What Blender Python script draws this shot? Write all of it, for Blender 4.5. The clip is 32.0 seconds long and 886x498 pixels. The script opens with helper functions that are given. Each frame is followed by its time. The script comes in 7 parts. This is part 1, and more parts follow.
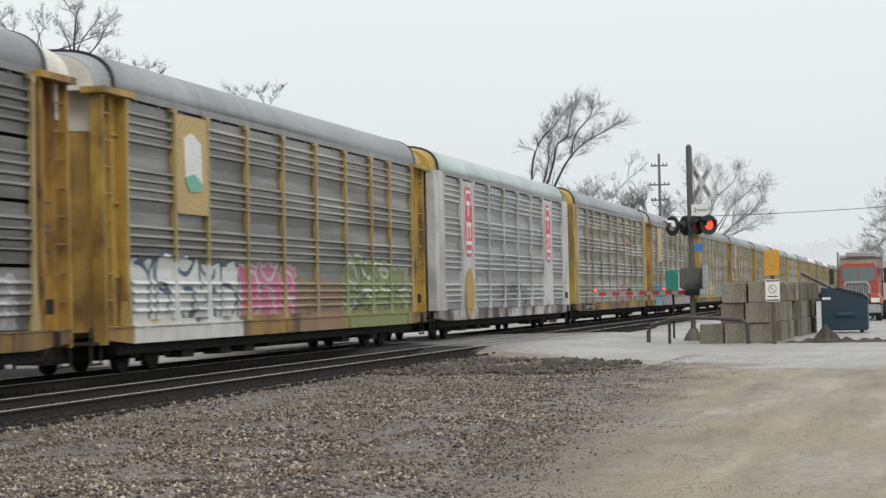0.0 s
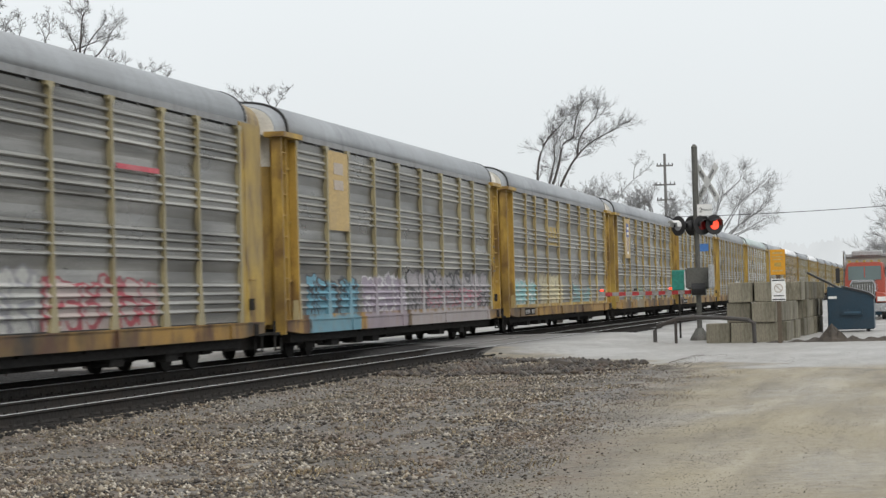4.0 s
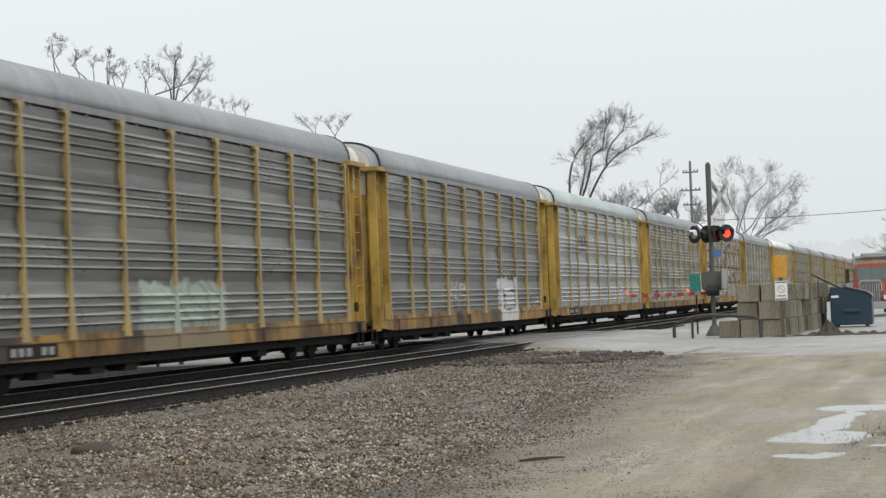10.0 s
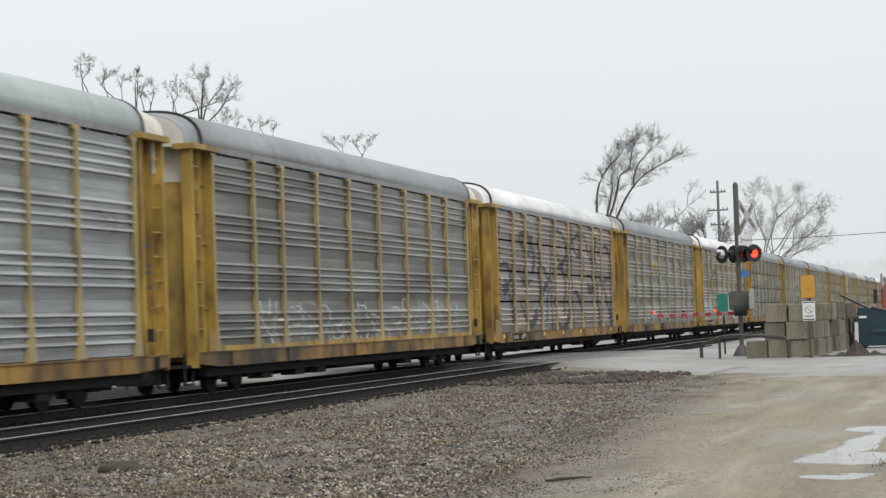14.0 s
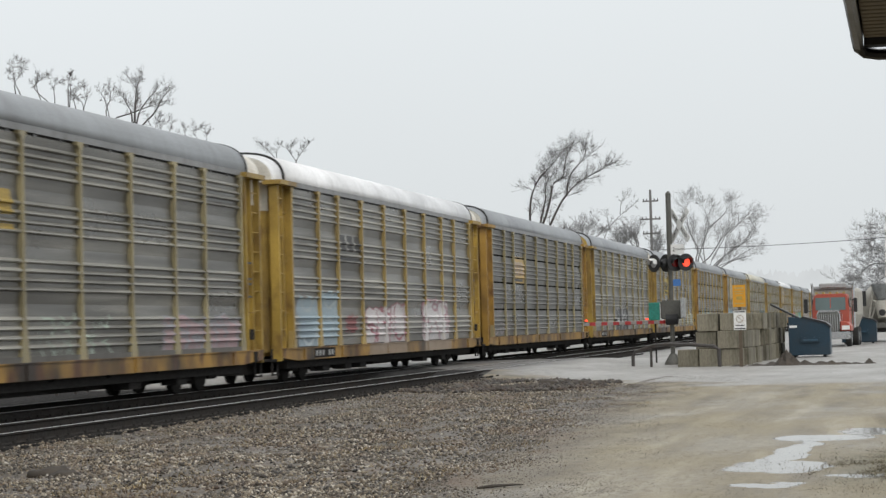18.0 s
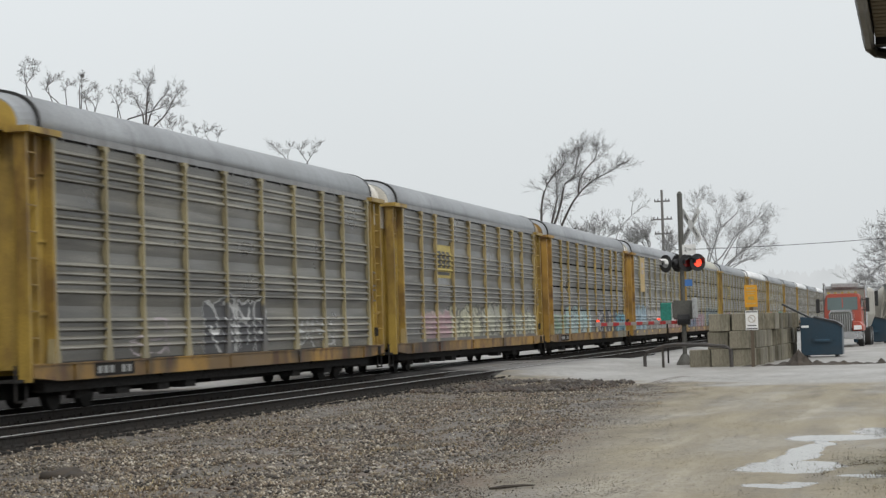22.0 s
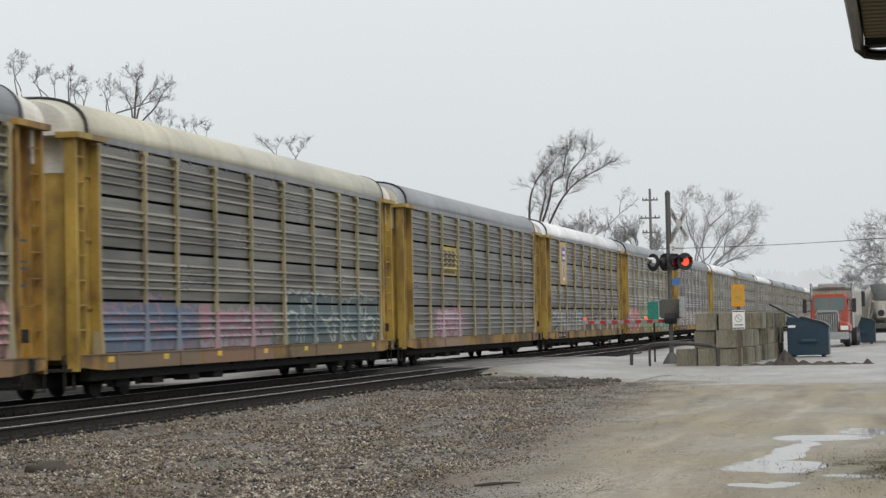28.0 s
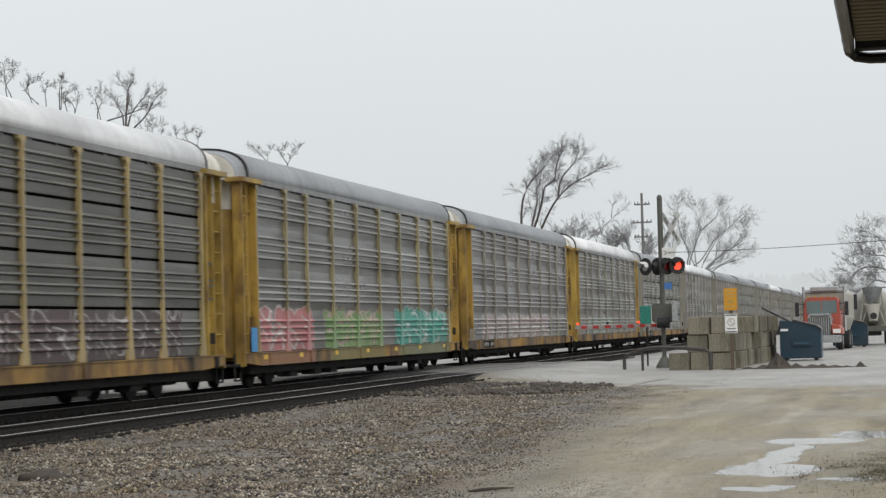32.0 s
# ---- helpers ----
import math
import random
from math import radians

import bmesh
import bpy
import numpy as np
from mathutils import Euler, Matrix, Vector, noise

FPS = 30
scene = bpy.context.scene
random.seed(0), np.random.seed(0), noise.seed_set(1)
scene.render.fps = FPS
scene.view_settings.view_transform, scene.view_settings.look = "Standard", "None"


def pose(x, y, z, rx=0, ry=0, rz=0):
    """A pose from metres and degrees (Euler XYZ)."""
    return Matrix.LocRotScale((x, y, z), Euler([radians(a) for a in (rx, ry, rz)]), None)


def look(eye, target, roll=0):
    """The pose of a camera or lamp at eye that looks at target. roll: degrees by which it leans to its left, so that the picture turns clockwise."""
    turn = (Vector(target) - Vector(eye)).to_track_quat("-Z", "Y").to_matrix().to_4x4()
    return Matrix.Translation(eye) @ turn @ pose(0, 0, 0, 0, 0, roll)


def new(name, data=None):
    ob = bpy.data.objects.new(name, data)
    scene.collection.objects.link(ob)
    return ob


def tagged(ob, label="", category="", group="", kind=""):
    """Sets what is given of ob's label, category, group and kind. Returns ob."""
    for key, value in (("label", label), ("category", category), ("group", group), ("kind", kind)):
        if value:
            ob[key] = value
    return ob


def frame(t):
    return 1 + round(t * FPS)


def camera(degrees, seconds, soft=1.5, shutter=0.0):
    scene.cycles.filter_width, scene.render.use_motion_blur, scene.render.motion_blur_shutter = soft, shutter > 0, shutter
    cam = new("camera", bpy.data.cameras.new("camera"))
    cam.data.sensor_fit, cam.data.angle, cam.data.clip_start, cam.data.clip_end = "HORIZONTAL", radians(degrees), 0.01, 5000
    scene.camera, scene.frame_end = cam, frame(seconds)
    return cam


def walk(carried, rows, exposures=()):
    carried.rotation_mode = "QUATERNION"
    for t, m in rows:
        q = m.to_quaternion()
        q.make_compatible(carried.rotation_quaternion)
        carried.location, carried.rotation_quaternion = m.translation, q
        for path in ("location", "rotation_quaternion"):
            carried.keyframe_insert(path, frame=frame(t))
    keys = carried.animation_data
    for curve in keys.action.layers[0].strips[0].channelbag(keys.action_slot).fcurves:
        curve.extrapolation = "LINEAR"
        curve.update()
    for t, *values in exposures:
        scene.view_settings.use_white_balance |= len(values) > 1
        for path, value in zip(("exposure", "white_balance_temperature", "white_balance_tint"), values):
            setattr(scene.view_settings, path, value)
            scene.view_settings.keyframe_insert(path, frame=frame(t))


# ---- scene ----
# Camera: hand-held beside a building, looking along the tracks. World: y runs along the tracks, z = 0 at the rail heads.
cam = camera(23.3, 32.0, soft=1.4, shutter=0.3)
PATH = [
    (0, pose(-1.643, 9.261, 1.344, 91.309, 1.338, 12.239)),
    (0.5, pose(-1.631, 9.191, 1.345, 91.322, 1.322, 12.236)),
    (1, pose(-1.672, 9.444, 1.342, 91.380, 1.697, 12.226)),
    (1.5, pose(-1.614, 9.084, 1.346, 91.346, 1.515, 12.264)),
    (2, pose(-1.631, 9.187, 1.345, 91.384, 1.823, 12.268)),
    (2.5, pose(-1.626, 9.155, 1.345, 91.338, 1.643, 12.310)),
    (3, pose(-1.611, 9.066, 1.346, 91.333, 1.566, 12.307)),
    (3.5, pose(-1.619, 9.113, 1.346, 91.316, 1.509, 12.321)),
    (5.5, pose(-1.626, 9.188, 1.345, 91.499, 2.289, 12.896)),
    (6, pose(-1.610, 9.091, 1.346, 91.534, 2.188, 12.964)),
    (6.5, pose(-1.613, 9.117, 1.345, 91.573, 2.114, 13.098)),
    (7, pose(-1.602, 9.060, 1.346, 91.509, 2.103, 13.278)),
    (7.5, pose(-1.602, 9.055, 1.346, 91.698, 2.010, 13.132)),
    (8, pose(-1.620, 9.161, 1.344, 91.823, 2.137, 13.037)),
    (8.5, pose(-1.457, 8.177, 1.357, 91.767, 2.237, 13.010)),
    (9, pose(-0.933, 5.159, 1.382, 91.644, 2.235, 12.830)),
    (9.5, pose(0.000, 0.000, 1.400, 91.458, 2.072, 12.926)),
    (10, pose(0.000, 0.000, 1.400, 91.409, 2.189, 13.300)),
    (10.5, pose(0.000, 0.000, 1.400, 91.628, 2.219, 13.512)),
    (11, pose(0.000, 0.000, 1.400, 91.853, 2.342, 13.620)),
    (11.5, pose(0.000, 0.000, 1.400, 91.893, 2.261, 13.713)),
    (12, pose(0.000, 0.000, 1.400, 91.908, 2.191, 13.730)),
    (12.5, pose(0.000, 0.000, 1.400, 91.951, 2.176, 13.787)),
    (13, pose(0.000, 0.000, 1.400, 91.983, 2.296, 13.881)),
    (13.5, pose(0.000, 0.000, 1.400, 91.938, 2.155, 14.008)),
    (14, pose(0.000, 0.000, 1.400, 91.956, 2.068, 14.016)),
    (14.5, pose(0.000, 0.000, 1.400, 91.933, 2.189, 14.178)),
    (16.5, pose(0.000, 0.000, 1.400, 91.460, 1.828, 13.101)),
    (17, pose(0.000, 0.000, 1.400, 91.582, 1.804, 12.733)),
    (17.5, pose(0.000, 0.000, 1.400, 91.753, 1.777, 12.613)),
    (18, pose(0.000, 0.000, 1.400, 92.079, 1.644, 12.217)),
    (18.5, pose(0.000, 0.000, 1.400, 92.206, 1.688, 12.040)),
    (19, pose(0.000, 0.000, 1.400, 92.237, 1.697, 12.297)),
    (19.5, pose(0.000, 0.000, 1.400, 92.233, 1.647, 12.388)),
    (20, pose(0.000, 0.000, 1.400, 92.181, 1.515, 12.334)),
    (20.5, pose(0.000, 0.000, 1.400, 92.154, 1.592, 12.321)),
    (21, pose(0.000, 0.000, 1.400, 92.103, 1.475, 12.327)),
    (21.5, pose(0.000, 0.000, 1.400, 92.073, 1.635, 12.383)),
    (22, pose(0.000, 0.000, 1.400, 92.107, 1.765, 12.528)),
    (22.5, pose(0.000, 0.000, 1.400, 92.142, 1.772, 12.526)),
    (23, pose(0.000, 0.000, 1.400, 92.170, 1.916, 12.520)),
    (23.5, pose(0.000, 0.000, 1.400, 92.189, 1.904, 12.528)),
    (24, pose(0.000, 0.000, 1.400, 92.217, 1.784, 12.463)),
    (24.5, pose(0.000, 0.000, 1.400, 92.225, 1.570, 12.392)),
    (25, pose(0.000, 0.000, 1.400, 92.233, 1.623, 12.394)),
    (25.5, pose(0.000, 0.000, 1.400, 92.157, 1.604, 12.348)),
    (26, pose(0.000, 0.000, 1.400, 92.109, 1.574, 12.308)),
    (26.5, pose(0.000, 0.000, 1.400, 92.078, 1.498, 12.268)),
    (28.5, pose(0.000, 0.000, 1.400, 92.004, 1.213, 12.149)),
    (29, pose(0.000, 0.000, 1.400, 92.022, 1.192, 12.104)),
    (29.5, pose(0.000, 0.000, 1.400, 92.060, 1.227, 12.037)),
    (30, pose(0.000, 0.000, 1.400, 92.112, 1.316, 11.943)),
    (30.5, pose(0.000, 0.000, 1.400, 92.162, 1.335, 11.893)),
    (31, pose(0.000, 0.000, 1.400, 92.200, 1.395, 11.894)),
    (31.5, pose(0.000, 0.000, 1.400, 92.220, 1.539, 11.925)),
    (32, pose(0.000, 0.000, 1.400, 92.158, 1.624, 11.988)),
]
walk(cam, PATH, exposures=((0, 0.14), (8, 0.15), (10, 0.13), (14, 0.12), (17, 0.10), (19, 0.0), (32, -0.02)))

# ---- light: wet overcast day ----
world = bpy.data.worlds.new("overcast")
scene.world = world
world.use_nodes = True
wn = world.node_tree
wn.nodes.clear()
sky = wn.nodes.new("ShaderNodeTexSky")
sky.sky_type = "NISHITA"
sky.sun_disc = False
sky.sun_elevation = radians(48)
sky.sun_rotation = radians(120)
sky.dust_density = 6.0
dim = wn.nodes.new("ShaderNodeVectorMath")
dim.operation = "SCALE"
dim.inputs["Scale"].default_value = 0.05
coord = wn.nodes.new("ShaderNodeTexCoord")
axis = wn.nodes.new("ShaderNodeSeparateXYZ")
ramp = wn.nodes.new("ShaderNodeValToRGB")
ramp.color_ramp.elements[0].position = 0.0
ramp.color_ramp.elements[0].color = (0.70, 0.735, 0.75, 1)
ramp.color_ramp.elements[1].position = 0.16
ramp.color_ramp.elements[1].color = (0.80, 0.84, 0.86, 1)
top = ramp.color_ramp.elements.new(0.9)
top.color = (1.0, 1.0, 1.0, 1)

clouds = wn.nodes.new("ShaderNodeTexNoise")
clouds.inputs["Scale"].default_value = 2.2
clouds.inputs["Detail"].default_value = 3
cmap = wn.nodes.new("ShaderNodeMapRange")
cmap.inputs["To Min"].default_value = 0.96
cmap.inputs["To Max"].default_value = 1.04
cmul = wn.nodes.new("ShaderNodeVectorMath")
cmul.operation = "SCALE"
blend = wn.nodes.new("ShaderNodeMix")
blend.data_type = "RGBA"
blend.inputs["Factor"].default_value = 0.9
back = wn.nodes.new("ShaderNodeBackground")
back.inputs["Strength"].default_value = 1.06
wout = wn.nodes.new("ShaderNodeOutputWorld")
wn.links.new(sky.outputs[0], dim.inputs[0])
wn.links.new(coord.outputs["Generated"], axis.inputs[0])
wn.links.new(axis.outputs["Z"], ramp.inputs[0])
wn.links.new(coord.outputs["Generated"], clouds.inputs["Vector"])
wn.links.new(clouds.outputs[0], cmap.inputs["Value"])
wn.links.new(ramp.outputs[0], cmul.inputs[0])
wn.links.new(cmap.outputs[0], cmul.inputs["Scale"])
wn.links.new(dim.outputs[0], blend.inputs["A"])
wn.links.new(cmul.outputs[0], blend.inputs["B"])
wn.links.new(blend.outputs["Result"], back.inputs["Color"])
wn.links.new(back.outputs[0], wout.inputs[0])
sun = new("sun", bpy.data.lights.new("sun", "SUN"))
sun.data.energy = 1.0
sun.data.angle = radians(25)
sun.data.color = (1.0, 0.98, 0.95)
sun.matrix_world = look((40, -20, 60), (0, 40, 0))


# ---- small builders ----
def box(bm, x0, x1, y0, y1, z0, z1):
    """Adds a closed box."""
    v = [bm.verts.new((x, y, z)) for z in (z0, z1) for y in (y0, y1) for x in (x0, x1)]
    for f in ((0, 2, 3, 1), (4, 5, 7, 6), (0, 1, 5, 4), (1, 3, 7, 5), (3, 2, 6, 7), (2, 0, 4, 6)):
        bm.faces.new([v[i] for i in f])
    return v


def bevelled(bm, width=0.01, segments=1):
    bmesh.ops.bevel(bm, geom=bm.edges[:], offset=width, segments=segments, affect="EDGES", clamp_overlap=True)
    return bm


def tube(bm, points, radii, sides=8, cap=True):
    """Adds a round bar through the points."""
    rings = []
    pts = [Vector(p) for p in points]
    for i, p in enumerate(pts):
        d = (pts[min(i + 1, len(pts) - 1)] - pts[max(i - 1, 0)]).normalized()
        a = d.orthogonal().normalized() if abs(d.z) > 0.9 else d.cross(Vector((0, 0, 1))).normalized()
        b = d.cross(a)
        r = radii[i] if isinstance(radii, (list, tuple)) else radii
        rings.append([bm.verts.new(p + a * r * math.cos(2 * math.pi * k / sides) + b * r * math.sin(2 * math.pi * k / sides)) for k in range(sides)])
    for s, e in zip(rings, rings[1:]):
        for k in range(sides):
            bm.faces.new((s[k], s[(k + 1) % sides], e[(k + 1) % sides], e[k]))
    if cap:
        bm.faces.new(rings[0][::-1])
        bm.faces.new(rings[-1])


def extrude_profile(bm, profile, y0, y1, closed=True):
    """A profile of (x, z) swept from y0 to y1, with end caps."""
    a = [bm.verts.new((x, y0, z)) for x, z in profile]
    b = [bm.verts.new((x, y1, z)) for x, z in profile]
    n = len(profile)
    for i in range(n if closed else n - 1):
        j = (i + 1) % n
        bm.faces.new((a[i], a[j], b[j], b[i]))
    if closed:
        bm.faces.new(a[::-1])
        bm.faces.new(b)


def mesh_of(name, bm, material, smooth=False):
    me = bpy.data.meshes.new(name)
    bmesh.ops.recalc_face_normals(bm, faces=bm.faces[:])
    bm.to_mesh(me)
    bm.free()
    me.materials.append(material)
    if smooth:
        me.polygons.foreach_set("use_smooth", [True] * len(me.polygons))
    return me


def part(name, bm, material, parent, label="", smooth=False):
    """Links a bmesh as one mesh object under a thing or a part."""
    ob = new(name, mesh_of(name, bm, material, smooth))
    ob.parent = parent
    if label:
        ob["label"] = label
    return ob


def shared(name, me, parent, label="", at=None):
    """One more object on a mesh that exists already."""
    ob = new(name, me)
    ob.parent = parent
    if at is not None:
        ob.matrix_basis = at
    if label:
        ob["label"] = label
    return ob


def thing(name, label, category, at=None, group="", kind=""):
    ob = tagged(new(name), label, category, group, kind)
    if at is not None:
        ob.matrix_world = at
    return ob


# ---- materials ----
def surface(name, color, rough=0.6, metal=0.0, vary=0.25, grain=18.0, stain=(0.1, 0.08, 0.06), stained=0.3, bump=0.15,
            scale=1.0, spec=0.5, stretch=(1, 1, 1), per_object=0.0):
    """A weathered surface: base colour, fine grain, broad stains, relief."""
    m = bpy.data.materials.new(name)
    m.use_nodes = True
    n, l = m.node_tree.nodes, m.node_tree.links
    b = n["Principled BSDF"]
    tc = n.new("ShaderNodeTexCoord")
    mp = n.new("ShaderNodeMapping")
    mp.inputs["Scale"].default_value = stretch
    l.new(tc.outputs["Object"], mp.inputs["Vector"])
    fine = n.new("ShaderNodeTexNoise")
    fine.inputs["Scale"].default_value = grain * scale
    fine.inputs["Detail"].default_value = 6
    broad = n.new("ShaderNodeTexNoise")
    broad.inputs["Scale"].default_value = 0.9 * scale
    broad.inputs["Detail"].default_value = 5
    broad.inputs["Roughness"].default_value = 0.65
    for t in (fine, broad):
        l.new(mp.outputs["Vector"], t.inputs["Vector"])
    spread = n.new("ShaderNodeMapRange")
    spread.inputs["From Min"].default_value, spread.inputs["From Max"].default_value = 0.3, 0.7
    spread.inputs["To Min"].default_value, spread.inputs["To Max"].default_value = 1 - vary, 1 + vary
    l.new(fine.outputs[0], spread.inputs["Value"])
    tint = n.new("ShaderNodeVectorMath")
    tint.operation = "SCALE"
    tint.inputs[0].default_value = color
    value = spread.outputs[0]
    if per_object:
        info = n.new("ShaderNodeObjectInfo")
        own = n.new("ShaderNodeMapRange")
        own.inputs["To Min"].default_value, own.inputs["To Max"].default_value = 1 - per_object, 1 + per_object
        l.new(info.outputs["Random"], own.inputs["Value"])
        mul = n.new("ShaderNodeMath")
        mul.operation = "MULTIPLY"
        l.new(own.outputs[0], mul.inputs[0])
        l.new(value, mul.inputs[1])
        value = mul.outputs[0]
    l.new(value, tint.inputs["Scale"])
    mask = n.new("ShaderNodeMapRange")
    mask.inputs["From Min"].default_value, mask.inputs["From Max"].default_value = 0.48, 0.72
    mask.inputs["To Min"].default_value, mask.inputs["To Max"].default_value = 0.0, stained
    l.new(broad.outputs[0], mask.inputs["Value"])
    mix = n.new("ShaderNodeMix")
    mix.data_type = "RGBA"
    mix.inputs["B"].default_value = (*stain, 1)
    l.new(mask.outputs[0], mix.inputs["Factor"])
    l.new(tint.outputs[0], mix.inputs["A"])
    l.new(mix.outputs["Result"], b.inputs["Base Color"])
    rr = n.new("ShaderNodeMapRange")
    rr.inputs["To Min"].default_value, rr.inputs["To Max"].default_value = max(rough - 0.12, 0.03), min(rough + 0.12, 1)
    l.new(broad.outputs[0], rr.inputs["Value"])
    l.new(rr.outputs[0], b.inputs["Roughness"])
    b.inputs["Metallic"].default_value = metal
    b.inputs["Specular IOR Level"].default_value = spec
    if bump:
        bp = n.new("ShaderNodeBump")
        bp.inputs["Strength"].default_value = bump
        bp.inputs["Distance"].default_value = 0.02
        l.new(fine.outputs[0], bp.inputs["Height"])
        l.new(bp.outputs[0], b.inputs["Normal"])
    return m


def glowing(name, color, strength):
    m = bpy.data.materials.new(name)
    m.use_nodes = True
    b = m.node_tree.nodes["Principled BSDF"]
    b.inputs["Base Color"].default_value = (*color, 1)
    b.inputs["Emission Color"].default_value = (*color, 1)
    b.inputs["Emission Strength"].default_value = strength
    return m


M_STEEL_DARK = surface("dark_running_gear", (0.043, 0.042, 0.041), 0.9, 0.0, spec=0.0, stain=(0.03, 0.021, 0.015), stained=0.35)
M_RAIL_HEAD = surface("polished_rail_head", (0.62, 0.62, 0.62), 0.55, 0.5, vary=0.1, stained=0.1)
M_RAIL = surface("rusty_rail", (0.042, 0.040, 0.038), 0.85, 0.0, spec=0.0, stain=(0.06, 0.045, 0.034), stained=0.35)
M_TIE = surface("creosoted_tie", (0.036, 0.035, 0.034), 0.9, spec=0.0, stretch=(1, 6, 6))
M_CONCRETE = surface("weathered_concrete", (0.185, 0.168, 0.125), 0.8, stain=(0.06, 0.056, 0.036), stained=0.95, grain=9, per_object=0.28, stretch=(2.2, 2.2, 0.5), scale=1.6)
M_BLUE = surface("blue_dumpster_paint", (0.010, 0.034, 0.056), 0.45, 0.0, stain=(0.05, 0.04, 0.035), stained=0.3)
M_BLACK = surface("black_plastic", (0.015, 0.015, 0.016), 0.55, 0.0, stained=0.1)
M_GALV = surface("galvanised_steel", (0.36, 0.37, 0.37), 0.5, 0.4, stain=(0.2, 0.17, 0.13), stained=0.35)
M_WOODPOST = surface("weathered_wood", (0.17, 0.165, 0.16), 0.85, stretch=(8, 8, 0.6), stained=0.3)
M_ORANGE = surface("orange_cab_paint", (0.37, 0.075, 0.048), 0.4, 0.0, stained=0.1)
# ---- ground: one sheet, yard and trackbed and crossing ----
def smooth(a, b, v):
    t = min(max((v - a) / (b - a), 0.0), 1.0)
    return t * t * (3 - 2 * t)


def ground_z(x, y):
    """Height of the ground; the rail heads are at 0."""
    z = -0.25 + 0.018 * noise.noise((x * 0.35, y * 0.25, 0.0)) + 0.008 * noise.noise((x * 1.7, y * 1.1, 3.0))
    bed = smooth(-21.4, -19.8, x) * (1 - smooth(-12.6, -11.4, x))
    z = z + (-0.185 - z) * bed
    clumps = (1 - smooth(-7.0, -4.5, x)) * smooth(-12.5, -11.6, x) * (1 - smooth(50.0, 58.0, y))
    z += clumps * (0.055 * noise.noise((x * 0.55, y * 0.4, 9.0)) + 0.04 * noise.noise((x * 1.5, y * 1.0, 5.0)))
    cross = smooth(65.0, 67.5, y) * (1 - smooth(86.0, 89.0, y)) * (1 - smooth(-12.4, -8.8, x))
    return z + (-0.012 - z) * cross


def ground_material():
    m = bpy.data.materials.new("wet_yard_ground")
    m.use_nodes = True
    n, l = m.node_tree.nodes, m.node_tree.links
    b = n["Principled BSDF"]
    tc = n.new("ShaderNodeTexCoord")
    sep = n.new("ShaderNodeSeparateXYZ")
    l.new(tc.outputs["Object"], sep.inputs[0])

    def tex(scale, sx=1.0, sy=1.0, detail=5, off=0.0):
        mp = n.new("ShaderNodeMapping")
        mp.inputs["Scale"].default_value = (sx, sy, 1)
        mp.inputs["Location"].default_value = (off, off, 0)
        l.new(tc.outputs["Object"], mp.inputs["Vector"])
        t = n.new("ShaderNodeTexNoise")
        t.inputs["Scale"].default_value = scale
        t.inputs["Detail"].default_value = detail
        l.new(mp.outputs[0], t.inputs["Vector"])
        return t.outputs[0]

    def mth(op, a, c=None, clamp=False):
        nd = n.new("ShaderNodeMath")
        nd.operation = op
        nd.use_clamp = clamp
        for i, v in enumerate((a, c)):
            if isinstance(v, (int, float)):
                nd.inputs[i].default_value = v
            elif v is not None:
                l.new(v, nd.inputs[i])
        return nd.outputs[0]

    def span(v, lo, hi, a=0.0, c=1.0):
        r = n.new("ShaderNodeMapRange")
        r.inputs["From Min"].default_value, r.inputs["From Max"].default_value = lo, hi
        r.inputs["To Min"].default_value, r.inputs["To Max"].default_value = a, c
        l.new(v, r.inputs["Value"])
        return r.outputs[0]

    def mix(f, a, c):
        nd = n.new("ShaderNodeMix")
        nd.data_type = "RGBA"
        for key, v in (("Factor", f), ("A", a), ("B", c)):
            if isinstance(v, tuple):
                nd.inputs[key].default_value = (*v, 1)
            elif isinstance(v, (int, float)):
                nd.inputs[key].default_value = v
            else:
                l.new(v, nd.inputs[key])
        return nd.outputs["Result"]

    wob = mth("MULTIPLY", mth("SUBTRACT", tex(0.45, detail=4), 0.5), 3.0)
    wob2 = mth("MULTIPLY", mth("SUBTRACT", tex(2.2, detail=4, off=5), 0.5), 0.7)
    x = mth("ADD", mth("ADD", sep.outputs["X"], wob), wob2)
    y = mth("ADD", sep.outputs["Y"], mth("MULTIPLY", wob, 1.3))
    fine, mid, big = tex(26, detail=6), tex(4.5, detail=6, off=2), tex(0.6, 1.0, 0.35, off=9)
    # limestone mud of the yard, paler where it is driven on
    mud = mix(span(mid, 0.35, 0.65), (0.135, 0.104, 0.05), (0.225, 0.18, 0.098))
    mud = mix(span(big, 0.42, 0.62), mud, (0.265, 0.225, 0.14))
    mud = mix(span(fine, 0.54, 0.68, 0.0, 0.6), mud, (0.115, 0.095, 0.066))
    mud = mix(span(fine, 0.44, 0.34, 0.0, 0.45), mud, (0.36, 0.32, 0.235))
    rut = n.new("ShaderNodeMapping")
    rut.inputs["Rotation"].default_value = (0, 0, radians(-14))
    rut.inputs["Scale"].default_value = (1.5, 0.16, 1)
    l.new(tc.outputs["Object"], rut.inputs["Vector"])
    tracks = n.new("ShaderNodeTexNoise")
    tracks.inputs["Scale"].default_value = 1.0
    tracks.inputs["Detail"].default_value = 7
    tracks.inputs["Roughness"].default_value = 0.65
    l.new(rut.outputs[0], tracks.inputs["Vector"])
    mud = mix(span(tracks.outputs[0], 0.50, 0.66, 0.0, 0.75), mud, (0.10, 0.077, 0.04))
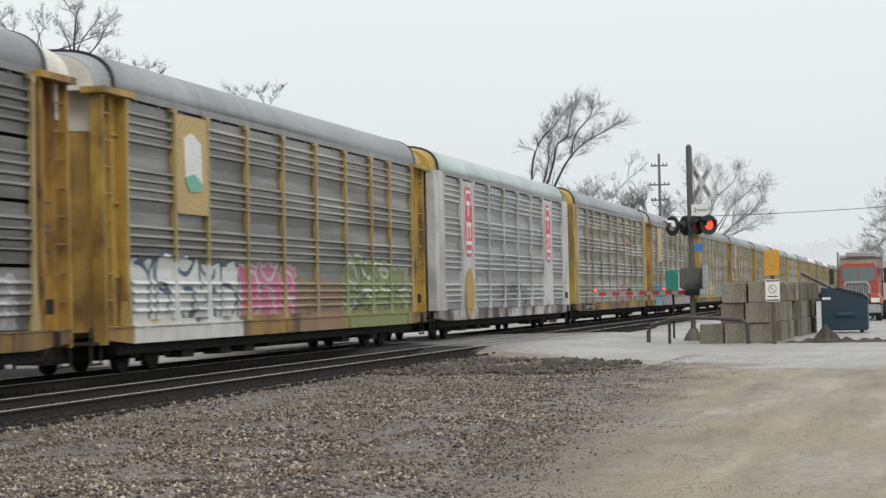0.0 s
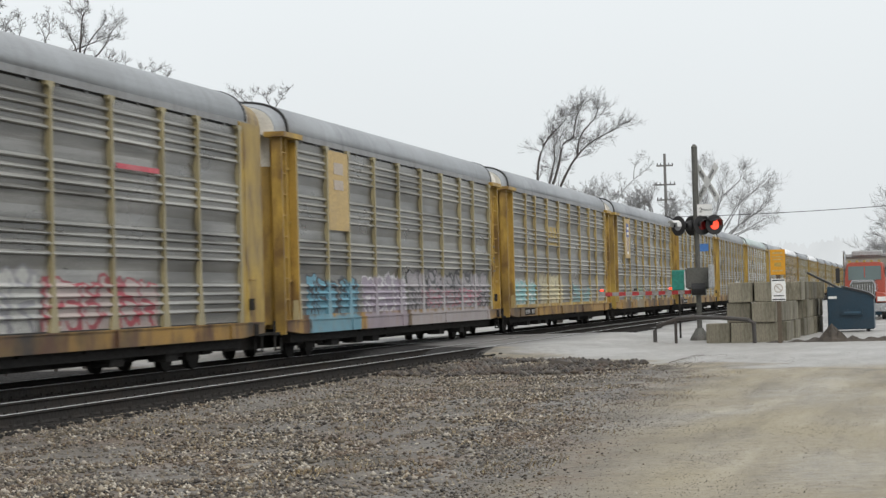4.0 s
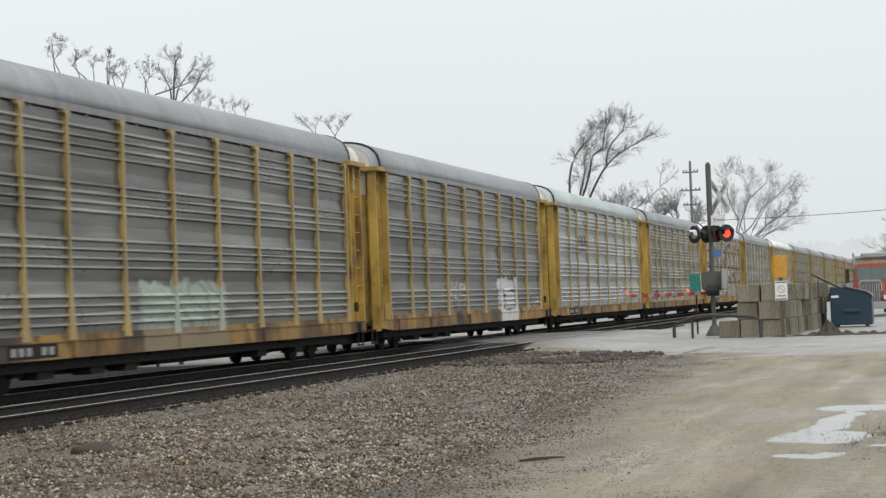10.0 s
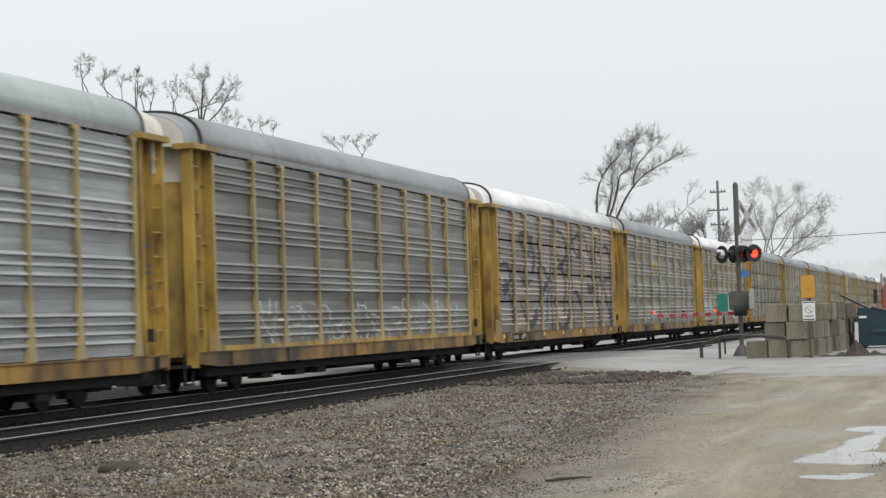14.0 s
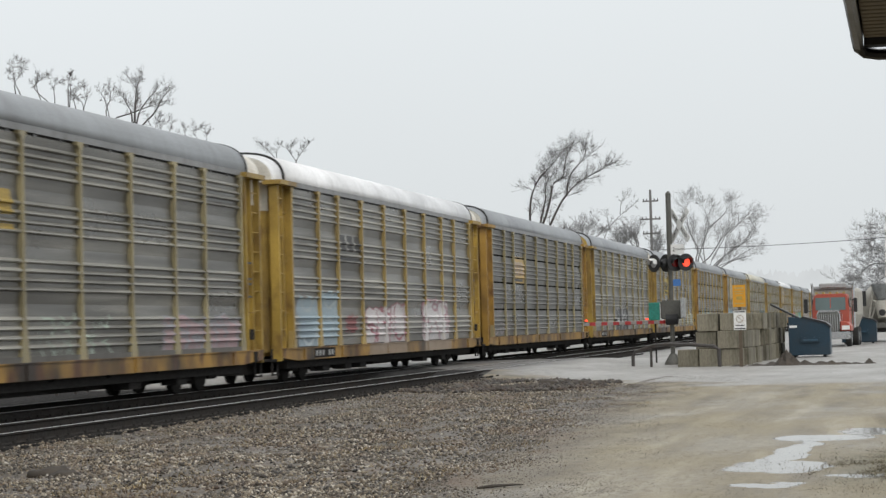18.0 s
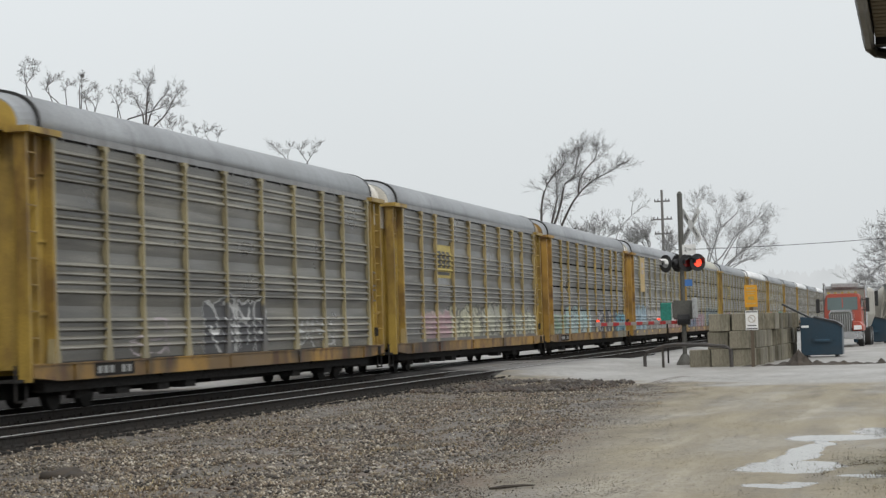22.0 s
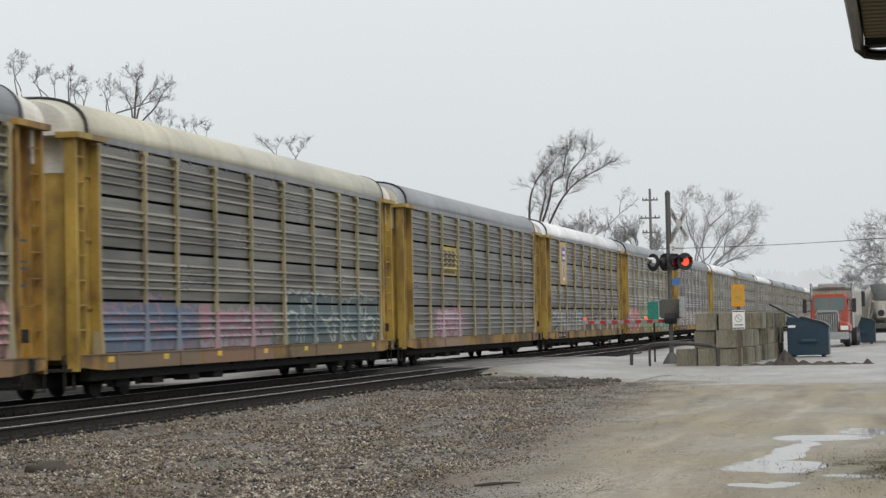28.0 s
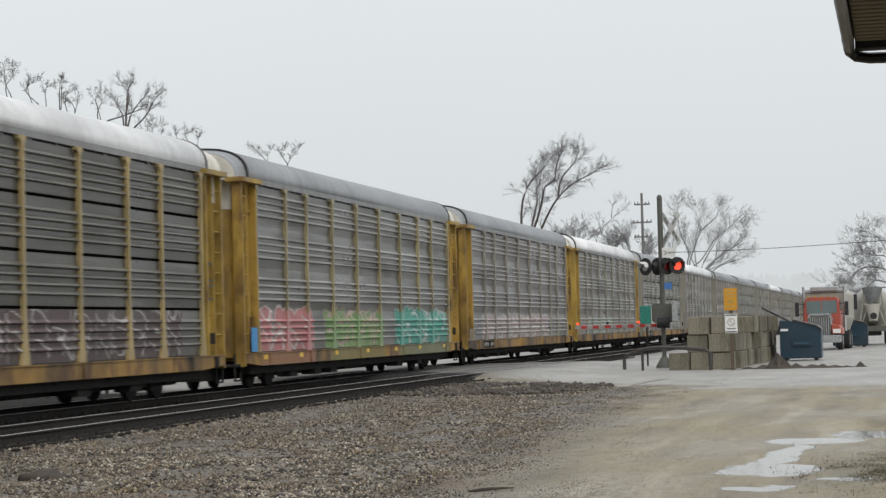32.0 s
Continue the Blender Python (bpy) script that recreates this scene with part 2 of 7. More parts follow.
    mud = mix(span(tracks.outputs[0], 0.46, 0.36, 0.0, 0.8), mud, (0.31, 0.268, 0.18))
    # old grass at the edge of the puddle
    gx = mth("SUBTRACT", 1.0, mth("MULTIPLY", mth("ABSOLUTE", mth("SUBTRACT", sep.outputs["X"], -0.2)), 1.1))
    gy = mth("SUBTRACT", 1.0, mth("MULTIPLY", mth("ABSOLUTE", mth("SUBTRACT", sep.outputs["Y"], 24.0)), 0.28))
    turf = mth("MULTIPLY", mth("MULTIPLY", gx, 2.0, True), mth("MULTIPLY", gy, 2.0, True))
    turf = mth("MULTIPLY", turf, span(mid, 0.38, 0.58))
    mud = mix(mth("MULTIPLY", turf, 0.95), mud, (0.10, 0.085, 0.035))
    # gravel towards the tracks
    edge = span(sep.outputs["Y"], 20, 52, -4.2, -6.2)
    in_gravel = mth("MULTIPLY", mth("ADD", mth("SUBTRACT", edge, x), 1.2), 0.5, True)
    front = mth("SUBTRACT", mth("SUBTRACT", 46.5, mth("MULTIPLY", x, 1.55)), y)
    in_gravel = mth("MULTIPLY", in_gravel, mth("MULTIPLY", front, 0.5, True))
    cells = n.new("ShaderNodeTexVoronoi")
    cells.inputs["Scale"].default_value = 15.0
    l.new(tc.outputs["Object"], cells.inputs["Vector"])
    pick = n.new("ShaderNodeSeparateColor")
    l.new(cells.outputs["Color"], pick.inputs[0])
    gravel = mix(span(pick.outputs[0], 0.0, 1.0), (0.035, 0.03, 0.024), (0.20, 0.175, 0.14))
    soil = mix(span(tex(0.8, 1.0, 0.5, off=14), 0.38, 0.62), (0.066, 0.055, 0.045), (0.17, 0.16, 0.142))
    soil = mix(span(tex(1.1, 1.0, 0.45, off=27), 0.54, 0.66, 0.0, 0.8), soil, (0.15, 0.092, 0.055))
    gravel = mix(span(mid, 0.35, 0.6, 0.1, 0.85), gravel, soil)
    col = mix(in_gravel, mud, gravel)
    # oily ballast of the trackbed
    bed = mth("MULTIPLY", mth("MULTIPLY", mth("SUBTRACT", -12.95, mth("ADD", sep.outputs["X"], mth("MULTIPLY", wob2, 0.08))), 14.0, True), mth("MAXIMUM", mth("MULTIPLY", mth("ADD", sep.outputs["X"], 20.3), 1.0, True), mth("MULTIPLY", mth("SUBTRACT", 63.5, sep.outputs["Y"]), 0.6, True)))
    col = mix(bed, col, mix(span(pick.outputs[1], 0, 1), (0.036, 0.036, 0.0365), (0.078, 0.076, 0.075)))
    # wet pale road over the crossing and through the yard
    road = mth("MULTIPLY", mth("MULTIPLY", mth("MULTIPLY", front, -0.45, True), mth("MULTIPLY", mth("SUBTRACT", y, 52.5), 0.4, True)), 1.0)
    far_road = mth("MULTIPLY", mth("MULTIPLY", mth("SUBTRACT", -20.3, sep.outputs["X"]), 1.0, True), mth("MULTIPLY", mth("SUBTRACT", sep.outputs["Y"], 63.5), 0.4, True))
    verge = mth("MULTIPLY", mth("SUBTRACT", -27.0, sep.outputs["X"]), 0.4, True)
    col = mix(verge, col, mix(span(mid, 0.35, 0.65), (0.036, 0.033, 0.027), (0.075, 0.068, 0.052)))
    far_road = mth("MULTIPLY", far_road, mth("SUBTRACT", 1.0, verge))
    road = mth("MAXIMUM", mth("MULTIPLY", road, mth("SUBTRACT", 1.0, verge)), far_road)
    tar = mix(span(mid, 0.35, 0.7), (0.26, 0.255, 0.24), (0.38, 0.37, 0.35))
    tar = mix(span(fine, 0.58, 0.75, 0.0, 0.4), tar, (0.12, 0.115, 0.11))
    col = mix(road, col, tar)
    lip = mth("SUBTRACT", 1.0, mth("MULTIPLY", mth("ABSOLUTE", mth("ADD", front, 0.6)), 0.9), True)
    col = mix(mth("MULTIPLY", lip, span(tex(1.3, off=41), 0.42, 0.6, 0.0, 0.75)), col, (0.075, 0.066, 0.055))
    cross = mth("MULTIPLY", mth("MULTIPLY", mth("MULTIPLY", mth("SUBTRACT", -11.6, sep.outputs["X"]), 0.6, True), road), mth("SUBTRACT", 1.0, far_road))
    col = mix(mth("MULTIPLY", cross, 0.75), col, (0.085, 0.083, 0.082))
    # puddles
    pool = None
    px = mth("ADD", sep.outputs["X"], mth("MULTIPLY", mth("SUBTRACT", tex(1.6, off=21), 0.5), 0.55))
    py = mth("ADD", sep.outputs["Y"], mth("MULTIPLY", mth("SUBTRACT", tex(0.9, off=33), 0.5), 2.0))
    for cx, cy, rx, ry, skew in ((-1.45, 24.0, 0.62, 1.0, 0.0), (-1.45, 26.6, 0.26, 2.4, 0.05), (-1.15, 29.6, 0.75, 1.0, 0.0), (-0.2, 31.0, 0.85, 1.0, 0.0), (-1.45, 21.6, 0.42, 0.26, 0.0), (-0.55, 22.6, 0.3, 0.3, 0.0), (1.3, 33.0, 1.2, 2.0, 0.1)):
        dy = mth("DIVIDE", mth("SUBTRACT", py, cy), ry)
        dx = mth("DIVIDE", mth("SUBTRACT", mth("SUBTRACT", px, cx), mth("MULTIPLY", mth("SUBTRACT", py, cy), skew)), rx)
        d = mth("MULTIPLY", mth("SUBTRACT", 1.0, mth("ADD", mth("MULTIPLY", dx, dx), mth("MULTIPLY", dy, dy))), 4.0, True)
        pool = d if pool is None else mth("MAXIMUM", pool, d)
    col = mix(mth("MULTIPLY", pool, 0.6), col, (0.09, 0.08, 0.06))
    l.new(col, b.inputs["Base Color"])
    wet = span(big, 0.35, 0.65, 0.35, 0.62)
    wet = mth("ADD", wet, mth("MULTIPLY", road, 0.04))
    rough = mth("MULTIPLY", mth("ADD", wet, mth("MULTIPLY", in_gravel, 0.15)), mth("SUBTRACT", 1.0, mth("MULTIPLY", pool, 0.96)))
    l.new(mth("MAXIMUM", rough, mth("MULTIPLY", mth("MULTIPLY", bed, mth("SUBTRACT", 1.0, road)), 0.95)), b.inputs["Roughness"])
    l.new(mth("SUBTRACT", 0.5, mth("MULTIPLY", mth("MULTIPLY", bed, mth("SUBTRACT", 1.0, road)), 0.5), True), b.inputs["Specular IOR Level"])
    height = mth("ADD", mth("MULTIPLY", cells.outputs["Distance"], mth("MULTIPLY", in_gravel, -0.6)), mth("ADD", mth("MULTIPLY", fine, 0.25), mth("MULTIPLY", mid, 0.5)))
    bp = n.new("ShaderNodeBump")
    bp.inputs["Distance"].default_value = 0.05
    l.new(mth("MULTIPLY", mth("SUBTRACT", 1.0, pool), mth("SUBTRACT", 0.9, mth("MULTIPLY", road, 0.65))), bp.inputs["Strength"])
    l.new(height, bp.inputs["Height"])
    l.new(bp.outputs[0], b.inputs["Normal"])
    return m


def build_ground():
    xs = np.concatenate([[-2500, -900, -300, -120, -60, -40, -30], np.arange(-24, 4.01, 0.4), [8, 15, 30, 60, 150, 500, 2500]])
    ys = np.concatenate([[-2500, -900, -300, -100, -30, -10], np.arange(0, 110.1, 0.8), [130, 160, 220, 320, 500, 900, 2500]])
    nx = len(xs)
    verts = [(x, y, ground_z(x, y)) for y in ys for x in xs]
    faces = [(j * nx + i, j * nx + i + 1, (j + 1) * nx + i + 1, (j + 1) * nx + i) for j in range(len(ys) - 1) for i in range(nx - 1)]
    me = bpy.data.meshes.new("ground")
    me.from_pydata([tuple(map(float, v)) for v in verts], [], faces)
    me.polygons.foreach_set("use_smooth", [True] * len(me.polygons))
    me.materials.append(ground_material())
    tagged(new("ground", me), "wet limestone yard with gravel, pale mud and puddles", "ground", kind="structure")


build_ground()


# ---- tracks ----
TRACKS = ((-14.0, "empty wet railway track with polished rail heads"), (-17.75, "wet railway track under the passing train"))


def build_track(cx, label, ties):
    track = thing("railway_track", label, "railway track", kind="structure")
    for sx in (-0.752, 0.752):
        bm = bmesh.new()
        extrude_profile(bm, [(cx + sx + a, z) for a, z in ((-.07, -.175), (.07, -.175), (.075, -.16), (.015, -.135), (.012, -.045), (.036, -.03), (.036, -.006), (.03, -.001), (-.03, -.001), (-.036, -.006), (-.036, -.03), (-.012, -.045), (-.015, -.135), (-.075, -.16))], -250, 900)
        rail = part("rail", bm, M_RAIL, track)
        bm = bmesh.new()
        box(bm, cx + sx - 0.027, cx + sx + 0.027, -250, 900, -0.004, 0.002)
        part("running_surface", bm, M_RAIL_HEAD, rail, "polished running surface")
    bm = bmesh.new()
    box(bm, -1.32, 1.34, -0.115, 0.115, -0.34, -0.165)
    box(bm, 1.40, 1.48, -0.075, 0.075, -0.34, -0.135)
    bevelled(bm, 0.012)
    me = mesh_of("tie", bm, M_TIE)
    bm = bmesh.new()
    for sx in (-0.752, 0.752):
        box(bm, sx - 0.19, sx + 0.19, -0.09, 0.09, -0.168, -0.155)
        for d in (-0.13, 0.13):
            box(bm, sx + d - 0.02, sx + d + 0.02, -0.03, 0.03, -0.16, -0.115)
    plate = mesh_of("tie_plate", bm, M_RAIL)
    rnd = random.Random(5)
    for i in range(ties):
        y = 22.0 + 0.545 * i
        if 66.2 < y < 87.5:
            continue
        t = shared("tie", me, track, at=pose(cx + rnd.uniform(-.05, .05), y, rnd.uniform(-.008, .004), 0, 0, rnd.uniform(-1.2, 1.2)))
        if y < 66:
            shared("tie_plate", plate, t)


for cx, label in TRACKS:
    build_track(cx, label, 150)


def build_stones():
    """Loose gravel: many small angular stones, denser towards the camera."""
    rnd = np.random.RandomState(11)
    base = np.array([(1, 0, 0), (-1, 0, 0), (0, 1, 0), (0, -1, 0), (0, 0, 1), (0, 0, -0.6)], float)
    tri = np.array([(0, 2, 4), (2, 1, 4), (1, 3, 4), (3, 0, 4), (2, 0, 5), (1, 2, 5), (3, 1, 5), (0, 3, 5)])

    def limit(y):
        return -4.2 - 2.0 * min(max((y - 20) / 32, 0.0), 1.0)

    def scatter(name, label, count, region, size, material):
        pts = []
        while len(pts) < count:
            y = 17 + 47 * rnd.rand() ** 1.7
            x = rnd.uniform(-12.92, 0.6)
            if region(x, y, rnd.rand()):
                pts.append((x, y))
        pts = np.array(pts)
        n = len(pts)
        rad = size * (0.5 + 1.0 * rnd.rand(n) ** 2) * np.array([0.4 + 0.6 * smooth(-0.8, 1.6, limit(p[1]) - p[0]) for p in pts])
        sh = rad[:, None, None] * (base[None] * (0.7 + 0.6 * rnd.rand(n, 6, 1)))
        sh[:, :, 2] *= 0.75
        a = rnd.rand(n) * 6.283
        c, s = np.cos(a), np.sin(a)
        rx = sh[:, :, 0] * c[:, None] - sh[:, :, 1] * s[:, None]
        ry = sh[:, :, 0] * s[:, None] + sh[:, :, 1] * c[:, None]
        zz = np.array([ground_z(float(p[0]), float(p[1])) for p in pts])
        v = np.stack([rx + pts[:, :1], ry + pts[:, 1:], sh[:, :, 2] + zz[:, None] + rad[:, None] * 0.2], -1).reshape(-1, 3)
        f = (tri[None] + 6 * np.arange(n)[:, None, None]).reshape(-1, 3)
        me = bpy.data.meshes.new(name)
        me.vertices.add(len(v))
        me.vertices.foreach_set("co", v.ravel())
        me.loops.add(f.size)
        me.loops.foreach_set("vertex_index", f.ravel())
        me.polygons.add(len(f))
        me.polygons.foreach_set("loop_start", np.arange(0, f.size, 3))
        me.update()
        me.validate()
        me.materials.append(material)
        tagged(new(name, me), label, "gravel", kind="stuff")

    def in_gravel(x, y, r):
        e = limit(y) + 1.2 * noise.noise((x * 0.4, y * 0.3, 7.0)) - x
        return y < 46.0 - x * 1.5 and e > -1.2 and r < (0.03 + 0.97 * smooth(-0.8, 2.4, e)) * (0.25 + 0.75 * smooth(-0.35, 0.3, noise.noise((x * 0.8, y * 0.35, 1.0))))

    scatter("coarse_gravel", "coarse broken stones in the loose gravel", 7000, in_gravel, 0.032, island_stone("coarse_stone", (0.012, 0.0105, 0.009), (0.5, 0.46, 0.39)))
    scatter("gravel", "loose angular grey and brown gravel stones", 90000, in_gravel, 0.021, island_stone("gravel_stone", (0.010, 0.009, 0.008), (0.60, 0.55, 0.46)))
    scatter("grit", "small stones scattered on the wet mud", 27000, lambda x, y, r: x > limit(y) - 1 and r < (1 - 0.94 * smooth(-0.5, 3.6, x - limit(y) + 1.1 * noise.noise((x * 0.6, y * 0.25, 4.0)))) * (0.25 + smooth(-0.2, 0.4, noise.noise((x, y * 0.4, 2.0)))), 0.0125, island_stone("grit_stone", (0.085, 0.07, 0.05), (0.26, 0.215, 0.16)))
    scatter("dark_ballast", "dark stones and clods at the crossing edge", 2300, lambda x, y, r: 52 < y < 62 and -12.5 < x < -7.6 and y < 46 - x * 1.5 + .8 and noise.noise((x * 0.9, y * 0.35, 3.0)) + 0.5 * noise.noise((x * 2.3, y * 0.9, 1.0)) > 0.05 - 0.3 * r, 0.07, island_stone("dark_stone", (0.025, 0.021, 0.018), (0.14, 0.12, 0.10)))


def island_stone(name, dark, light):
    m = bpy.data.materials.new(name)
    m.use_nodes = True
    n, l = m.node_tree.nodes, m.node_tree.links
    b = n["Principled BSDF"]
    geo = n.new("ShaderNodeNewGeometry")
    r = n.new("ShaderNodeValToRGB")
    r.color_ramp.elements[0].color = (*dark, 1)
    r.color_ramp.elements[1].color = (*light, 1)
    for at, k in ((0.30, (0.10, 0.085, 0.075)), (0.45, (0.25, 0.195, 0.135)), (0.60, (0.19, 0.185, 0.18)), (0.74, (0.44, 0.38, 0.29)), (0.88, (0.62, 0.60, 0.56))):
        shade = r.color_ramp.elements.new(at)
        shade.color = (light[0] * k[0], light[1] * k[1], light[2] * k[2], 1)
    l.new(geo.outputs["Random Per Island"], r.inputs[0])
    tc = n.new("ShaderNodeTexCoord")
    mp = n.new("ShaderNodeMapping")
    mp.inputs["Scale"].default_value = (1, 0.4, 1)
    l.new(tc.outputs["Object"], mp.inputs["Vector"])
    soil = n.new("ShaderNodeTexNoise")
    soil.inputs["Scale"].default_value = 0.9
    soil.inputs["Detail"].default_value = 5
    l.new(mp.outputs[0], soil.inputs["Vector"])
    damp = n.new("ShaderNodeMapRange")
    damp.inputs["From Min"].default_value, damp.inputs["From Max"].default_value = 0.42, 0.68
    damp.inputs["To Max"].default_value = 0.5
    l.new(soil.outputs[0], damp.inputs["Value"])
    mx = n.new("ShaderNodeMix")
    mx.data_type = "RGBA"
    patch = n.new("ShaderNodeTexNoise")
    patch.inputs["Scale"].default_value = 0.55
    patch.inputs["Detail"].default_value = 6
    l.new(mp.outputs[0], patch.inputs["Vector"])
    hue = n.new("ShaderNodeValToRGB")
    hue.color_ramp.elements[0].position, hue.color_ramp.elements[0].color = 0.36, (0.065, 0.058, 0.051, 1)
    hue.color_ramp.elements[1].position, hue.color_ramp.elements[1].color = 0.66, (0.20, 0.165, 0.105, 1)
    for at, shade in ((0.45, (0.125, 0.118, 0.108, 1)), (0.53, (0.15, 0.085, 0.046, 1)), (0.60, (0.13, 0.125, 0.115, 1))):
        hue.color_ramp.elements.new(at).color = shade
    l.new(patch.outputs[0], hue.inputs[0])
    l.new(hue.outputs[0], mx.inputs["B"])
    l.new(damp.outputs[0], mx.inputs["Factor"])
    l.new(r.outputs[0], mx.inputs["A"])
    l.new(mx.outputs["Result"], b.inputs["Base Color"])
    b.inputs["Roughness"].default_value = 0.55
    return m


build_stones()


def build_blades(name, label, count, spot, tall, material, seed):
    """Short bent blades of old grass and weeds; spot(rnd) gives a place or None."""
    rnd = random.Random(seed)
    verts, faces = [], []
    while len(faces) < count:
        at = spot(rnd)
        if at is None:
            continue
        x, y = at
        z = ground_z(x, y) - 0.004
        a, h, w = rnd.uniform(0, 6.283), rnd.uniform(0.3, 1.0) * tall, rnd.uniform(0.003, 0.007)
        lean = rnd.uniform(0.5, 1.8) * h
        c, s = math.cos(a), math.sin(a)
        k = len(verts)
        verts += [(x - s * w, y + c * w, z), (x + s * w, y - c * w, z), (x + c * lean, y + s * lean, z + h)]
        faces.append((k, k + 1, k + 2))
    me = bpy.data.meshes.new(name)
    me.from_pydata(verts, [], faces)
    me.materials.append(material)
    tagged(new(name, me), label, "grass", kind="stuff")


def turf_spot(rnd):
    x, y = rnd.gauss(-0.2, 0.42), rnd.gauss(24.0, 1.5)
    return (x, y) if noise.noise((x * 2.2, y * 0.9, 5.0)) > rnd.uniform(-0.4, 0.25) else None


def weed_spot(rnd):
    x, y = rnd.uniform(-12.3, -5.0), 18 + 34 * rnd.random() ** 1.6
    return (x, y) if noise.noise((x * 0.9, y * 0.5, 8.0)) + 0.35 * noise.noise((x * 3.1, y * 2.0, 1.0)) > rnd.uniform(0.0, 0.55) else None


build_blades("grass", "short flattened olive grass beside the puddle", 9000, turf_spot, 0.022, island_stone("old_grass_blades", (0.05, 0.045, 0.018), (0.20, 0.17, 0.08)), 21)
build_blades("weeds", "straw-coloured and rusty dead weeds in the gravel", 9000, weed_spot, 0.075, island_stone("dead_weed_blades", (0.10, 0.06, 0.02), (0.62, 0.50, 0.25)), 22)
# ---- the train: autorack cars, each 27.9 m long; origin of a car at its leading end, on the rail heads ----
PITCH = 28.6
POSTS = (1.77, 4.52, 6.62, 9.42, 12.3, 15.2, 18.1, 20.9, 23.05, 25.85)
PANEL_LOW, PANEL_TOP = 0.97, 5.28
RIDGES = [5.06 - 1.095 * g - 0.178 * r for g in range(4) for r in range(4)]
JOINTS = [RIDGES[i] - 0.28 for i in (3, 7, 11)]


def math_node(n, l, op, a, b=None, clamp=False):
    nd = n.new("ShaderNodeMath")
    nd.operation = op
    nd.use_clamp = clamp
    for i, v in enumerate((a, b)):
        if v is None:
            continue
        if isinstance(v, (int, float)):
            nd.inputs[i].default_value = v
        else:
            l.new(v, nd.inputs[i])
    return nd.outputs[0]


def mix_color(n, l, fac, a, b):
    m = n.new("ShaderNodeMix")
    m.data_type = "RGBA"
    for key, v in (("Factor", fac), ("A", a), ("B", b)):
        if isinstance(v, tuple):
            m.inputs[key].default_value = (*v, 1)
        elif isinstance(v, (int, float)):
            m.inputs[key].default_value = v
        else:
            l.new(v, m.inputs[key])
    return m.outputs["Result"]


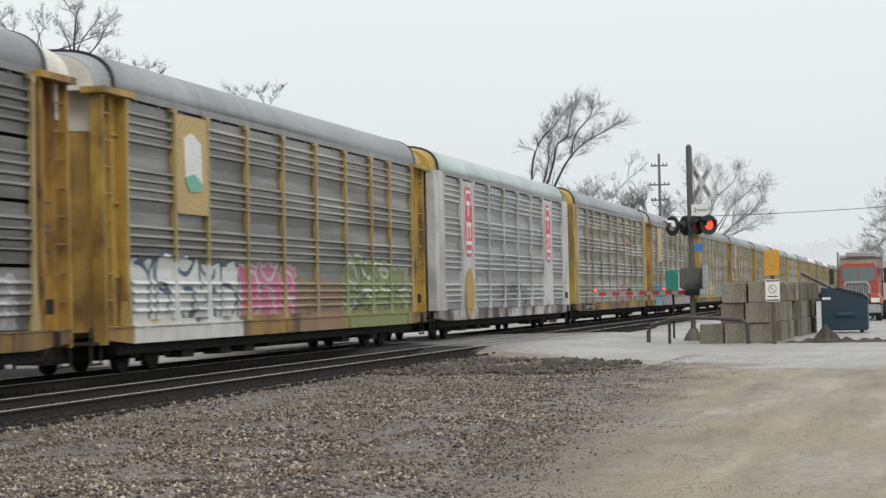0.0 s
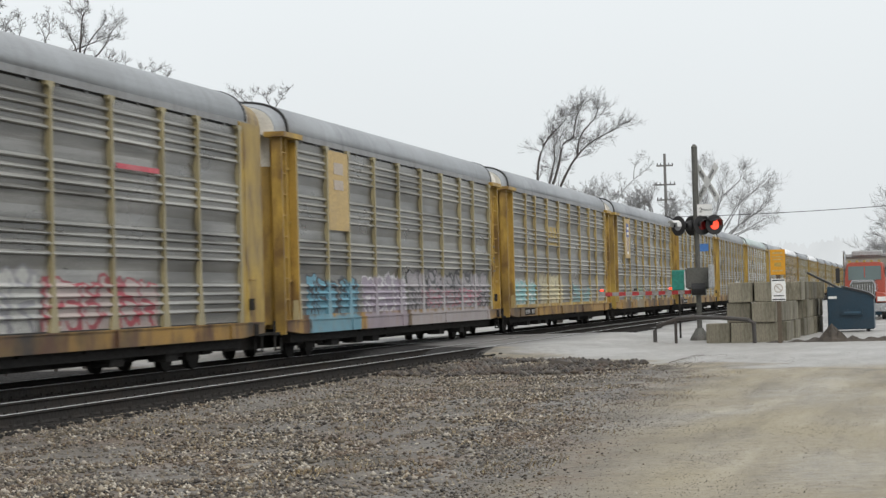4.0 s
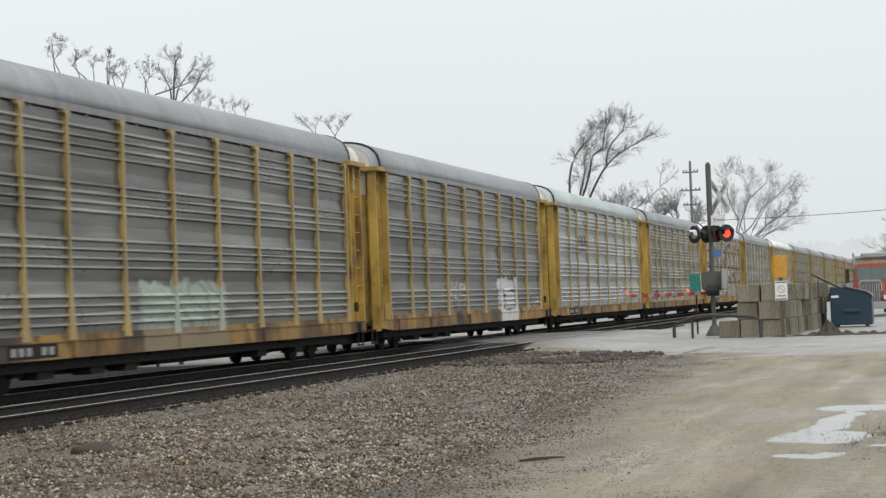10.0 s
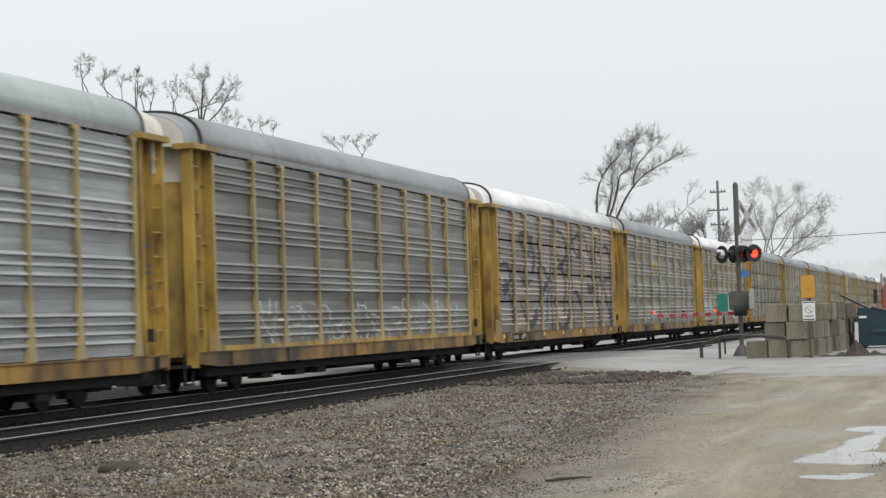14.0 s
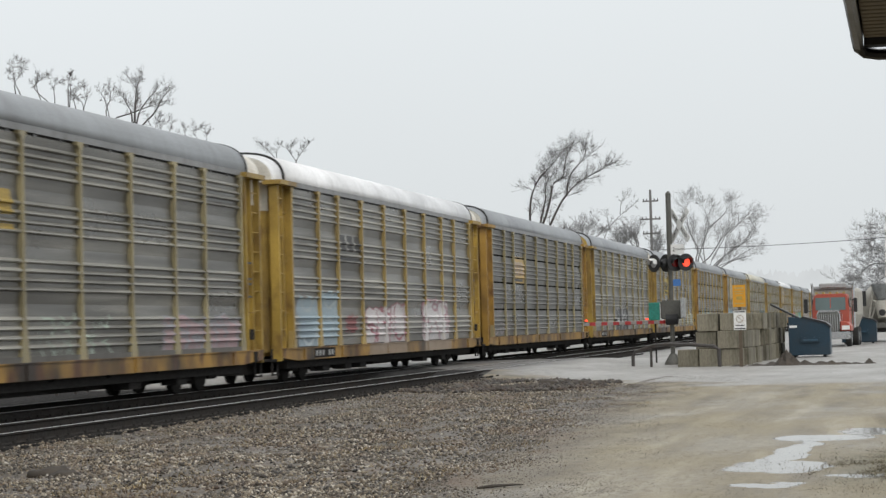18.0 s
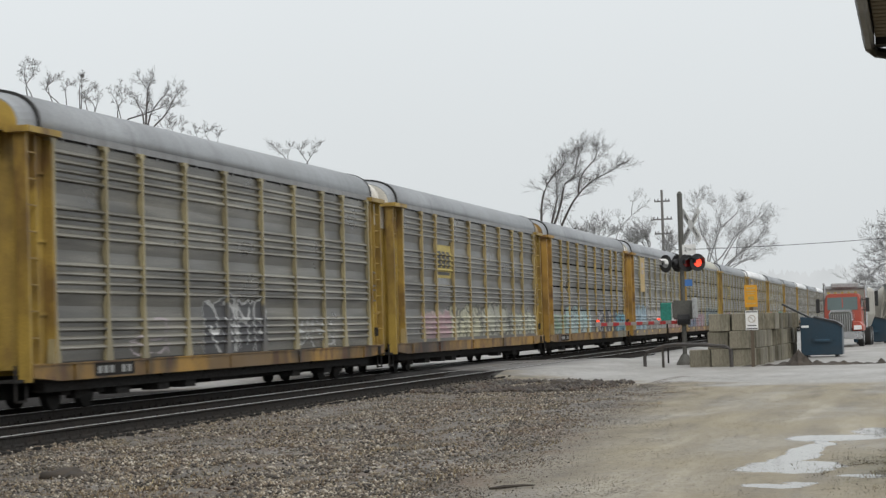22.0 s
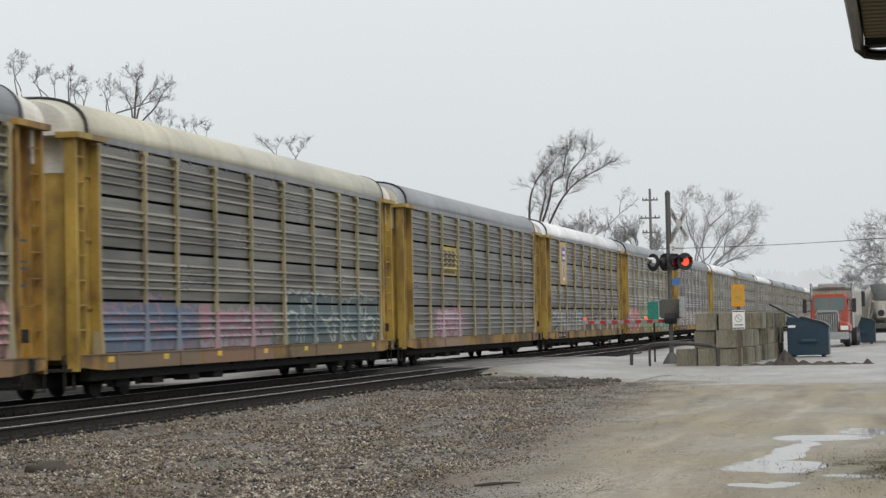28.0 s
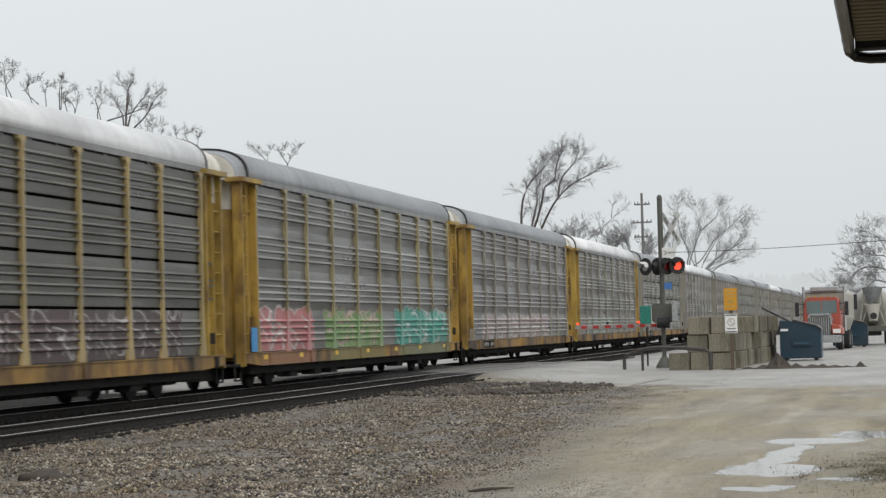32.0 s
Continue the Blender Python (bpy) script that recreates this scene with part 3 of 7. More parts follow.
def painted(name, base, rough, metal, blocks, dirt=(0.075, 0.066, 0.054), dirty=0.7, rust=0.0, seed=0.0, perforated=False, smear=(3.0, 0.5), holed=False):
    """Sheet metal with grime, streaks and washes of sprayed paint.
    blocks: (y0, y1, z0, z1, fill, outline, kind) in car space."""
    m = bpy.data.materials.new(name)
    m.use_nodes = True
    n, l = m.node_tree.nodes, m.node_tree.links
    b = n["Principled BSDF"]
    tc = n.new("ShaderNodeTexCoord")
    sep = n.new("ShaderNodeSeparateXYZ")
    l.new(tc.outputs["Object"], sep.inputs[0])
    y, z = sep.outputs["Y"], sep.outputs["Z"]

    def noise_tex(scale, sy=1.0, sz=1.0, off=0.0, detail=4):
        mp = n.new("ShaderNodeMapping")
        mp.inputs["Scale"].default_value = (1, sy, sz)
        mp.inputs["Location"].default_value = (off, off * 1.7, off * 0.6)
        l.new(tc.outputs["Object"], mp.inputs["Vector"])
        t = n.new("ShaderNodeTexNoise")
        t.inputs["Scale"].default_value = scale
        t.inputs["Detail"].default_value = detail
        l.new(mp.outputs[0], t.inputs["Vector"])
        return t.outputs[0]

    def span(v, lo, hi, a=0.0, c=1.0):
        r = n.new("ShaderNodeMapRange")
        r.inputs["From Min"].default_value, r.inputs["From Max"].default_value = lo, hi
        r.inputs["To Min"].default_value, r.inputs["To Max"].default_value = a, c
        l.new(v, r.inputs["Value"])
        return r.outputs[0]

    fine = noise_tex(30, off=seed)
    broad = noise_tex(0.55, 0.5, 1.4, off=seed + 3)
    streak = noise_tex(1.0, *smear, off=seed + 7, detail=7)
    tint = n.new("ShaderNodeVectorMath")
    tint.operation = "SCALE"
    tint.inputs[0].default_value = base
    tone = math_node(n, l, "MULTIPLY", span(fine, 0.3, 0.7, *((0.95, 1.05) if perforated else (0.86, 1.14))), span(broad, 0.3, 0.7, 0.75, 1.22))
    if perforated:
        info = n.new("ShaderNodeObjectInfo")
        tone = math_node(n, l, "MULTIPLY", tone, span(noise_tex(2.0, 0.10, 3.4, off=seed + 41, detail=6), 0.34, 0.66, 0.72, 1.26))
        tone = math_node(n, l, "MULTIPLY", tone, span(info.outputs["Random"], 0.0, 1.0, 0.93, 1.08))
    l.new(tone, tint.inputs["Scale"])
    col = mix_color(n, l, span(streak, 0.42, 0.75, 0.0, dirty), tint.outputs[0], dirt)
    if rust:
        col = mix_color(n, l, span(noise_tex(1.7, 1, 0.6, off=seed + 11, detail=7), 0.50, 0.66, 0.0, rust), col, (0.09, 0.04, 0.02))
    if perforated or holed:
        # punched holes between the solid ridges, and soot lying in level bands
        holes = n.new("ShaderNodeTexVoronoi")
        holes.inputs["Scale"].default_value = 85.0
        l.new(tc.outputs["Object"], holes.inputs["Vector"])
        hole = math_node(n, l, "MULTIPLY", math_node(n, l, "SUBTRACT", 0.62, holes.outputs["Distance"]), 4.0, True)
        flat = math_node(n, l, "MULTIPLY", math_node(n, l, "SUBTRACT", 1.532 if holed else 1.512, sep.outputs["X"]), 120.0, True)
        pierced = math_node(n, l, "MULTIPLY", hole, flat)
    if perforated:
        col = mix_color(n, l, math_node(n, l, "MULTIPLY", pierced, 0.62), col, (0.012, 0.012, 0.012))
        col = mix_color(n, l, span(noise_tex(1.0, 0.14, 2.4, off=seed + 19, detail=6), 0.42, 0.68, 0.0, min(0.7 * dirty, 0.75)), col, (0.052, 0.049, 0.041))
        # ridges mixed towards a paler tone of the base, uneven with the streaks
        ridge_tone = math_node(n, l, "MULTIPLY", math_node(n, l, "SUBTRACT", 1.0, flat), span(streak, 0.35, 0.65, 0.42, 0.08))
        col = mix_color(n, l, ridge_tone, col, tuple(min(2.1 * v, 0.62) for v in base))
    for i, (y0, y1, z0, z1, fill, line, kind) in enumerate(blocks):
        wob = noise_tex(1.6, 1, 1, off=seed + 13 + 5 * i, detail=2)
        shift = math_node(n, l, "MULTIPLY", math_node(n, l, "SUBTRACT", wob, 0.5), 0.7)
        yy = math_node(n, l, "ADD", y, shift)
        zz = math_node(n, l, "ADD", z, math_node(n, l, "MULTIPLY", shift, 0.7))
        iny = math_node(n, l, "SUBTRACT", (y1 - y0) / 2, math_node(n, l, "ABSOLUTE", math_node(n, l, "SUBTRACT", yy, (y0 + y1) / 2)))
        inz = math_node(n, l, "SUBTRACT", (z1 - z0) / 2, math_node(n, l, "ABSOLUTE", math_node(n, l, "SUBTRACT", zz, (z0 + z1) / 2)))
        area = math_node(n, l, "MULTIPLY", math_node(n, l, "MULTIPLY", iny, 9.0, True), math_node(n, l, "MULTIPLY", inz, 9.0, True))
        fade = span(noise_tex(2.3, off=seed + 17 + i), 0.3, 0.6, 0.78, 1.0)
        col = mix_color(n, l, math_node(n, l, "MULTIPLY", area, fade), col, fill)
    if holed:
        col = mix_color(n, l, math_node(n, l, "MULTIPLY", pierced, 0.42), col, (0.012, 0.012, 0.012))
    l.new(col, b.inputs["Base Color"])
    b.inputs["Metallic"].default_value = metal
    l.new(span(broad, 0.3, 0.7, rough - 0.1, rough + 0.12), b.inputs["Roughness"])
    bp = n.new("ShaderNodeBump")
    bp.inputs["Strength"].default_value = 0.2
    bp.inputs["Distance"].default_value = 0.01
    l.new(fine, bp.inputs["Height"])
    l.new(bp.outputs[0], b.inputs["Normal"])
    return m


# paints of the cars
YEL = (0.41, 0.262, 0.05)
ROOFS = {
    "grey": painted("grey_roof", (0.325, 0.345, 0.365), 0.5, 0.15, (), dirty=0.2),
    "white": painted("white_roof", (0.84, 0.85, 0.86), 0.45, 0.1, (), dirty=0.15),
    "mint": painted("mint_roof", (0.47, 0.55, 0.54), 0.45, 0.1, (), dirty=0.15),
    "cream": painted("cream_roof", (0.58, 0.56, 0.46), 0.45, 0.1, (), dirty=0.2),
}
ENDS = [painted("yellow_end_paint", c, 0.55, 0.0, (), dirt=(0.10, 0.058, 0.022), dirty=d + 0.15, rust=r, seed=s, smear=(1.6, 0.7))
        for c, d, r, s in ((YEL, 0.65, 0.7, 1), ((0.42, 0.28, 0.056), 0.6, 0.6, 4), ((0.37, 0.215, 0.042), 0.7, 0.85, 8), ((0.40, 0.272, 0.055), 0.6, 0.6, 12))]
M_CHORD = painted("roof_edge_paint", (0.24, 0.245, 0.25), 0.5, 0.15, (), dirty=0.45)
M_LOWER = painted("sooty_lower_rail", (0.12, 0.115, 0.105), 0.5, 0.2, (), dirty=0.6)
FADED = painted("faded_post_paint", (0.325, 0.278, 0.155), 0.42, 0.1, (), dirty=0.4)
POST_YELLOW = painted("post_paint", (0.39, 0.30, 0.135), 0.42, 0.05, (), dirty=0.4)
# only on the farthest cars: yellow paled by mist, mixed into the colour
POST_HAZED = painted("hazed_post_paint", (0.30, 0.285, 0.24), 0.5, 0.15, (), dirty=0.3)
SILVER = painted("silver_paint", (0.54, 0.54, 0.53), 0.5, 0.2, (), dirt=(0.22, 0.17, 0.12), dirty=0.55, rust=0.3)
PALE = painted("pale_door_top", (0.66, 0.64, 0.58), 0.6, 0.0, (), dirt=(0.28, 0.2, 0.12), dirty=0.5)
M_VENT = surface("dark_vent_slot", (0.02, 0.02, 0.02), 0.8, stained=0.1)
M_SLOT = surface("black_open_slot", (0.004, 0.004, 0.004), 0.95, spec=0.0, stained=0.05, bump=0)
M_RUBBER = surface("black_rubber", (0.015, 0.015, 0.015), 0.6, stained=0.1)
M_REFLECT = surface("yellow_reflector", (0.75, 0.5, 0.03), 0.4, stained=0.1)
M_PLATE = surface("yellow_plate", (0.46, 0.32, 0.12), 0.55, stain=(0.3, 0.25, 0.18), stained=0.5)
M_BOX = surface("dull_yellow_plate", (0.44, 0.34, 0.08), 0.55, stained=0.35)
M_WHITE = surface("white_sign_paint", (0.7, 0.7, 0.68), 0.5, stained=0.2)
M_INK = surface("black_sign_paint", (0.03, 0.03, 0.03), 0.5, stained=0.1)
M_LOGO_RED = surface("red_logo_paint", (0.5, 0.06, 0.09), 0.55, stain=(0.5, 0.4, 0.38), stained=0.3)
M_LOGO_BLUE = surface("blue_logo_paint", (0.03, 0.08, 0.32), 0.5, stained=0.1)
M_LOGO_GREEN = surface("green_logo_paint", (0.15, 0.4, 0.3), 0.5, stained=0.1)
M_LOGO_OLD = surface("faded_logo_paint", (0.42, 0.36, 0.3), 0.6, stain=(0.3, 0.15, 0.12), stained=0.5)
M_GOLD = surface("gold_lettering_paint", (0.36, 0.25, 0.05), 0.55, stain=(0.16, 0.13, 0.08), stained=0.6)
M_OCHRE = surface("ochre_patch_paint", (0.40, 0.27, 0.06), 0.6, stained=0.3)
M_STICKER = surface("blue_sticker", (0.04, 0.25, 0.55), 0.5, stained=0.1)


# shared meshes, all in car space
def side_profile(split):
    """Outline (x, z) of a side sheet from top to bottom: level ridges in four groups, shallow hollows between them."""
    prof = [(1.50, PANEL_TOP)]
    for i, zr in enumerate(RIDGES):
        prof += [(1.50, zr + 0.05), (1.548, zr + 0.008), (1.562, zr - 0.014), (1.552, zr - 0.032), (1.50, zr - 0.05)]
        if i % 4 == 3 and i < 15:
            zs = zr - 0.28
            if split:  # sheets with an open joint between them
                prof += [(1.492, zs + 0.032), (1.40, zs + 0.031), (1.40, zs - 0.031), (1.492, zs - 0.032)]
            else:
                prof += [(1.478, zs)]
    return prof + [(1.50, PANEL_LOW)]


def panel_mesh(y0, y1, split):
    prof = [(1.36, PANEL_TOP)] + side_profile(split) + [(1.36, PANEL_LOW)]
    bm = bmesh.new()
    extrude_profile(bm, prof, y0 + 0.055, y1 - 0.055)
    return mesh_of("panel", bm, M_VENT)


PANELS = {s: [panel_mesh(a, b, s) for a, b in zip(POSTS, POSTS[1:])] for s in (False, True)}


def post_mesh(y):
    """A side post: a slim bar that flares into a bracket at the top and a long gusset at the foot."""
    bm = bmesh.new()
    outline = [(-0.20, 0.955), (0.20, 0.955), (0.11, 1.45), (0.05, 2.05), (0.042, 5.13), (0.07, 5.20), (0.15, 5.26), (0.15, 5.325),
               (-0.15, 5.325), (-0.15, 5.26), (-0.07, 5.20), (-0.042, 5.13), (-0.05, 2.05), (-0.11, 1.45)]
    back = [bm.verts.new((1.44, y + d, z)) for d, z in outline]
    front = [bm.verts.new((1.574 if z < 5.0 else 1.60, y + d, z)) for d, z in outline]
    n = len(outline)
    for i in range(n):
        j = (i + 1) % n
        bm.faces.new((back[i], back[j], front[j], front[i]))
    for ring in (back, front):
        for q in ((0, 1, 2, 13), (13, 2, 3, 12), (12, 3, 4, 11), (11, 4, 5, 10), (10, 5, 6, 9), (9, 6, 7, 8)):
            bm.faces.new([ring[i] for i in q])
    return mesh_of("post", bm, ENDS[0])


POST_MESHES = [post_mesh(y) for y in POSTS]


def roof_profile(w=1.53, z0=5.44, rise=0.80, steps=18):
    out = []
    for i in range(steps + 1):
        a = math.pi * i / steps
        c, s = math.cos(a), math.sin(a)
        out.append((math.copysign(w * abs(c) ** 0.62, c), z0 + rise * s ** 0.80))
    return out


def extrude_ring(bm, outline, z0, z1):
    lo = [bm.verts.new((x, y, z0)) for x, y in outline]
    hi = [bm.verts.new((x, y, z1)) for x, y in outline]
    for i in range(len(lo)):
        j = (i + 1) % len(lo)
        bm.faces.new((lo[i], lo[j], hi[j], hi[i]))
    bm.faces.new(lo[::-1])
    bm.faces.new(hi)


def build_shared():
    S = {}
    bm = bmesh.new()
    extrude_profile(bm, roof_profile(), 1.25, 26.65)
    S["roof"] = mesh_of("roof", bm, ROOFS["grey"])
    for p in S["roof"].polygons:
        p.use_smooth = abs(p.normal.y) < 0.5
    for key, ya, yb in (("seam_a", 1.22, 1.32), ("seam_b", 26.45, 26.55)):
        bm = bmesh.new()
        extrude_profile(bm, roof_profile(1.545, 5.44, 0.815), ya, yb)
        S[key] = mesh_of("roof_seam", bm, M_RUBBER)
    for key, ya, yb in (("cap_a", 0.42, 1.30), ("cap_b", 26.60, 27.80)):
        bm = bmesh.new()
        p0, p1 = roof_profile(1.50, 5.42, 0.79), roof_profile(1.46, 5.36, 0.74)
        near, far = (p0, p1) if key == "cap_b" else (p1, p0)
        a = [bm.verts.new((x, ya, z)) for x, z in near]
        c = [bm.verts.new((x, yb, z)) for x, z in far]
        for i in range(len(a)):
            j = (i + 1) % len(a)
            bm.faces.new((a[i], a[j], c[j], c[i]))
        bm.faces.new(a[::-1])
        bm.faces.new(c)
        S[key] = mesh_of("door_top", bm, PALE if key == "cap_b" else ROOFS["grey"])
    bm = bmesh.new()
    box(bm, -1.44, 1.46, 1.7, 25.95, 5.20, 5.45)
    S["vent"] = mesh_of("vent_strip", bm, M_VENT)
    bm = bmesh.new()
    box(bm, 1.40, 1.545, 1.3, 26.6, 5.325, 5.46)
    for i in range(18):
        box(bm, 1.47, 1.52, 2.4 + 1.33 * i, 2.47 + 1.33 * i, 5.26, 5.33)
    S["chord"] = mesh_of("top_chord", bm, M_CHORD)
    bm = bmesh.new()
    box(bm, -1.55, -1.46, 1.3, 26.6, 0.6, 5.45)
    S["far_side"] = mesh_of("far_side_wall", bm, ENDS[0])
    bm = bmesh.new()
    box(bm, -1.4, 1.40, 1.8, 25.8, 0.9, 1.0)
    S["deck"] = mesh_of("deck", bm, M_STEEL_DARK)
    bm = bmesh.new()
    prof_y = [(0.55, 0.95), (0.55, 0.70), (1.9, 0.61), (25.7, 0.61), (27.35, 0.70), (27.35, 0.95)]
    a = [bm.verts.new((1.44, y, z)) for y, z in prof_y]
    c = [bm.verts.new((1.60, y, z)) for y, z in prof_y]
    for i in range(6):
        j = (i + 1) % 6
        bm.faces.new((a[i], a[j], c[j], c[i]))
    bm.faces.new(a)
    bm.faces.new(c[::-1])
    box(bm, 1.44, 1.625, 0.56, 27.34, 0.925, 0.952)
    for y in (2.6, 6.62, 12.3, 18.1, 24.9):
        box(bm, 1.59, 1.64, y - 0.09, y + 0.09, 0.62, 0.92)
    S["sill"] = mesh_of("side_sill", bm, ENDS[0])
    for i, zs in enumerate(JOINTS):
        bm = bmesh.new()
        box(bm, 1.38, 1.506, 1.78, 25.84, zs - 0.03, zs + 0.03)
        S["joint_%d" % i] = mesh_of("panel_joint", bm, M_SLOT)
    bm = bmesh.new()
    box(bm, 1.44, 1.515, 1.75, 25.9, 0.945, 0.975)
    S["bottom_gap"] = mesh_of("bottom_gap", bm, M_VENT)
    bm = bmesh.new()
    box(bm, 1.47, 1.57, 1.75, 25.9, 0.945, 1.06)
    S["lower_rail"] = mesh_of("lower_rail", bm, M_LOWER)
    bm = bmesh.new()
    box(bm, -0.35, 0.35, 0.6, 27.3, 0.26, 0.9)
    for y in (8.0, 11.0, 14.0, 17.0, 20.0):
        box(bm, -1.4, 1.45, y - 0.08, y + 0.08, 0.55, 0.92)
    box(bm, 1.16, 1.36, 1.6, 26.3, 0.40, 0.70)
    for y in (5.9, 8.4, 10.2, 18.8, 21.9):
        box(bm, 0.9, 1.3, y - 0.35, y + 0.35, 0.24, 0.62)
    box(bm, 0.35, 0.75, 6.6, 21.2, 0.27, 0.80)
    box(bm, 0.5, 1.1, 12.2, 14.4, 0.30, 0.8)
    tube(bm, [(0.8, 15.4, 0.55), (0.8, 17.6, 0.55)], 0.2, 10)
    tube(bm, [(1.0, 6.2, 0.5), (1.0, 21.5, 0.5)], 0.03, 5)
    S["underframe"] = mesh_of("underframe", bm, M_STEEL_DARK)
    # end bays: leading (mirror = +1) and trailing (-1)
    for key, y0, s in (("a", 0.0, 1), ("b", 27.9, -1)):
        def yb(u, v):
            return (y0 + s * u, y0 + s * v) if s > 0 else (y0 + s * v, y0 + s * u)
        bm = bmesh.new()
        box(bm, -1.02, 1.02, *yb(1.12 if s > 0 else 0.70, 1.75), 0.75, 5.4)
        S["end_wall_" + key] = mesh_of("end_wall", bm, ENDS[0])
        bm = bmesh.new()
        box(bm, 1.02, 1.40, *yb(1.10 if s > 0 else 1.04, 1.74), 0.95, 5.32)
        box(bm, 1.405, 1.585, *yb(1.655, 1.745), 0.95, 5.315)
        box(bm, 1.36, 1.52, *yb(1.035, 1.075), 0.95, 5.30)
        for z in (1.9, 3.3, 4.6):
            box(bm, 1.402, 1.44, *yb(1.2, 1.65), z - 0.03, z + 0.03)
        S["corner_" + key] = mesh_of("corner_post", bm, ENDS[0])
        bm = bmesh.new()
        box(bm, 1.34, 1.58, *yb(0.46, 0.56), 0.62, 5.33)
        S["stile_" + key] = mesh_of("ladder_rail", bm, ENDS[0])
        bm = bmesh.new()
        box(bm, 1.50, 1.53, *yb(0.55, 1.03), -0.013, 0.013)
        S["rung_" + key] = mesh_of("rung", bm, ENDS[0])
        bm = bmesh.new()
        box(bm, 1.20, 1.70, *yb(0.34, 1.92), 5.30, 5.42)
        S["ledge_" + key] = mesh_of("cap_ledge", bm, ENDS[0])
        if s < 0:
            bm = bmesh.new()
            prof = [(1.44 * math.copysign(abs(math.cos(a)) ** 0.5, math.cos(a)), 0.58 * math.sin(a) ** 0.25) for a in np.linspace(0, math.pi, 13)]
            extrude_ring(bm, [(x, 27.18 + d) for x, d in prof], 4.66, 5.41)
            S["door_skirt"] = mesh_of("door_top_skirt", bm, PALE)
        else:
            bm = bmesh.new()
            prof = [(1.12 * math.copysign(abs(math.cos(a)) ** 0.5, math.cos(a)), 0.32 * math.sin(a) ** 0.7) for a in np.linspace(0, math.pi, 13)]
            extrude_ring(bm, [(x, 1.15 - d) for x, d in prof], 4.64, 5.41)
            S["front_skirt"] = mesh_of("door_top_skirt", bm, PALE)
            bm = bmesh.new()
            extrude_profile(bm, roof_profile(1.44, 5.36, 0.72), 0.39, 0.42)
            S["cap_front"] = mesh_of("cap_front", bm, PALE)
        bm = bmesh.new()
        prof = [((1.10 if s > 0 else 1.42) * math.copysign(abs(math.cos(a)) ** 0.5, math.cos(a)), (0.30 if s > 0 else 0.56) * math.sin(a) ** (0.7 if s > 0 else 0.25)) for a in np.linspace(0, math.pi, 11)]
        lo = [bm.verts.new((x, y0 + s * ((1.15 if s > 0 else 0.72) - d), 0.85)) for x, d in prof]
        hi = [bm.verts.new((x, y0 + s * ((1.15 if s > 0 else 0.72) - d), 5.35)) for x, d in prof]
        for i in range(len(lo)):
            j = (i + 1) % len(lo)
            bm.faces.new((lo[i], lo[j], hi[j], hi[i]))
        bm.faces.new(lo[::-1])
        bm.faces.new(hi)
        S["door_" + key] = mesh_of("end_door", bm, ENDS[0])
        bm = bmesh.new()
        box(bm, -0.12, 0.12, *yb(-0.42, 0.7), 0.72, 0.95)
        box(bm, -0.22, 0.22, *yb(-0.42, -0.12), 0.68, 1.0)
        tube(bm, [(0.45, y0 + s * 0.5, 0.7), (0.45, y0 + s * 0.1, 0.35), (0.4, y0 - s * 0.3, 0.4)], 0.035, 6)
        S["coupler_" + key] = mesh_of("coupler", bm, M_STEEL_DARK)
        bm = bmesh.new()
        box(bm, 1.0, 1.45, *yb(0.1, 0.75), 0.62, 0.68)
        box(bm, 1.38, 1.42, *yb(0.14, 0.18), 0.25, 0.95)
        box(bm, 1.38, 1.42, *yb(0.62, 0.66), 0.25, 0.95)
        box(bm, 1.37, 1.43, *yb(0.14, 0.66), 0.25, 0.29)
        S["step_" + key] = mesh_of("sill_step", bm, M_STEEL_DARK)
    bm = bmesh.new()
    box(bm, 0.92, 1.10, -1.05, 1.05, 0.46, 0.62)
    box(bm, 0.90, 1.12, -0.42, 0.42, 0.22, 0.52)
    box(bm, 0.90, 1.12, -1.16, -0.66, 0.30, 0.54)
    box(bm, 0.90, 1.12, 0.66, 1.16, 0.30, 0.54)
    box(bm, -1.10, -0.92, -1.1, 1.1, 0.3, 0.62)
    box(bm, -0.95, 0.95, -0.2, 0.2, 0.4, 0.75)
    S["bogie"] = mesh_of("bogie_frame", bm, M_STEEL_DARK)
    bm = bmesh.new()
    for s in (-1, 1):
        tube(bm, [(s * 0.70, 0, 0), (s * 0.725, 0, 0)], 0.45, 20)
        tube(bm, [(s * 0.725, 0, 0), (s * 0.83, 0, 0)], 0.42, 20)
    tube(bm, [(-0.8, 0, 0), (1.08, 0, 0)], 0.08, 8)
    S["wheelset"] = mesh_of("wheelset", bm, M_STEEL_DARK)
    bm = bmesh.new()
    box(bm, 1.60, 1.608, -0.16, 0.16, -0.06, 0.06)
    S["reflector"] = mesh_of("reflector", bm, M_REFLECT)
    for key, dims, mat in (("latch", (1.55, 1.66, -0.09, 0.09, -0.13, 0.13), M_STEEL_DARK), ("stencil", (1.560, 1.566, -0.2, 0.2, -0.025, 0.025), M_INK),
                           ("number", (1.60, 1.606, -1.1, 1.1, -0.13, 0.13), M_STEEL_DARK), ("digit", (1.606, 1.61, -0.11, 0.11, -0.075, 0.075), M_GALV)):
        bm = bmesh.new()
        box(bm, *dims)
        S[key] = mesh_of(key, bm, mat)
    bm = bmesh.new()
    tube(bm, [(1.55, -0.2, 0), (1.63, -0.2, 0), (1.63, 0.2, 0), (1.55, 0.2, 0)], 0.012, 5)
    S["grab"] = mesh_of("grab_iron", bm, ENDS[0])
    return S


S = build_shared()
SPECS = {}


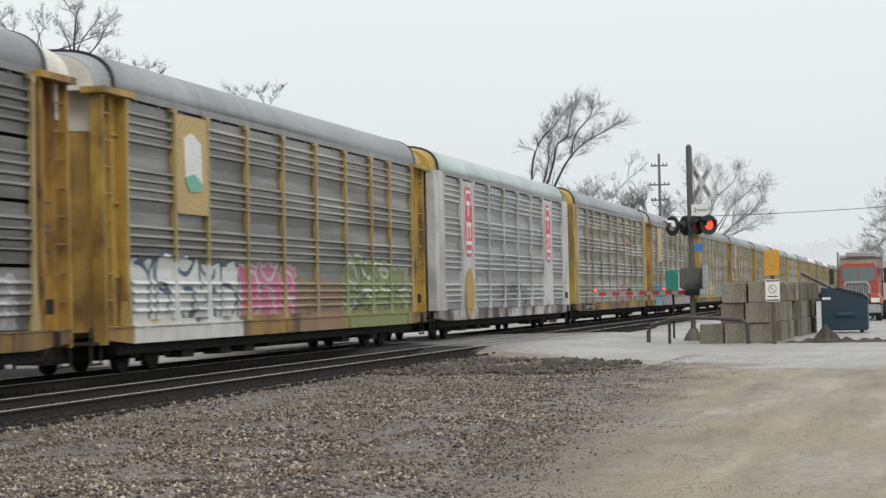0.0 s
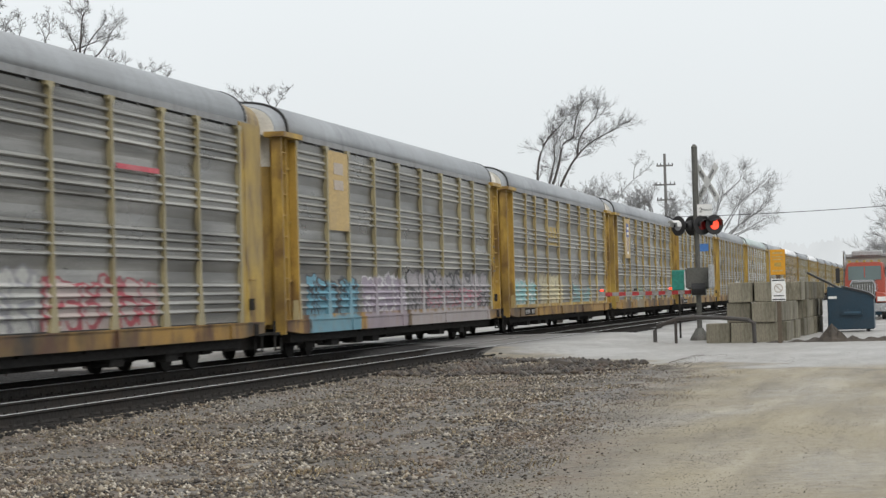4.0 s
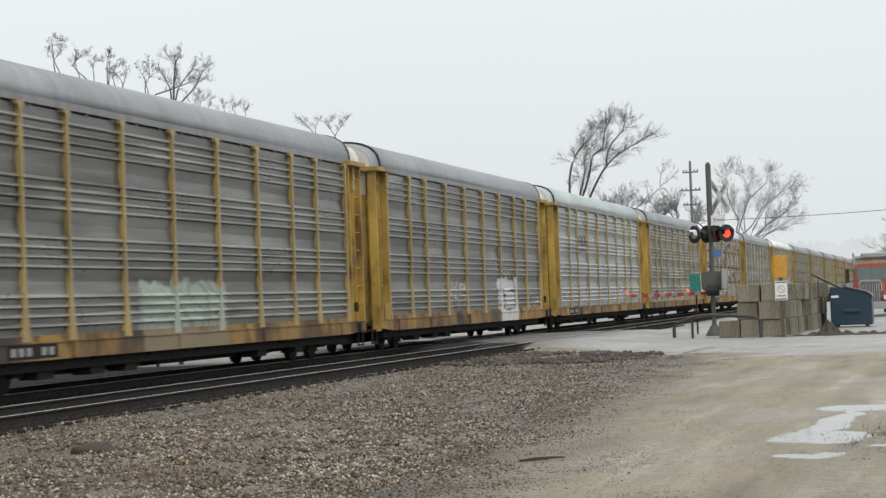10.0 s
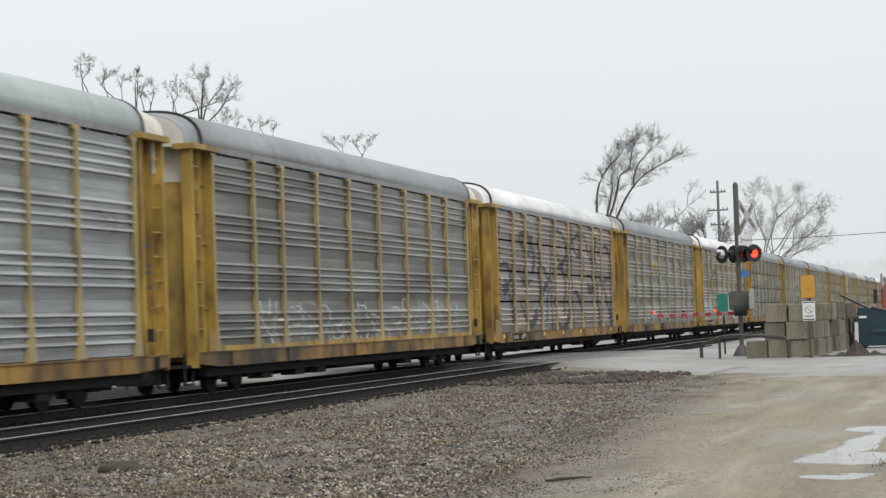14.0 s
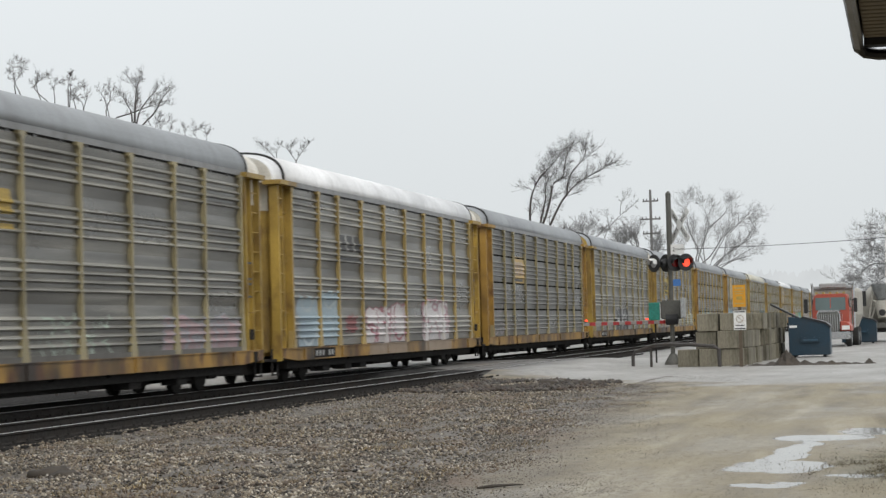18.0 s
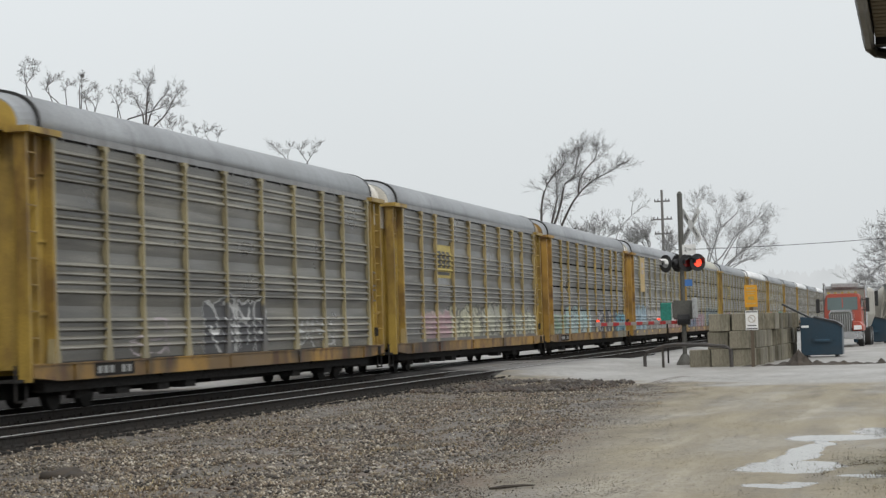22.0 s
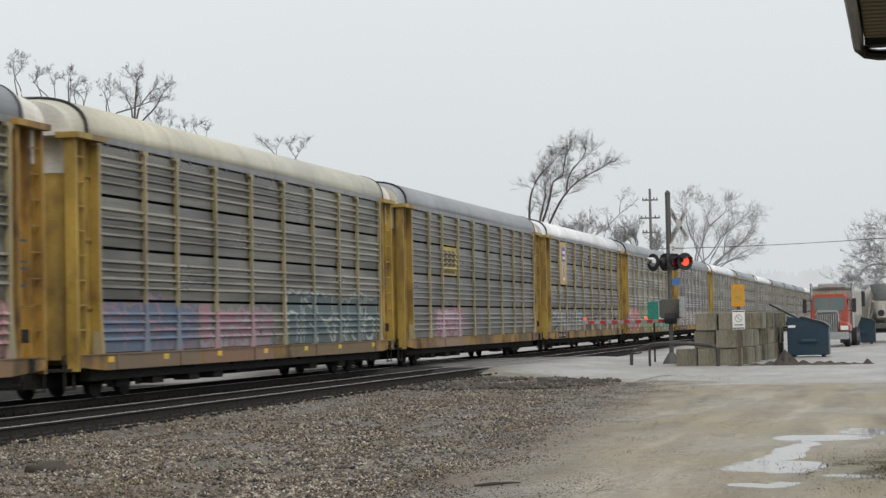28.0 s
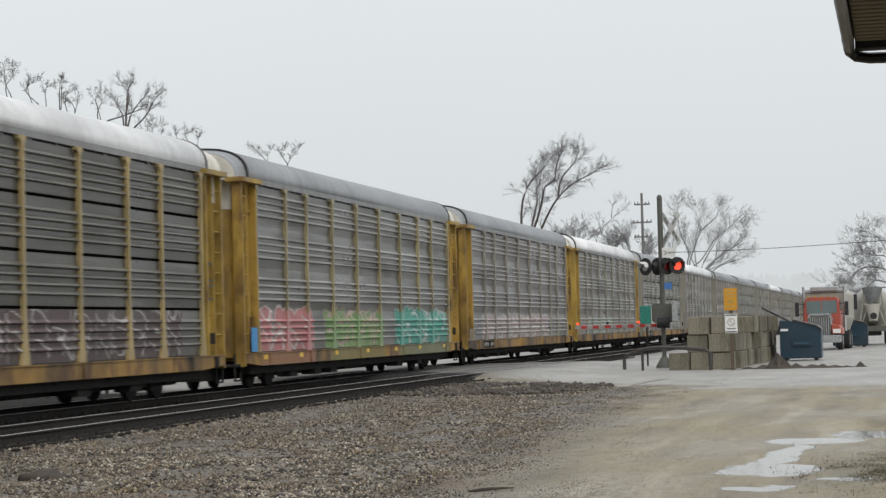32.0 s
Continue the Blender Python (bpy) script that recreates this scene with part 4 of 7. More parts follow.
def car_spec(k, tint=(0.245, 0.237, 0.21), roof="grey", end=0, posts="yellow", split=False, blocks=(), plate="", tags=False, style="", note=""):
    SPECS[k] = dict(tint=tint, roof=roof, end=end, posts=posts, split=split, blocks=blocks, plate=plate, tags=tags, style=style, note=note)


W, K, GREY = (0.55, 0.56, 0.55), (0.03, 0.03, 0.035), (0.30, 0.30, 0.32)
PINK, RED, LIME = (0.50, 0.15, 0.24), (0.35, 0.05, 0.07), (0.20, 0.25, 0.09)
CREAM, MAUVE, SAGE = (0.58, 0.53, 0.34), (0.30, 0.26, 0.31), (0.36, 0.42, 0.36)
car_spec(-1, tint=(0.165, 0.165, 0.16), split=True, blocks=((16, 25, .95, 2.0, GREY, W, "b"),), end=2, note="white tags low down")
car_spec(0, blocks=((1.8, 8.9, .62, 2.35, (0.66, 0.68, 0.66), (0.05, 0.09, 0.14), "b"), (9.0, 13.4, .75, 2.3, PINK, (0.62, 0.56, 0.56), "b"), (13.4, 18.0, .7, 1.9, (0.28, 0.17, 0.10), (0.2, 0.2, 0.12), "b"), (17.6, 25.4, .65, 2.5, LIME, (0.52, 0.55, 0.46), "b"), (18.2, 24.6, .9, 2.3, (0.04, 0.05, 0.05), K, "s")), plate="leaf", note="white, pink and green graffiti")
car_spec(1, tint=(0.30, 0.31, 0.31), roof="mint", style="silver", plate="ovals", blocks=((3.2, 6.6, 1.0, 2.2, GREY, W, "s"), (12, 17, 1.0, 1.9, K, GREY, "s")), note="two red eight-sided emblems")
car_spec(2, posts="faded", tint=(0.31, 0.305, 0.285), end=3, style="flush", plate="stripe", blocks=((8.5, 14.6, .9, 2.1, (0.45, 0.45, 0.43), GREY, "b"), (14.8, 20.5, .8, 1.9, (0.45, 0.38, 0.36), RED, "b")), note="white and red graffiti")
car_spec(3, posts="faded", plate="faded", blocks=((2.5, 7.5, .7, 2.0, (0.12, 0.32, 0.42), K, "b"), (8, 13, .7, 2.1, MAUVE, (0.62, 0.60, 0.62), "b"), (13.4, 25.4, .7, 2.25, (0.34, 0.315, 0.33), (0.05, 0.05, 0.055), "b"), (15.0, 24.0, 1.1, 1.7, (0.42, 0.16, 0.2), K, "s")), note="mauve and blue graffiti")
car_spec(4, plate="letters_yellow", blocks=((1.9, 6.5, .85, 2.0, (0.22, 0.42, 0.42), (0.55, 0.6, 0.58), "b"), (7.6, 13, .85, 2.3, CREAM, (0.35, 0.3, 0.22), "b"), (16, 21, .8, 1.8, (0.2, 0.38, 0.38), (0.35, 0.35, 0.34), "b")), note="cyan and cream graffiti")
car_spec(5, plate="shield", end=3, blocks=((8.5, 12, .8, 2.0, (0.22, 0.33, 0.24), SAGE, "s"), (8.7, 11.8, .7, 1.6, SAGE, (0.24, 0.34, 0.26), "b"), (12, 18, .9, 2.0, (0.38, 0.38, 0.36), GREY, "s")), note="blue shield emblem")
car_spec(6, tint=(0.215, 0.22, 0.20), blocks=((10.2, 15.6, .62, 2.1, SAGE, (0.3, 0.33, 0.29), "b"),), note="pale green tags")
car_spec(7, tint=(0.165, 0.163, 0.148), blocks=((8.8, 12.4, 1.0, 2.2, W, W, "s"), (17.6, 21, .5, 2.35, (0.66, 0.67, 0.66), (0.05, 0.05, 0.055), "b"), (23, 25.6, .9, 1.8, W, W, "s")), end=1, note="a solid white tag")
car_spec(8, tint=(0.37, 0.40, 0.41), roof="mint", end=1, plate="letters_dark", note="clean blue-grey panels")
car_spec(9, tint=(0.225, 0.23, 0.215), end=1, blocks=((4.8, 24.5, .95, 2.15, (0.60, 0.60, 0.58), W, "s"),), note="loose white strokes")
car_spec(10, tint=(0.37, 0.275, 0.25), roof="white", split=True, tags=True, blocks=((1.8, 25.8, .95, 5.2, (0.03, 0.03, 0.035), K, "s"),), note="black brush letters over faded pink")
car_spec(11, posts="faded", plate="letters_yellow", end=3, blocks=((13, 17, .9, 1.9, SAGE, GREY, "s"), (20, 25.5, .8, 1.8, (0.36, 0.26, 0.27), GREY, "b")), note="yellow lettering block")
car_spec(12, roof="white", end=1, plate="letters_grey", blocks=((2.4, 6.6, .9, 2.5, (0.36, 0.46, 0.52), (0.50, 0.58, 0.60), "b"), (7.4, 8.6, 1.3, 1.8, (0.26, 0.09, 0.09), RED, "w"), (9.8, 15.0, .6, 2.2, (0.56, 0.53, 0.53), (0.36, 0.13, 0.16), "b"), (17.6, 22, .7, 2.4, (0.62, 0.60, 0.60), (0.46, 0.24, 0.28), "b")), note="blue, red and white graffiti")
car_spec(13, tint=(0.105, 0.103, 0.098), split=True, posts="faded", plate="box_orange", blocks=((1.9, 5.6, .95, 2.3, (0.38, 0.34, 0.36), GREY, "s"),), end=2, note="an orange emblem plate")
car_spec(14, posts="faded", end=3, blocks=((5.6, 8.2, 1.0, 2.0, (0.5, 0.44, 0.46), W, "s"), (10.6, 15.6, .55, 2.3, (0.06, 0.06, 0.065), (0.55, 0.56, 0.55), "b"), (18, 22, 1.0, 1.9, W, GREY, "s")), note="white outlined black letters")
car_spec(15, end=3, plate="box_yellow", tint=(0.18, 0.175, 0.16), blocks=((4.4, 9.0, .8, 2.0, (0.38, 0.25, 0.27), (0.40, 0.32, 0.3), "b"), (9.0, 14.2, .8, 2.25, (0.46, 0.45, 0.33), (0.10, 0.10, 0.08), "b"), (14.6, 19.6, .8, 2.3, (0.44, 0.44, 0.36), (0.12, 0.12, 0.10), "b"), (20.2, 25.7, .8, 2.0, (0.44, 0.45, 0.36), (0.16, 0.16, 0.13), "b")), note="emblem plate and cream letters")
car_spec(16, tint=(0.16, 0.155, 0.145), split=True, end=2, blocks=((2.6, 5.4, .9, 2.0, (0.20, 0.30, 0.22), (0.4, 0.42, 0.4), "b"), (5.4, 13.6, .9, 2.3, (0.36, 0.50, 0.50), (0.10, 0.13, 0.16), "b"), (5.4, 13.6, 1.0, 2.5, (0.60, 0.62, 0.62), W, "s"), (15.0, 22.6, .9, 2.3, (0.045, 0.045, 0.055), (0.48, 0.48, 0.50), "b"), (22.4, 25.8, .6, 2.0, (0.12, 0.33, 0.42), K, "b")), note="cyan and black graffiti")
car_spec(17, posts="faded", end=2, plate="faded", tags=True, blocks=((1.85, 7.4, .62, 2.4, (0.34, 0.46, 0.54), (0.12, 0.2, 0.26), "b"), (8, 18, .7, 2.2, (0.36, 0.36, 0.35), (0.2, 0.2, 0.2), "b"), (18.4, 25.8, .7, 2.2, (0.40, 0.26, 0.25), (0.25, 0.12, 0.12), "b")), note="blue, grey and pink graffiti")
car_spec(18, posts="faded", roof="cream", split=True, tags=True, end=1, blocks=((2.0, 8, .6, 2.1, (0.13, 0.17, 0.25), (0.3, 0.2, 0.26), "b"), (8.2, 14, .6, 2.0, (0.36, 0.2, 0.24), GREY, "b"), (15.4, 25.4, .66, 2.4, (0.10, 0.14, 0.15), (0.46, 0.50, 0.47), "b")), note="dark blue and pink graffiti")
car_spec(19, posts="faded", tint=(0.155, 0.15, 0.145), split=True, end=3, plate="box_yellow", blocks=((5.4, 10.2, .7, 2.0, (0.42, 0.32, 0.36), (0.36, 0.12, 0.18), "b"), (15, 18, .9, 1.8, GREY, W, "s")), note="emblem plate and pink graffiti")
car_spec(20, tint=(0.165, 0.165, 0.157), roof="white", split=True, end=3, plate="shield", blocks=((2.6, 11.6, .9, 2.1, (0.30, 0.32, 0.34), K, "b"), (13.2, 24.4, .95, 2.05, (0.10, 0.07, 0.07), K, "w"), (13.2, 24.4, 1.0, 2.15, (0.46, 0.44, 0.43), W, "s")), note="shield emblem, pale scrawls")
car_spec(21, tint=(0.25, 0.25, 0.24), posts="faded", tags=True, plate="sticker", blocks=((1.9, 7.2, .7, 2.2, (0.50, 0.20, 0.20), (0.56, 0.50, 0.48), "b"), (8.6, 15.5, .65, 2.1, (0.20, 0.33, 0.13), (0.46, 0.36, 0.30), "b"), (17.4, 25.4, .62, 2.2, (0.07, 0.34, 0.27), (0.50, 0.54, 0.52), "b")), note="red, green and teal graffiti")
car_spec(22, tint=(0.235, 0.22, 0.215), posts="faded", blocks=((4, 20, .9, 2.0, (0.42, 0.33, 0.32), W, "b"),), note="pink and white tags")
car_spec(23, posts="faded", roof="white", blocks=((6, 15, .9, 1.9, SAGE, GREY, "b"),), end=1, note="sage green tags")
for far_k in range(24, 34):
    car_spec(far_k, tint=(0.235 + 0.02 * (far_k % 3), 0.235, 0.22), roof=("grey", "white", "grey", "grey")[far_k % 4], end=far_k % 4,
             posts="faded", split=far_k % 3 == 0, note=("pale tags", "a few tags", "dull grime")[far_k % 3])



def own_material(ob, material):
    """Gives one object a material of its own on a shared mesh."""
    ob.material_slots[0].link = "OBJECT"
    ob.material_slots[0].material = material


def flat_shape(points, x, depth=0.012):
    """A thin plate in the side's plane from (y, z) corners."""
    bm = bmesh.new()
    a = [bm.verts.new((x, y, z)) for y, z in points]
    b = [bm.verts.new((x + depth, y, z)) for y, z in points]
    n = len(points)
    for i in range(n):
        j = (i + 1) % n
        bm.faces.new((a[i], a[j], b[j], b[i]))
    bm.faces.new(a)
    bm.faces.new(b[::-1])
    return bm


def rect(y0, y1, z0, z1):
    return [(y0, z0), (y1, z0), (y1, z1), (y0, z1)]


def oval(y, z, ry, rz, n=20):
    return [(y + ry * math.cos(2 * math.pi * i / n), z + rz * math.sin(2 * math.pi * i / n)) for i in range(n)]


SPRAYS = {}


def spray(color):
    """Sprayed paint of one colour over the punched sheets."""
    key = tuple(round(v, 2) for v in color)
    if key not in SPRAYS:
        SPRAYS[key] = painted("sprayed_paint", color, 0.55, 0.0, (), dirt=tuple(0.55 * v + 0.02 for v in color), dirty=0.6, seed=sum(color) * 9, smear=(0.3, 1.6), holed=True)
    return SPRAYS[key]


def paint_sheet(name, field, ys, zs, split, lift, material, car, label=""):
    """A coat of paint lying on the ridged side where the field is below 0; its edge runs smoothly through the grid."""
    prof = side_profile(split)[::-1]
    depth = np.interp(zs, [z for _, z in prof], [x for x, _ in prof]) + lift
    verts, faces, nodes = [], [], {}

    def node(a, c=None, t=0.0):
        key = (a, c) if c is None or a < c else (c, a)
        if key not in nodes:
            nodes[key] = len(verts)
            p = (depth[a[1]], ys[a[0]], zs[a[1]])
            if c is not None:
                q = (depth[c[1]], ys[c[0]], zs[c[1]])
                p = tuple(u + (v - u) * t for u, v in zip(p, q))
            verts.append(tuple(map(float, p)))
        return nodes[key]

    low = np.minimum(np.minimum(field[:-1, :-1], field[1:, :-1]), np.minimum(field[:-1, 1:], field[1:, 1:]))
    for i, j in np.argwhere(low < 0):
        i, j = int(i), int(j)
        if split and any(abs((zs[j] + zs[j + 1]) / 2 - z) < 0.034 for z in JOINTS):
            continue
        ring = ((i, j), (i + 1, j), (i + 1, j + 1), (i, j + 1))
        poly = []
        for a, c in zip(ring, ring[1:] + ring[:1]):
            fa, fc = field[a], field[c]
            if fa < 0:
                poly.append(node(a))
            if (fa < 0) != (fc < 0):
                poly.append(node(a, c, fa / (fa - fc)))
        if len(poly) > 2:
            faces.append(poly)
    if not faces:
        return None
    me = bpy.data.meshes.new(name)
    me.from_pydata(verts, [], faces)
    me.materials.append(material)
    return shared(name, me, car, label)


def side_grid(y0, y1, z0, z1, split, step=0.07):
    prof = [z for _, z in side_profile(split)]
    ys = np.linspace(y0, y1, int((y1 - y0) / step) + 2)
    marks = sorted({round(z, 4) for z in prof if z0 < z < z1} | {z0, z1})
    zs = []
    for a, b in zip(marks, marks[1:]):
        zs += list(np.linspace(a, b, int((b - a) / step) + 2)[:-1])
    return ys, np.array(zs + [z1])


def stroke_distance(Y, Z, pts, w0, w1):
    """Distance to a bent stroke through the points, less its half width, which goes from w0 to w1."""
    best = np.full(Y.shape, 9.0)
    n = len(pts) - 1
    for i, ((ya, za), (yb, zb)) in enumerate(zip(pts, pts[1:])):
        dy, dz = yb - ya, zb - za
        h = np.clip(((Y - ya) * dy + (Z - za) * dz) / (dy * dy + dz * dz + 1e-9), 0, 1)
        best = np.minimum(best, np.hypot(Y - ya - h * dy, Z - za - h * dz) - (w0 + (w1 - w0) * (i + h) / n))
    return best


def bent(a, b, c, n=7):
    return [((1 - t) ** 2 * a[0] + 2 * t * (1 - t) * b[0] + t * t * c[0], (1 - t) ** 2 * a[1] + 2 * t * (1 - t) * b[1] + t * t * c[1]) for t in np.linspace(0, 1, n)]


def add_graffiti(car, c, k):
    """Sprayed letters on a car's side: fat outlined shapes, loose strokes or plain washes."""
    for i, (y0, y1, z0, z1, fill, line, kind) in enumerate(c["blocks"]):
        rnd = random.Random(100 * k + 7 * i + 3)
        z0, lift = max(z0, PANEL_LOW + 0.01), 0.004 + 0.004 * i
        big = z1 - z0 > 2.5
        ys, zs = side_grid(max(y0 - 0.3, 1.83), min(y1 + 0.3, 25.8), z0, min(z1 + 0.3, PANEL_TOP - 0.05), c["split"], 0.09 if big else 0.065)
        Y, Z = np.meshgrid(ys, zs, indexing="ij")
        tall = z1 - z0
        wide = 3.6 if big else tall * rnd.uniform(0.95, 1.25)
        count = max(1, round((y1 - y0) / wide))
        wide = (y1 - y0) / count
        blob, marks = np.full(Y.shape, 9.0), np.full(Y.shape, 9.0)
        for j in range(count):
            yc, hz = y0 + wide * (j + 0.5), tall * rnd.uniform(0.84, 1.0)
            hy, lean = wide * rnd.uniform(0.44, 0.56), rnd.uniform(-0.18, 0.18)
            u = np.abs(Y - yc - lean * (Z - z0)) - hy + 0.22 * hy
            v = np.abs(Z - z0 - hz / 2 + 0.15) - hz / 2 - 0.15 + 0.22 * hy
            wave = 0.05 * np.sin(Y * rnd.uniform(5, 9) + j) + 0.035 * np.sin(Z * 9 + j * 2)
            blob = np.minimum(blob, np.hypot(np.maximum(u, 0), np.maximum(v, 0)) + np.minimum(np.maximum(u, v), 0) - 0.22 * hy + wave)

            def spot(fy, fz):
                return (yc + (fy + rnd.uniform(-0.12, 0.12)) * 2 * hy, z0 + (fz + rnd.uniform(-0.1, 0.1)) * hz)

            shapes = [((-0.4, 0.0), (-0.5, 0.6), (-0.3, 0.95)), ((-0.3, 0.95), (0.5, 1.0), (0.3, 0.5)), ((0.3, 0.5), (0.0, 0.4), (-0.3, 0.45)),
                      ((-0.2, 0.45), (0.1, 0.3), (0.4, 0.0)), ((0.4, 0.95), (0.3, 0.5), (0.4, 0.05)), ((-0.4, 0.2), (0.0, -0.15), (0.4, 0.25)),
                      ((-0.35, 0.9), (0.1, 0.5), (0.35, 0.95)), ((-0.3, 0.6), (0.4, 0.65), (0.1, 0.1))]
            for a, b, e in rnd.sample(shapes, 4 if kind == "s" else 3):
                w = 0.10 if big else 0.030 if kind == "s" else 0.030
                marks = np.minimum(marks, stroke_distance(Y, Z, bent(spot(*a), spot(*b), spot(*e)), w * rnd.uniform(0.5, 1.0), w * rnd.uniform(0.9, 2.6 if big else 1.7)))
        edge = 0.02 * np.sin(Y * 17 + Z * 5) + 0.015 * np.sin(Z * 23 - Y * 7)
        if kind == "w":
            box_field = np.maximum(np.abs(Y - (y0 + y1) / 2) - (y1 - y0) / 2, np.abs(Z - (z0 + z1) / 2) - tall / 2) + 3 * edge
            paint_sheet("graffiti", box_field, ys, zs, c["split"], lift, spray(fill), car, "sprayed wash of colour")
        elif kind == "s":
            paint_sheet("graffiti", marks, ys, zs, c["split"], lift, spray(fill), car, "loose brushed letters")
        else:
            paint_sheet("graffiti", blob + edge - 0.05, ys, zs, c["split"], lift, spray(line), car, "outline of sprayed letters")
            paint_sheet("graffiti", np.maximum(blob + edge, 0.02 - marks), ys, zs, c["split"], lift + 0.002, spray(fill), car, "fat sprayed letters")


def paint_bars(car, c, bars, material, label, lift=0.004, name="lettering_bar"):
    """Painted lettering bars (y0, y1, z0, z1), one part each."""
    for y0, y1, z0, z1 in bars:
        ys, zs = side_grid(y0, y1, z0, z1, c["split"], 0.3)
        paint_sheet(name, np.full((len(ys), len(zs)), -1.0), ys, zs, c["split"], lift, material, car, label)


def add_plate(car, c, kind):
    X = 1.577
    if kind in ("leaf", "faded", "shield"):
        p = part("emblem_plate", flat_shape(rect(4.60, 6.54, 3.20, 5.24), X), M_PLATE, car, "yellow painted steel plate")
        if kind == "leaf":
            part("emblem", flat_shape([(5.0, 4.75), (5.5, 4.9), (6.1, 4.7), (6.15, 3.85), (5.8, 4.0), (5.1, 3.95)], X + .014), M_WHITE, p)
            part("emblem", flat_shape([(5.0, 3.95), (5.6, 4.05), (6.15, 3.85), (6.1, 3.7), (5.3, 3.66)], X + .018), M_LOGO_GREEN, p)
        elif kind == "faded":
            part("emblem", flat_shape(rect(5.1, 6.0, 4.65, 4.95), X + .014), M_LOGO_OLD, p)
            part("emblem", flat_shape(rect(5.1, 6.0, 4.25, 4.5), X + .014), M_LOGO_OLD, p)
        else:
            part("emblem", flat_shape([(5.15, 4.30), (6.0, 4.30), (6.05, 4.75), (5.95, 5.02), (5.58, 4.95), (5.2, 5.02), (5.1, 4.75)], X + .014), M_LOGO_BLUE, p, "blue shield top")
            for zz in (4.42, 4.68):
                part("lettering_bar", flat_shape(rect(5.22, 5.95, zz, zz + .13), X + .028), M_WHITE, p)
            part("emblem", flat_shape([(5.15, 4.29), (6.0, 4.29), (6.0, 3.6), (5.8, 3.45), (5.58, 3.38), (5.35, 3.45), (5.15, 3.6)], X + .014), M_WHITE, p)
            for i in range(5):
                part("stripe", flat_shape(rect(5.2 + .165 * i, 5.27 + .165 * i, 3.55, 4.28), X + .028), M_LOGO_OLD, p)
    elif kind == "ovals":
        for y0, y1 in ((4.6, 6.55), (20.98, 22.98)):
            yc = (y0 + y1) / 2
            q = part("emblem_plate", flat_shape(rect(y0, y1, PANEL_LOW, 5.26), X), SILVER, car, "silver steel plate")
            for grow, lift, m in ((1.0, .014, M_LOGO_RED), (0.9, .022, M_WHITE), (0.82, .026, M_LOGO_RED)):
                eight = [(yc + a * .74 * grow, 3.9 + b * 1.18 * grow) for a, b in ((1, .55), (.5, 1), (-.5, 1), (-1, .55), (-1, -.55), (-.5, -1), (.5, -1), (1, -.55))]
                part("emblem", flat_shape(eight, X + lift, 0.006), m, q, "red eight-sided emblem")
            for y0, y1, z0, z1 in ((-.4, .25, 4.45, 4.6), (-.12, .02, 4.1, 4.6), (-.4, .4, 3.75, 3.88), (-.35, -.2, 3.3, 3.75), (.1, .26, 3.35, 3.9), (-.4, .4, 3.12, 3.26)):
                part("lettering_bar", flat_shape(rect(yc + y0, yc + y1, z0, z1), X + .034, 0.006), M_WHITE, q)
        part("patch", flat_shape([(5.5 + (y - 5.5) * (1 + 0.18 * noise.noise((y * 2.3, z * 2.3, 1.0))), 1.5 + (z - 1.5) * (1 + 0.22 * noise.noise((y * 2.9, z * 2.1, 7.0)))) for y, z in oval(5.5, 1.5, .72, .82, 36)], X + .03), M_OCHRE, car, "ochre sprayed patch")
    elif kind == "stripe":
        part("lettering_bar", flat_shape(rect(18.3, 20.6, 3.98, 4.08), X), M_LOGO_RED, car, "small red stripe")
    elif kind.startswith("letters"):
        m = {"yellow": M_GOLD, "dark": M_INK, "grey": M_INK}[kind.split("_")[1]]
        y0 = {"yellow": 9.6, "dark": 6.8, "grey": 7.0}[kind.split("_")[1]]
        bars = []
        for i in range(3):
            bars.append((y0 + .85 * i, y0 + .6 + .85 * i, 3.72, 4.2))
        paint_bars(car, c, bars + [(y0, y0 + 2.4, 3.44, 3.55)], m, "")
    elif kind.startswith("box"):
        m = M_PLATE if kind.endswith("orange") else M_BOX
        paint_bars(car, c, [(6.75, 9.3, 3.15, 4.3)], m, "yellow painted emblem", name="emblem")
        ink = M_INK if not kind.endswith("orange") else M_LOGO_OLD
        for i in range(3):
            paint_bars(car, c, [(7.05 + .7 * i, 7.55 + .7 * i, 3.5, 4.08)], ink, "", 0.008)
        paint_bars(car, c, [(7.0, 9.0, 3.25, 3.36)], M_INK, "", 0.008)
    elif kind == "sticker":
        part("sticker", flat_shape(rect(1.1, 1.6, .98, 1.6), 1.562), M_STICKER, car, "blue square sticker")


YELLOW_TOPS = {1, 2, 14, 16, 26, 29}
LOW_RAILS = {7: M_LOWER, 11: M_LOWER, 15: M_LOWER, 0: ENDS[1], 3: ENDS[1], 4: ENDS[1], 5: ENDS[1], 6: ENDS[1], 9: ENDS[1]}
CARS = []
PART_NAMES = (("roof", "roof"), ("seam_a", "roof_seam"), ("seam_b", "roof_seam"), ("cap_a", "door_top"), ("cap_b", "door_top"), ("vent", "vent_strip"), ("chord", "top_chord"),
              ("far_side", "far_side_wall"), ("deck", "deck"), ("sill", "side_sill"), ("lower_rail", "lower_rail"), ("bottom_gap", "bottom_gap"), ("underframe", "underframe"), ("end_wall_a", "end_wall"), ("end_wall_b", "end_wall"),
              ("corner_a", "corner_post"), ("corner_b", "corner_post"), ("ledge_a", "cap_ledge"), ("ledge_b", "cap_ledge"), ("door_a", "end_door"), ("door_b", "end_door"),
              ("door_skirt", "door_top_skirt"), ("front_skirt", "door_top_skirt"), ("cap_front", "cap_front"), ("coupler_a", "coupler"), ("coupler_b", "coupler"), ("step_a", "sill_step"), ("step_b", "sill_step"))
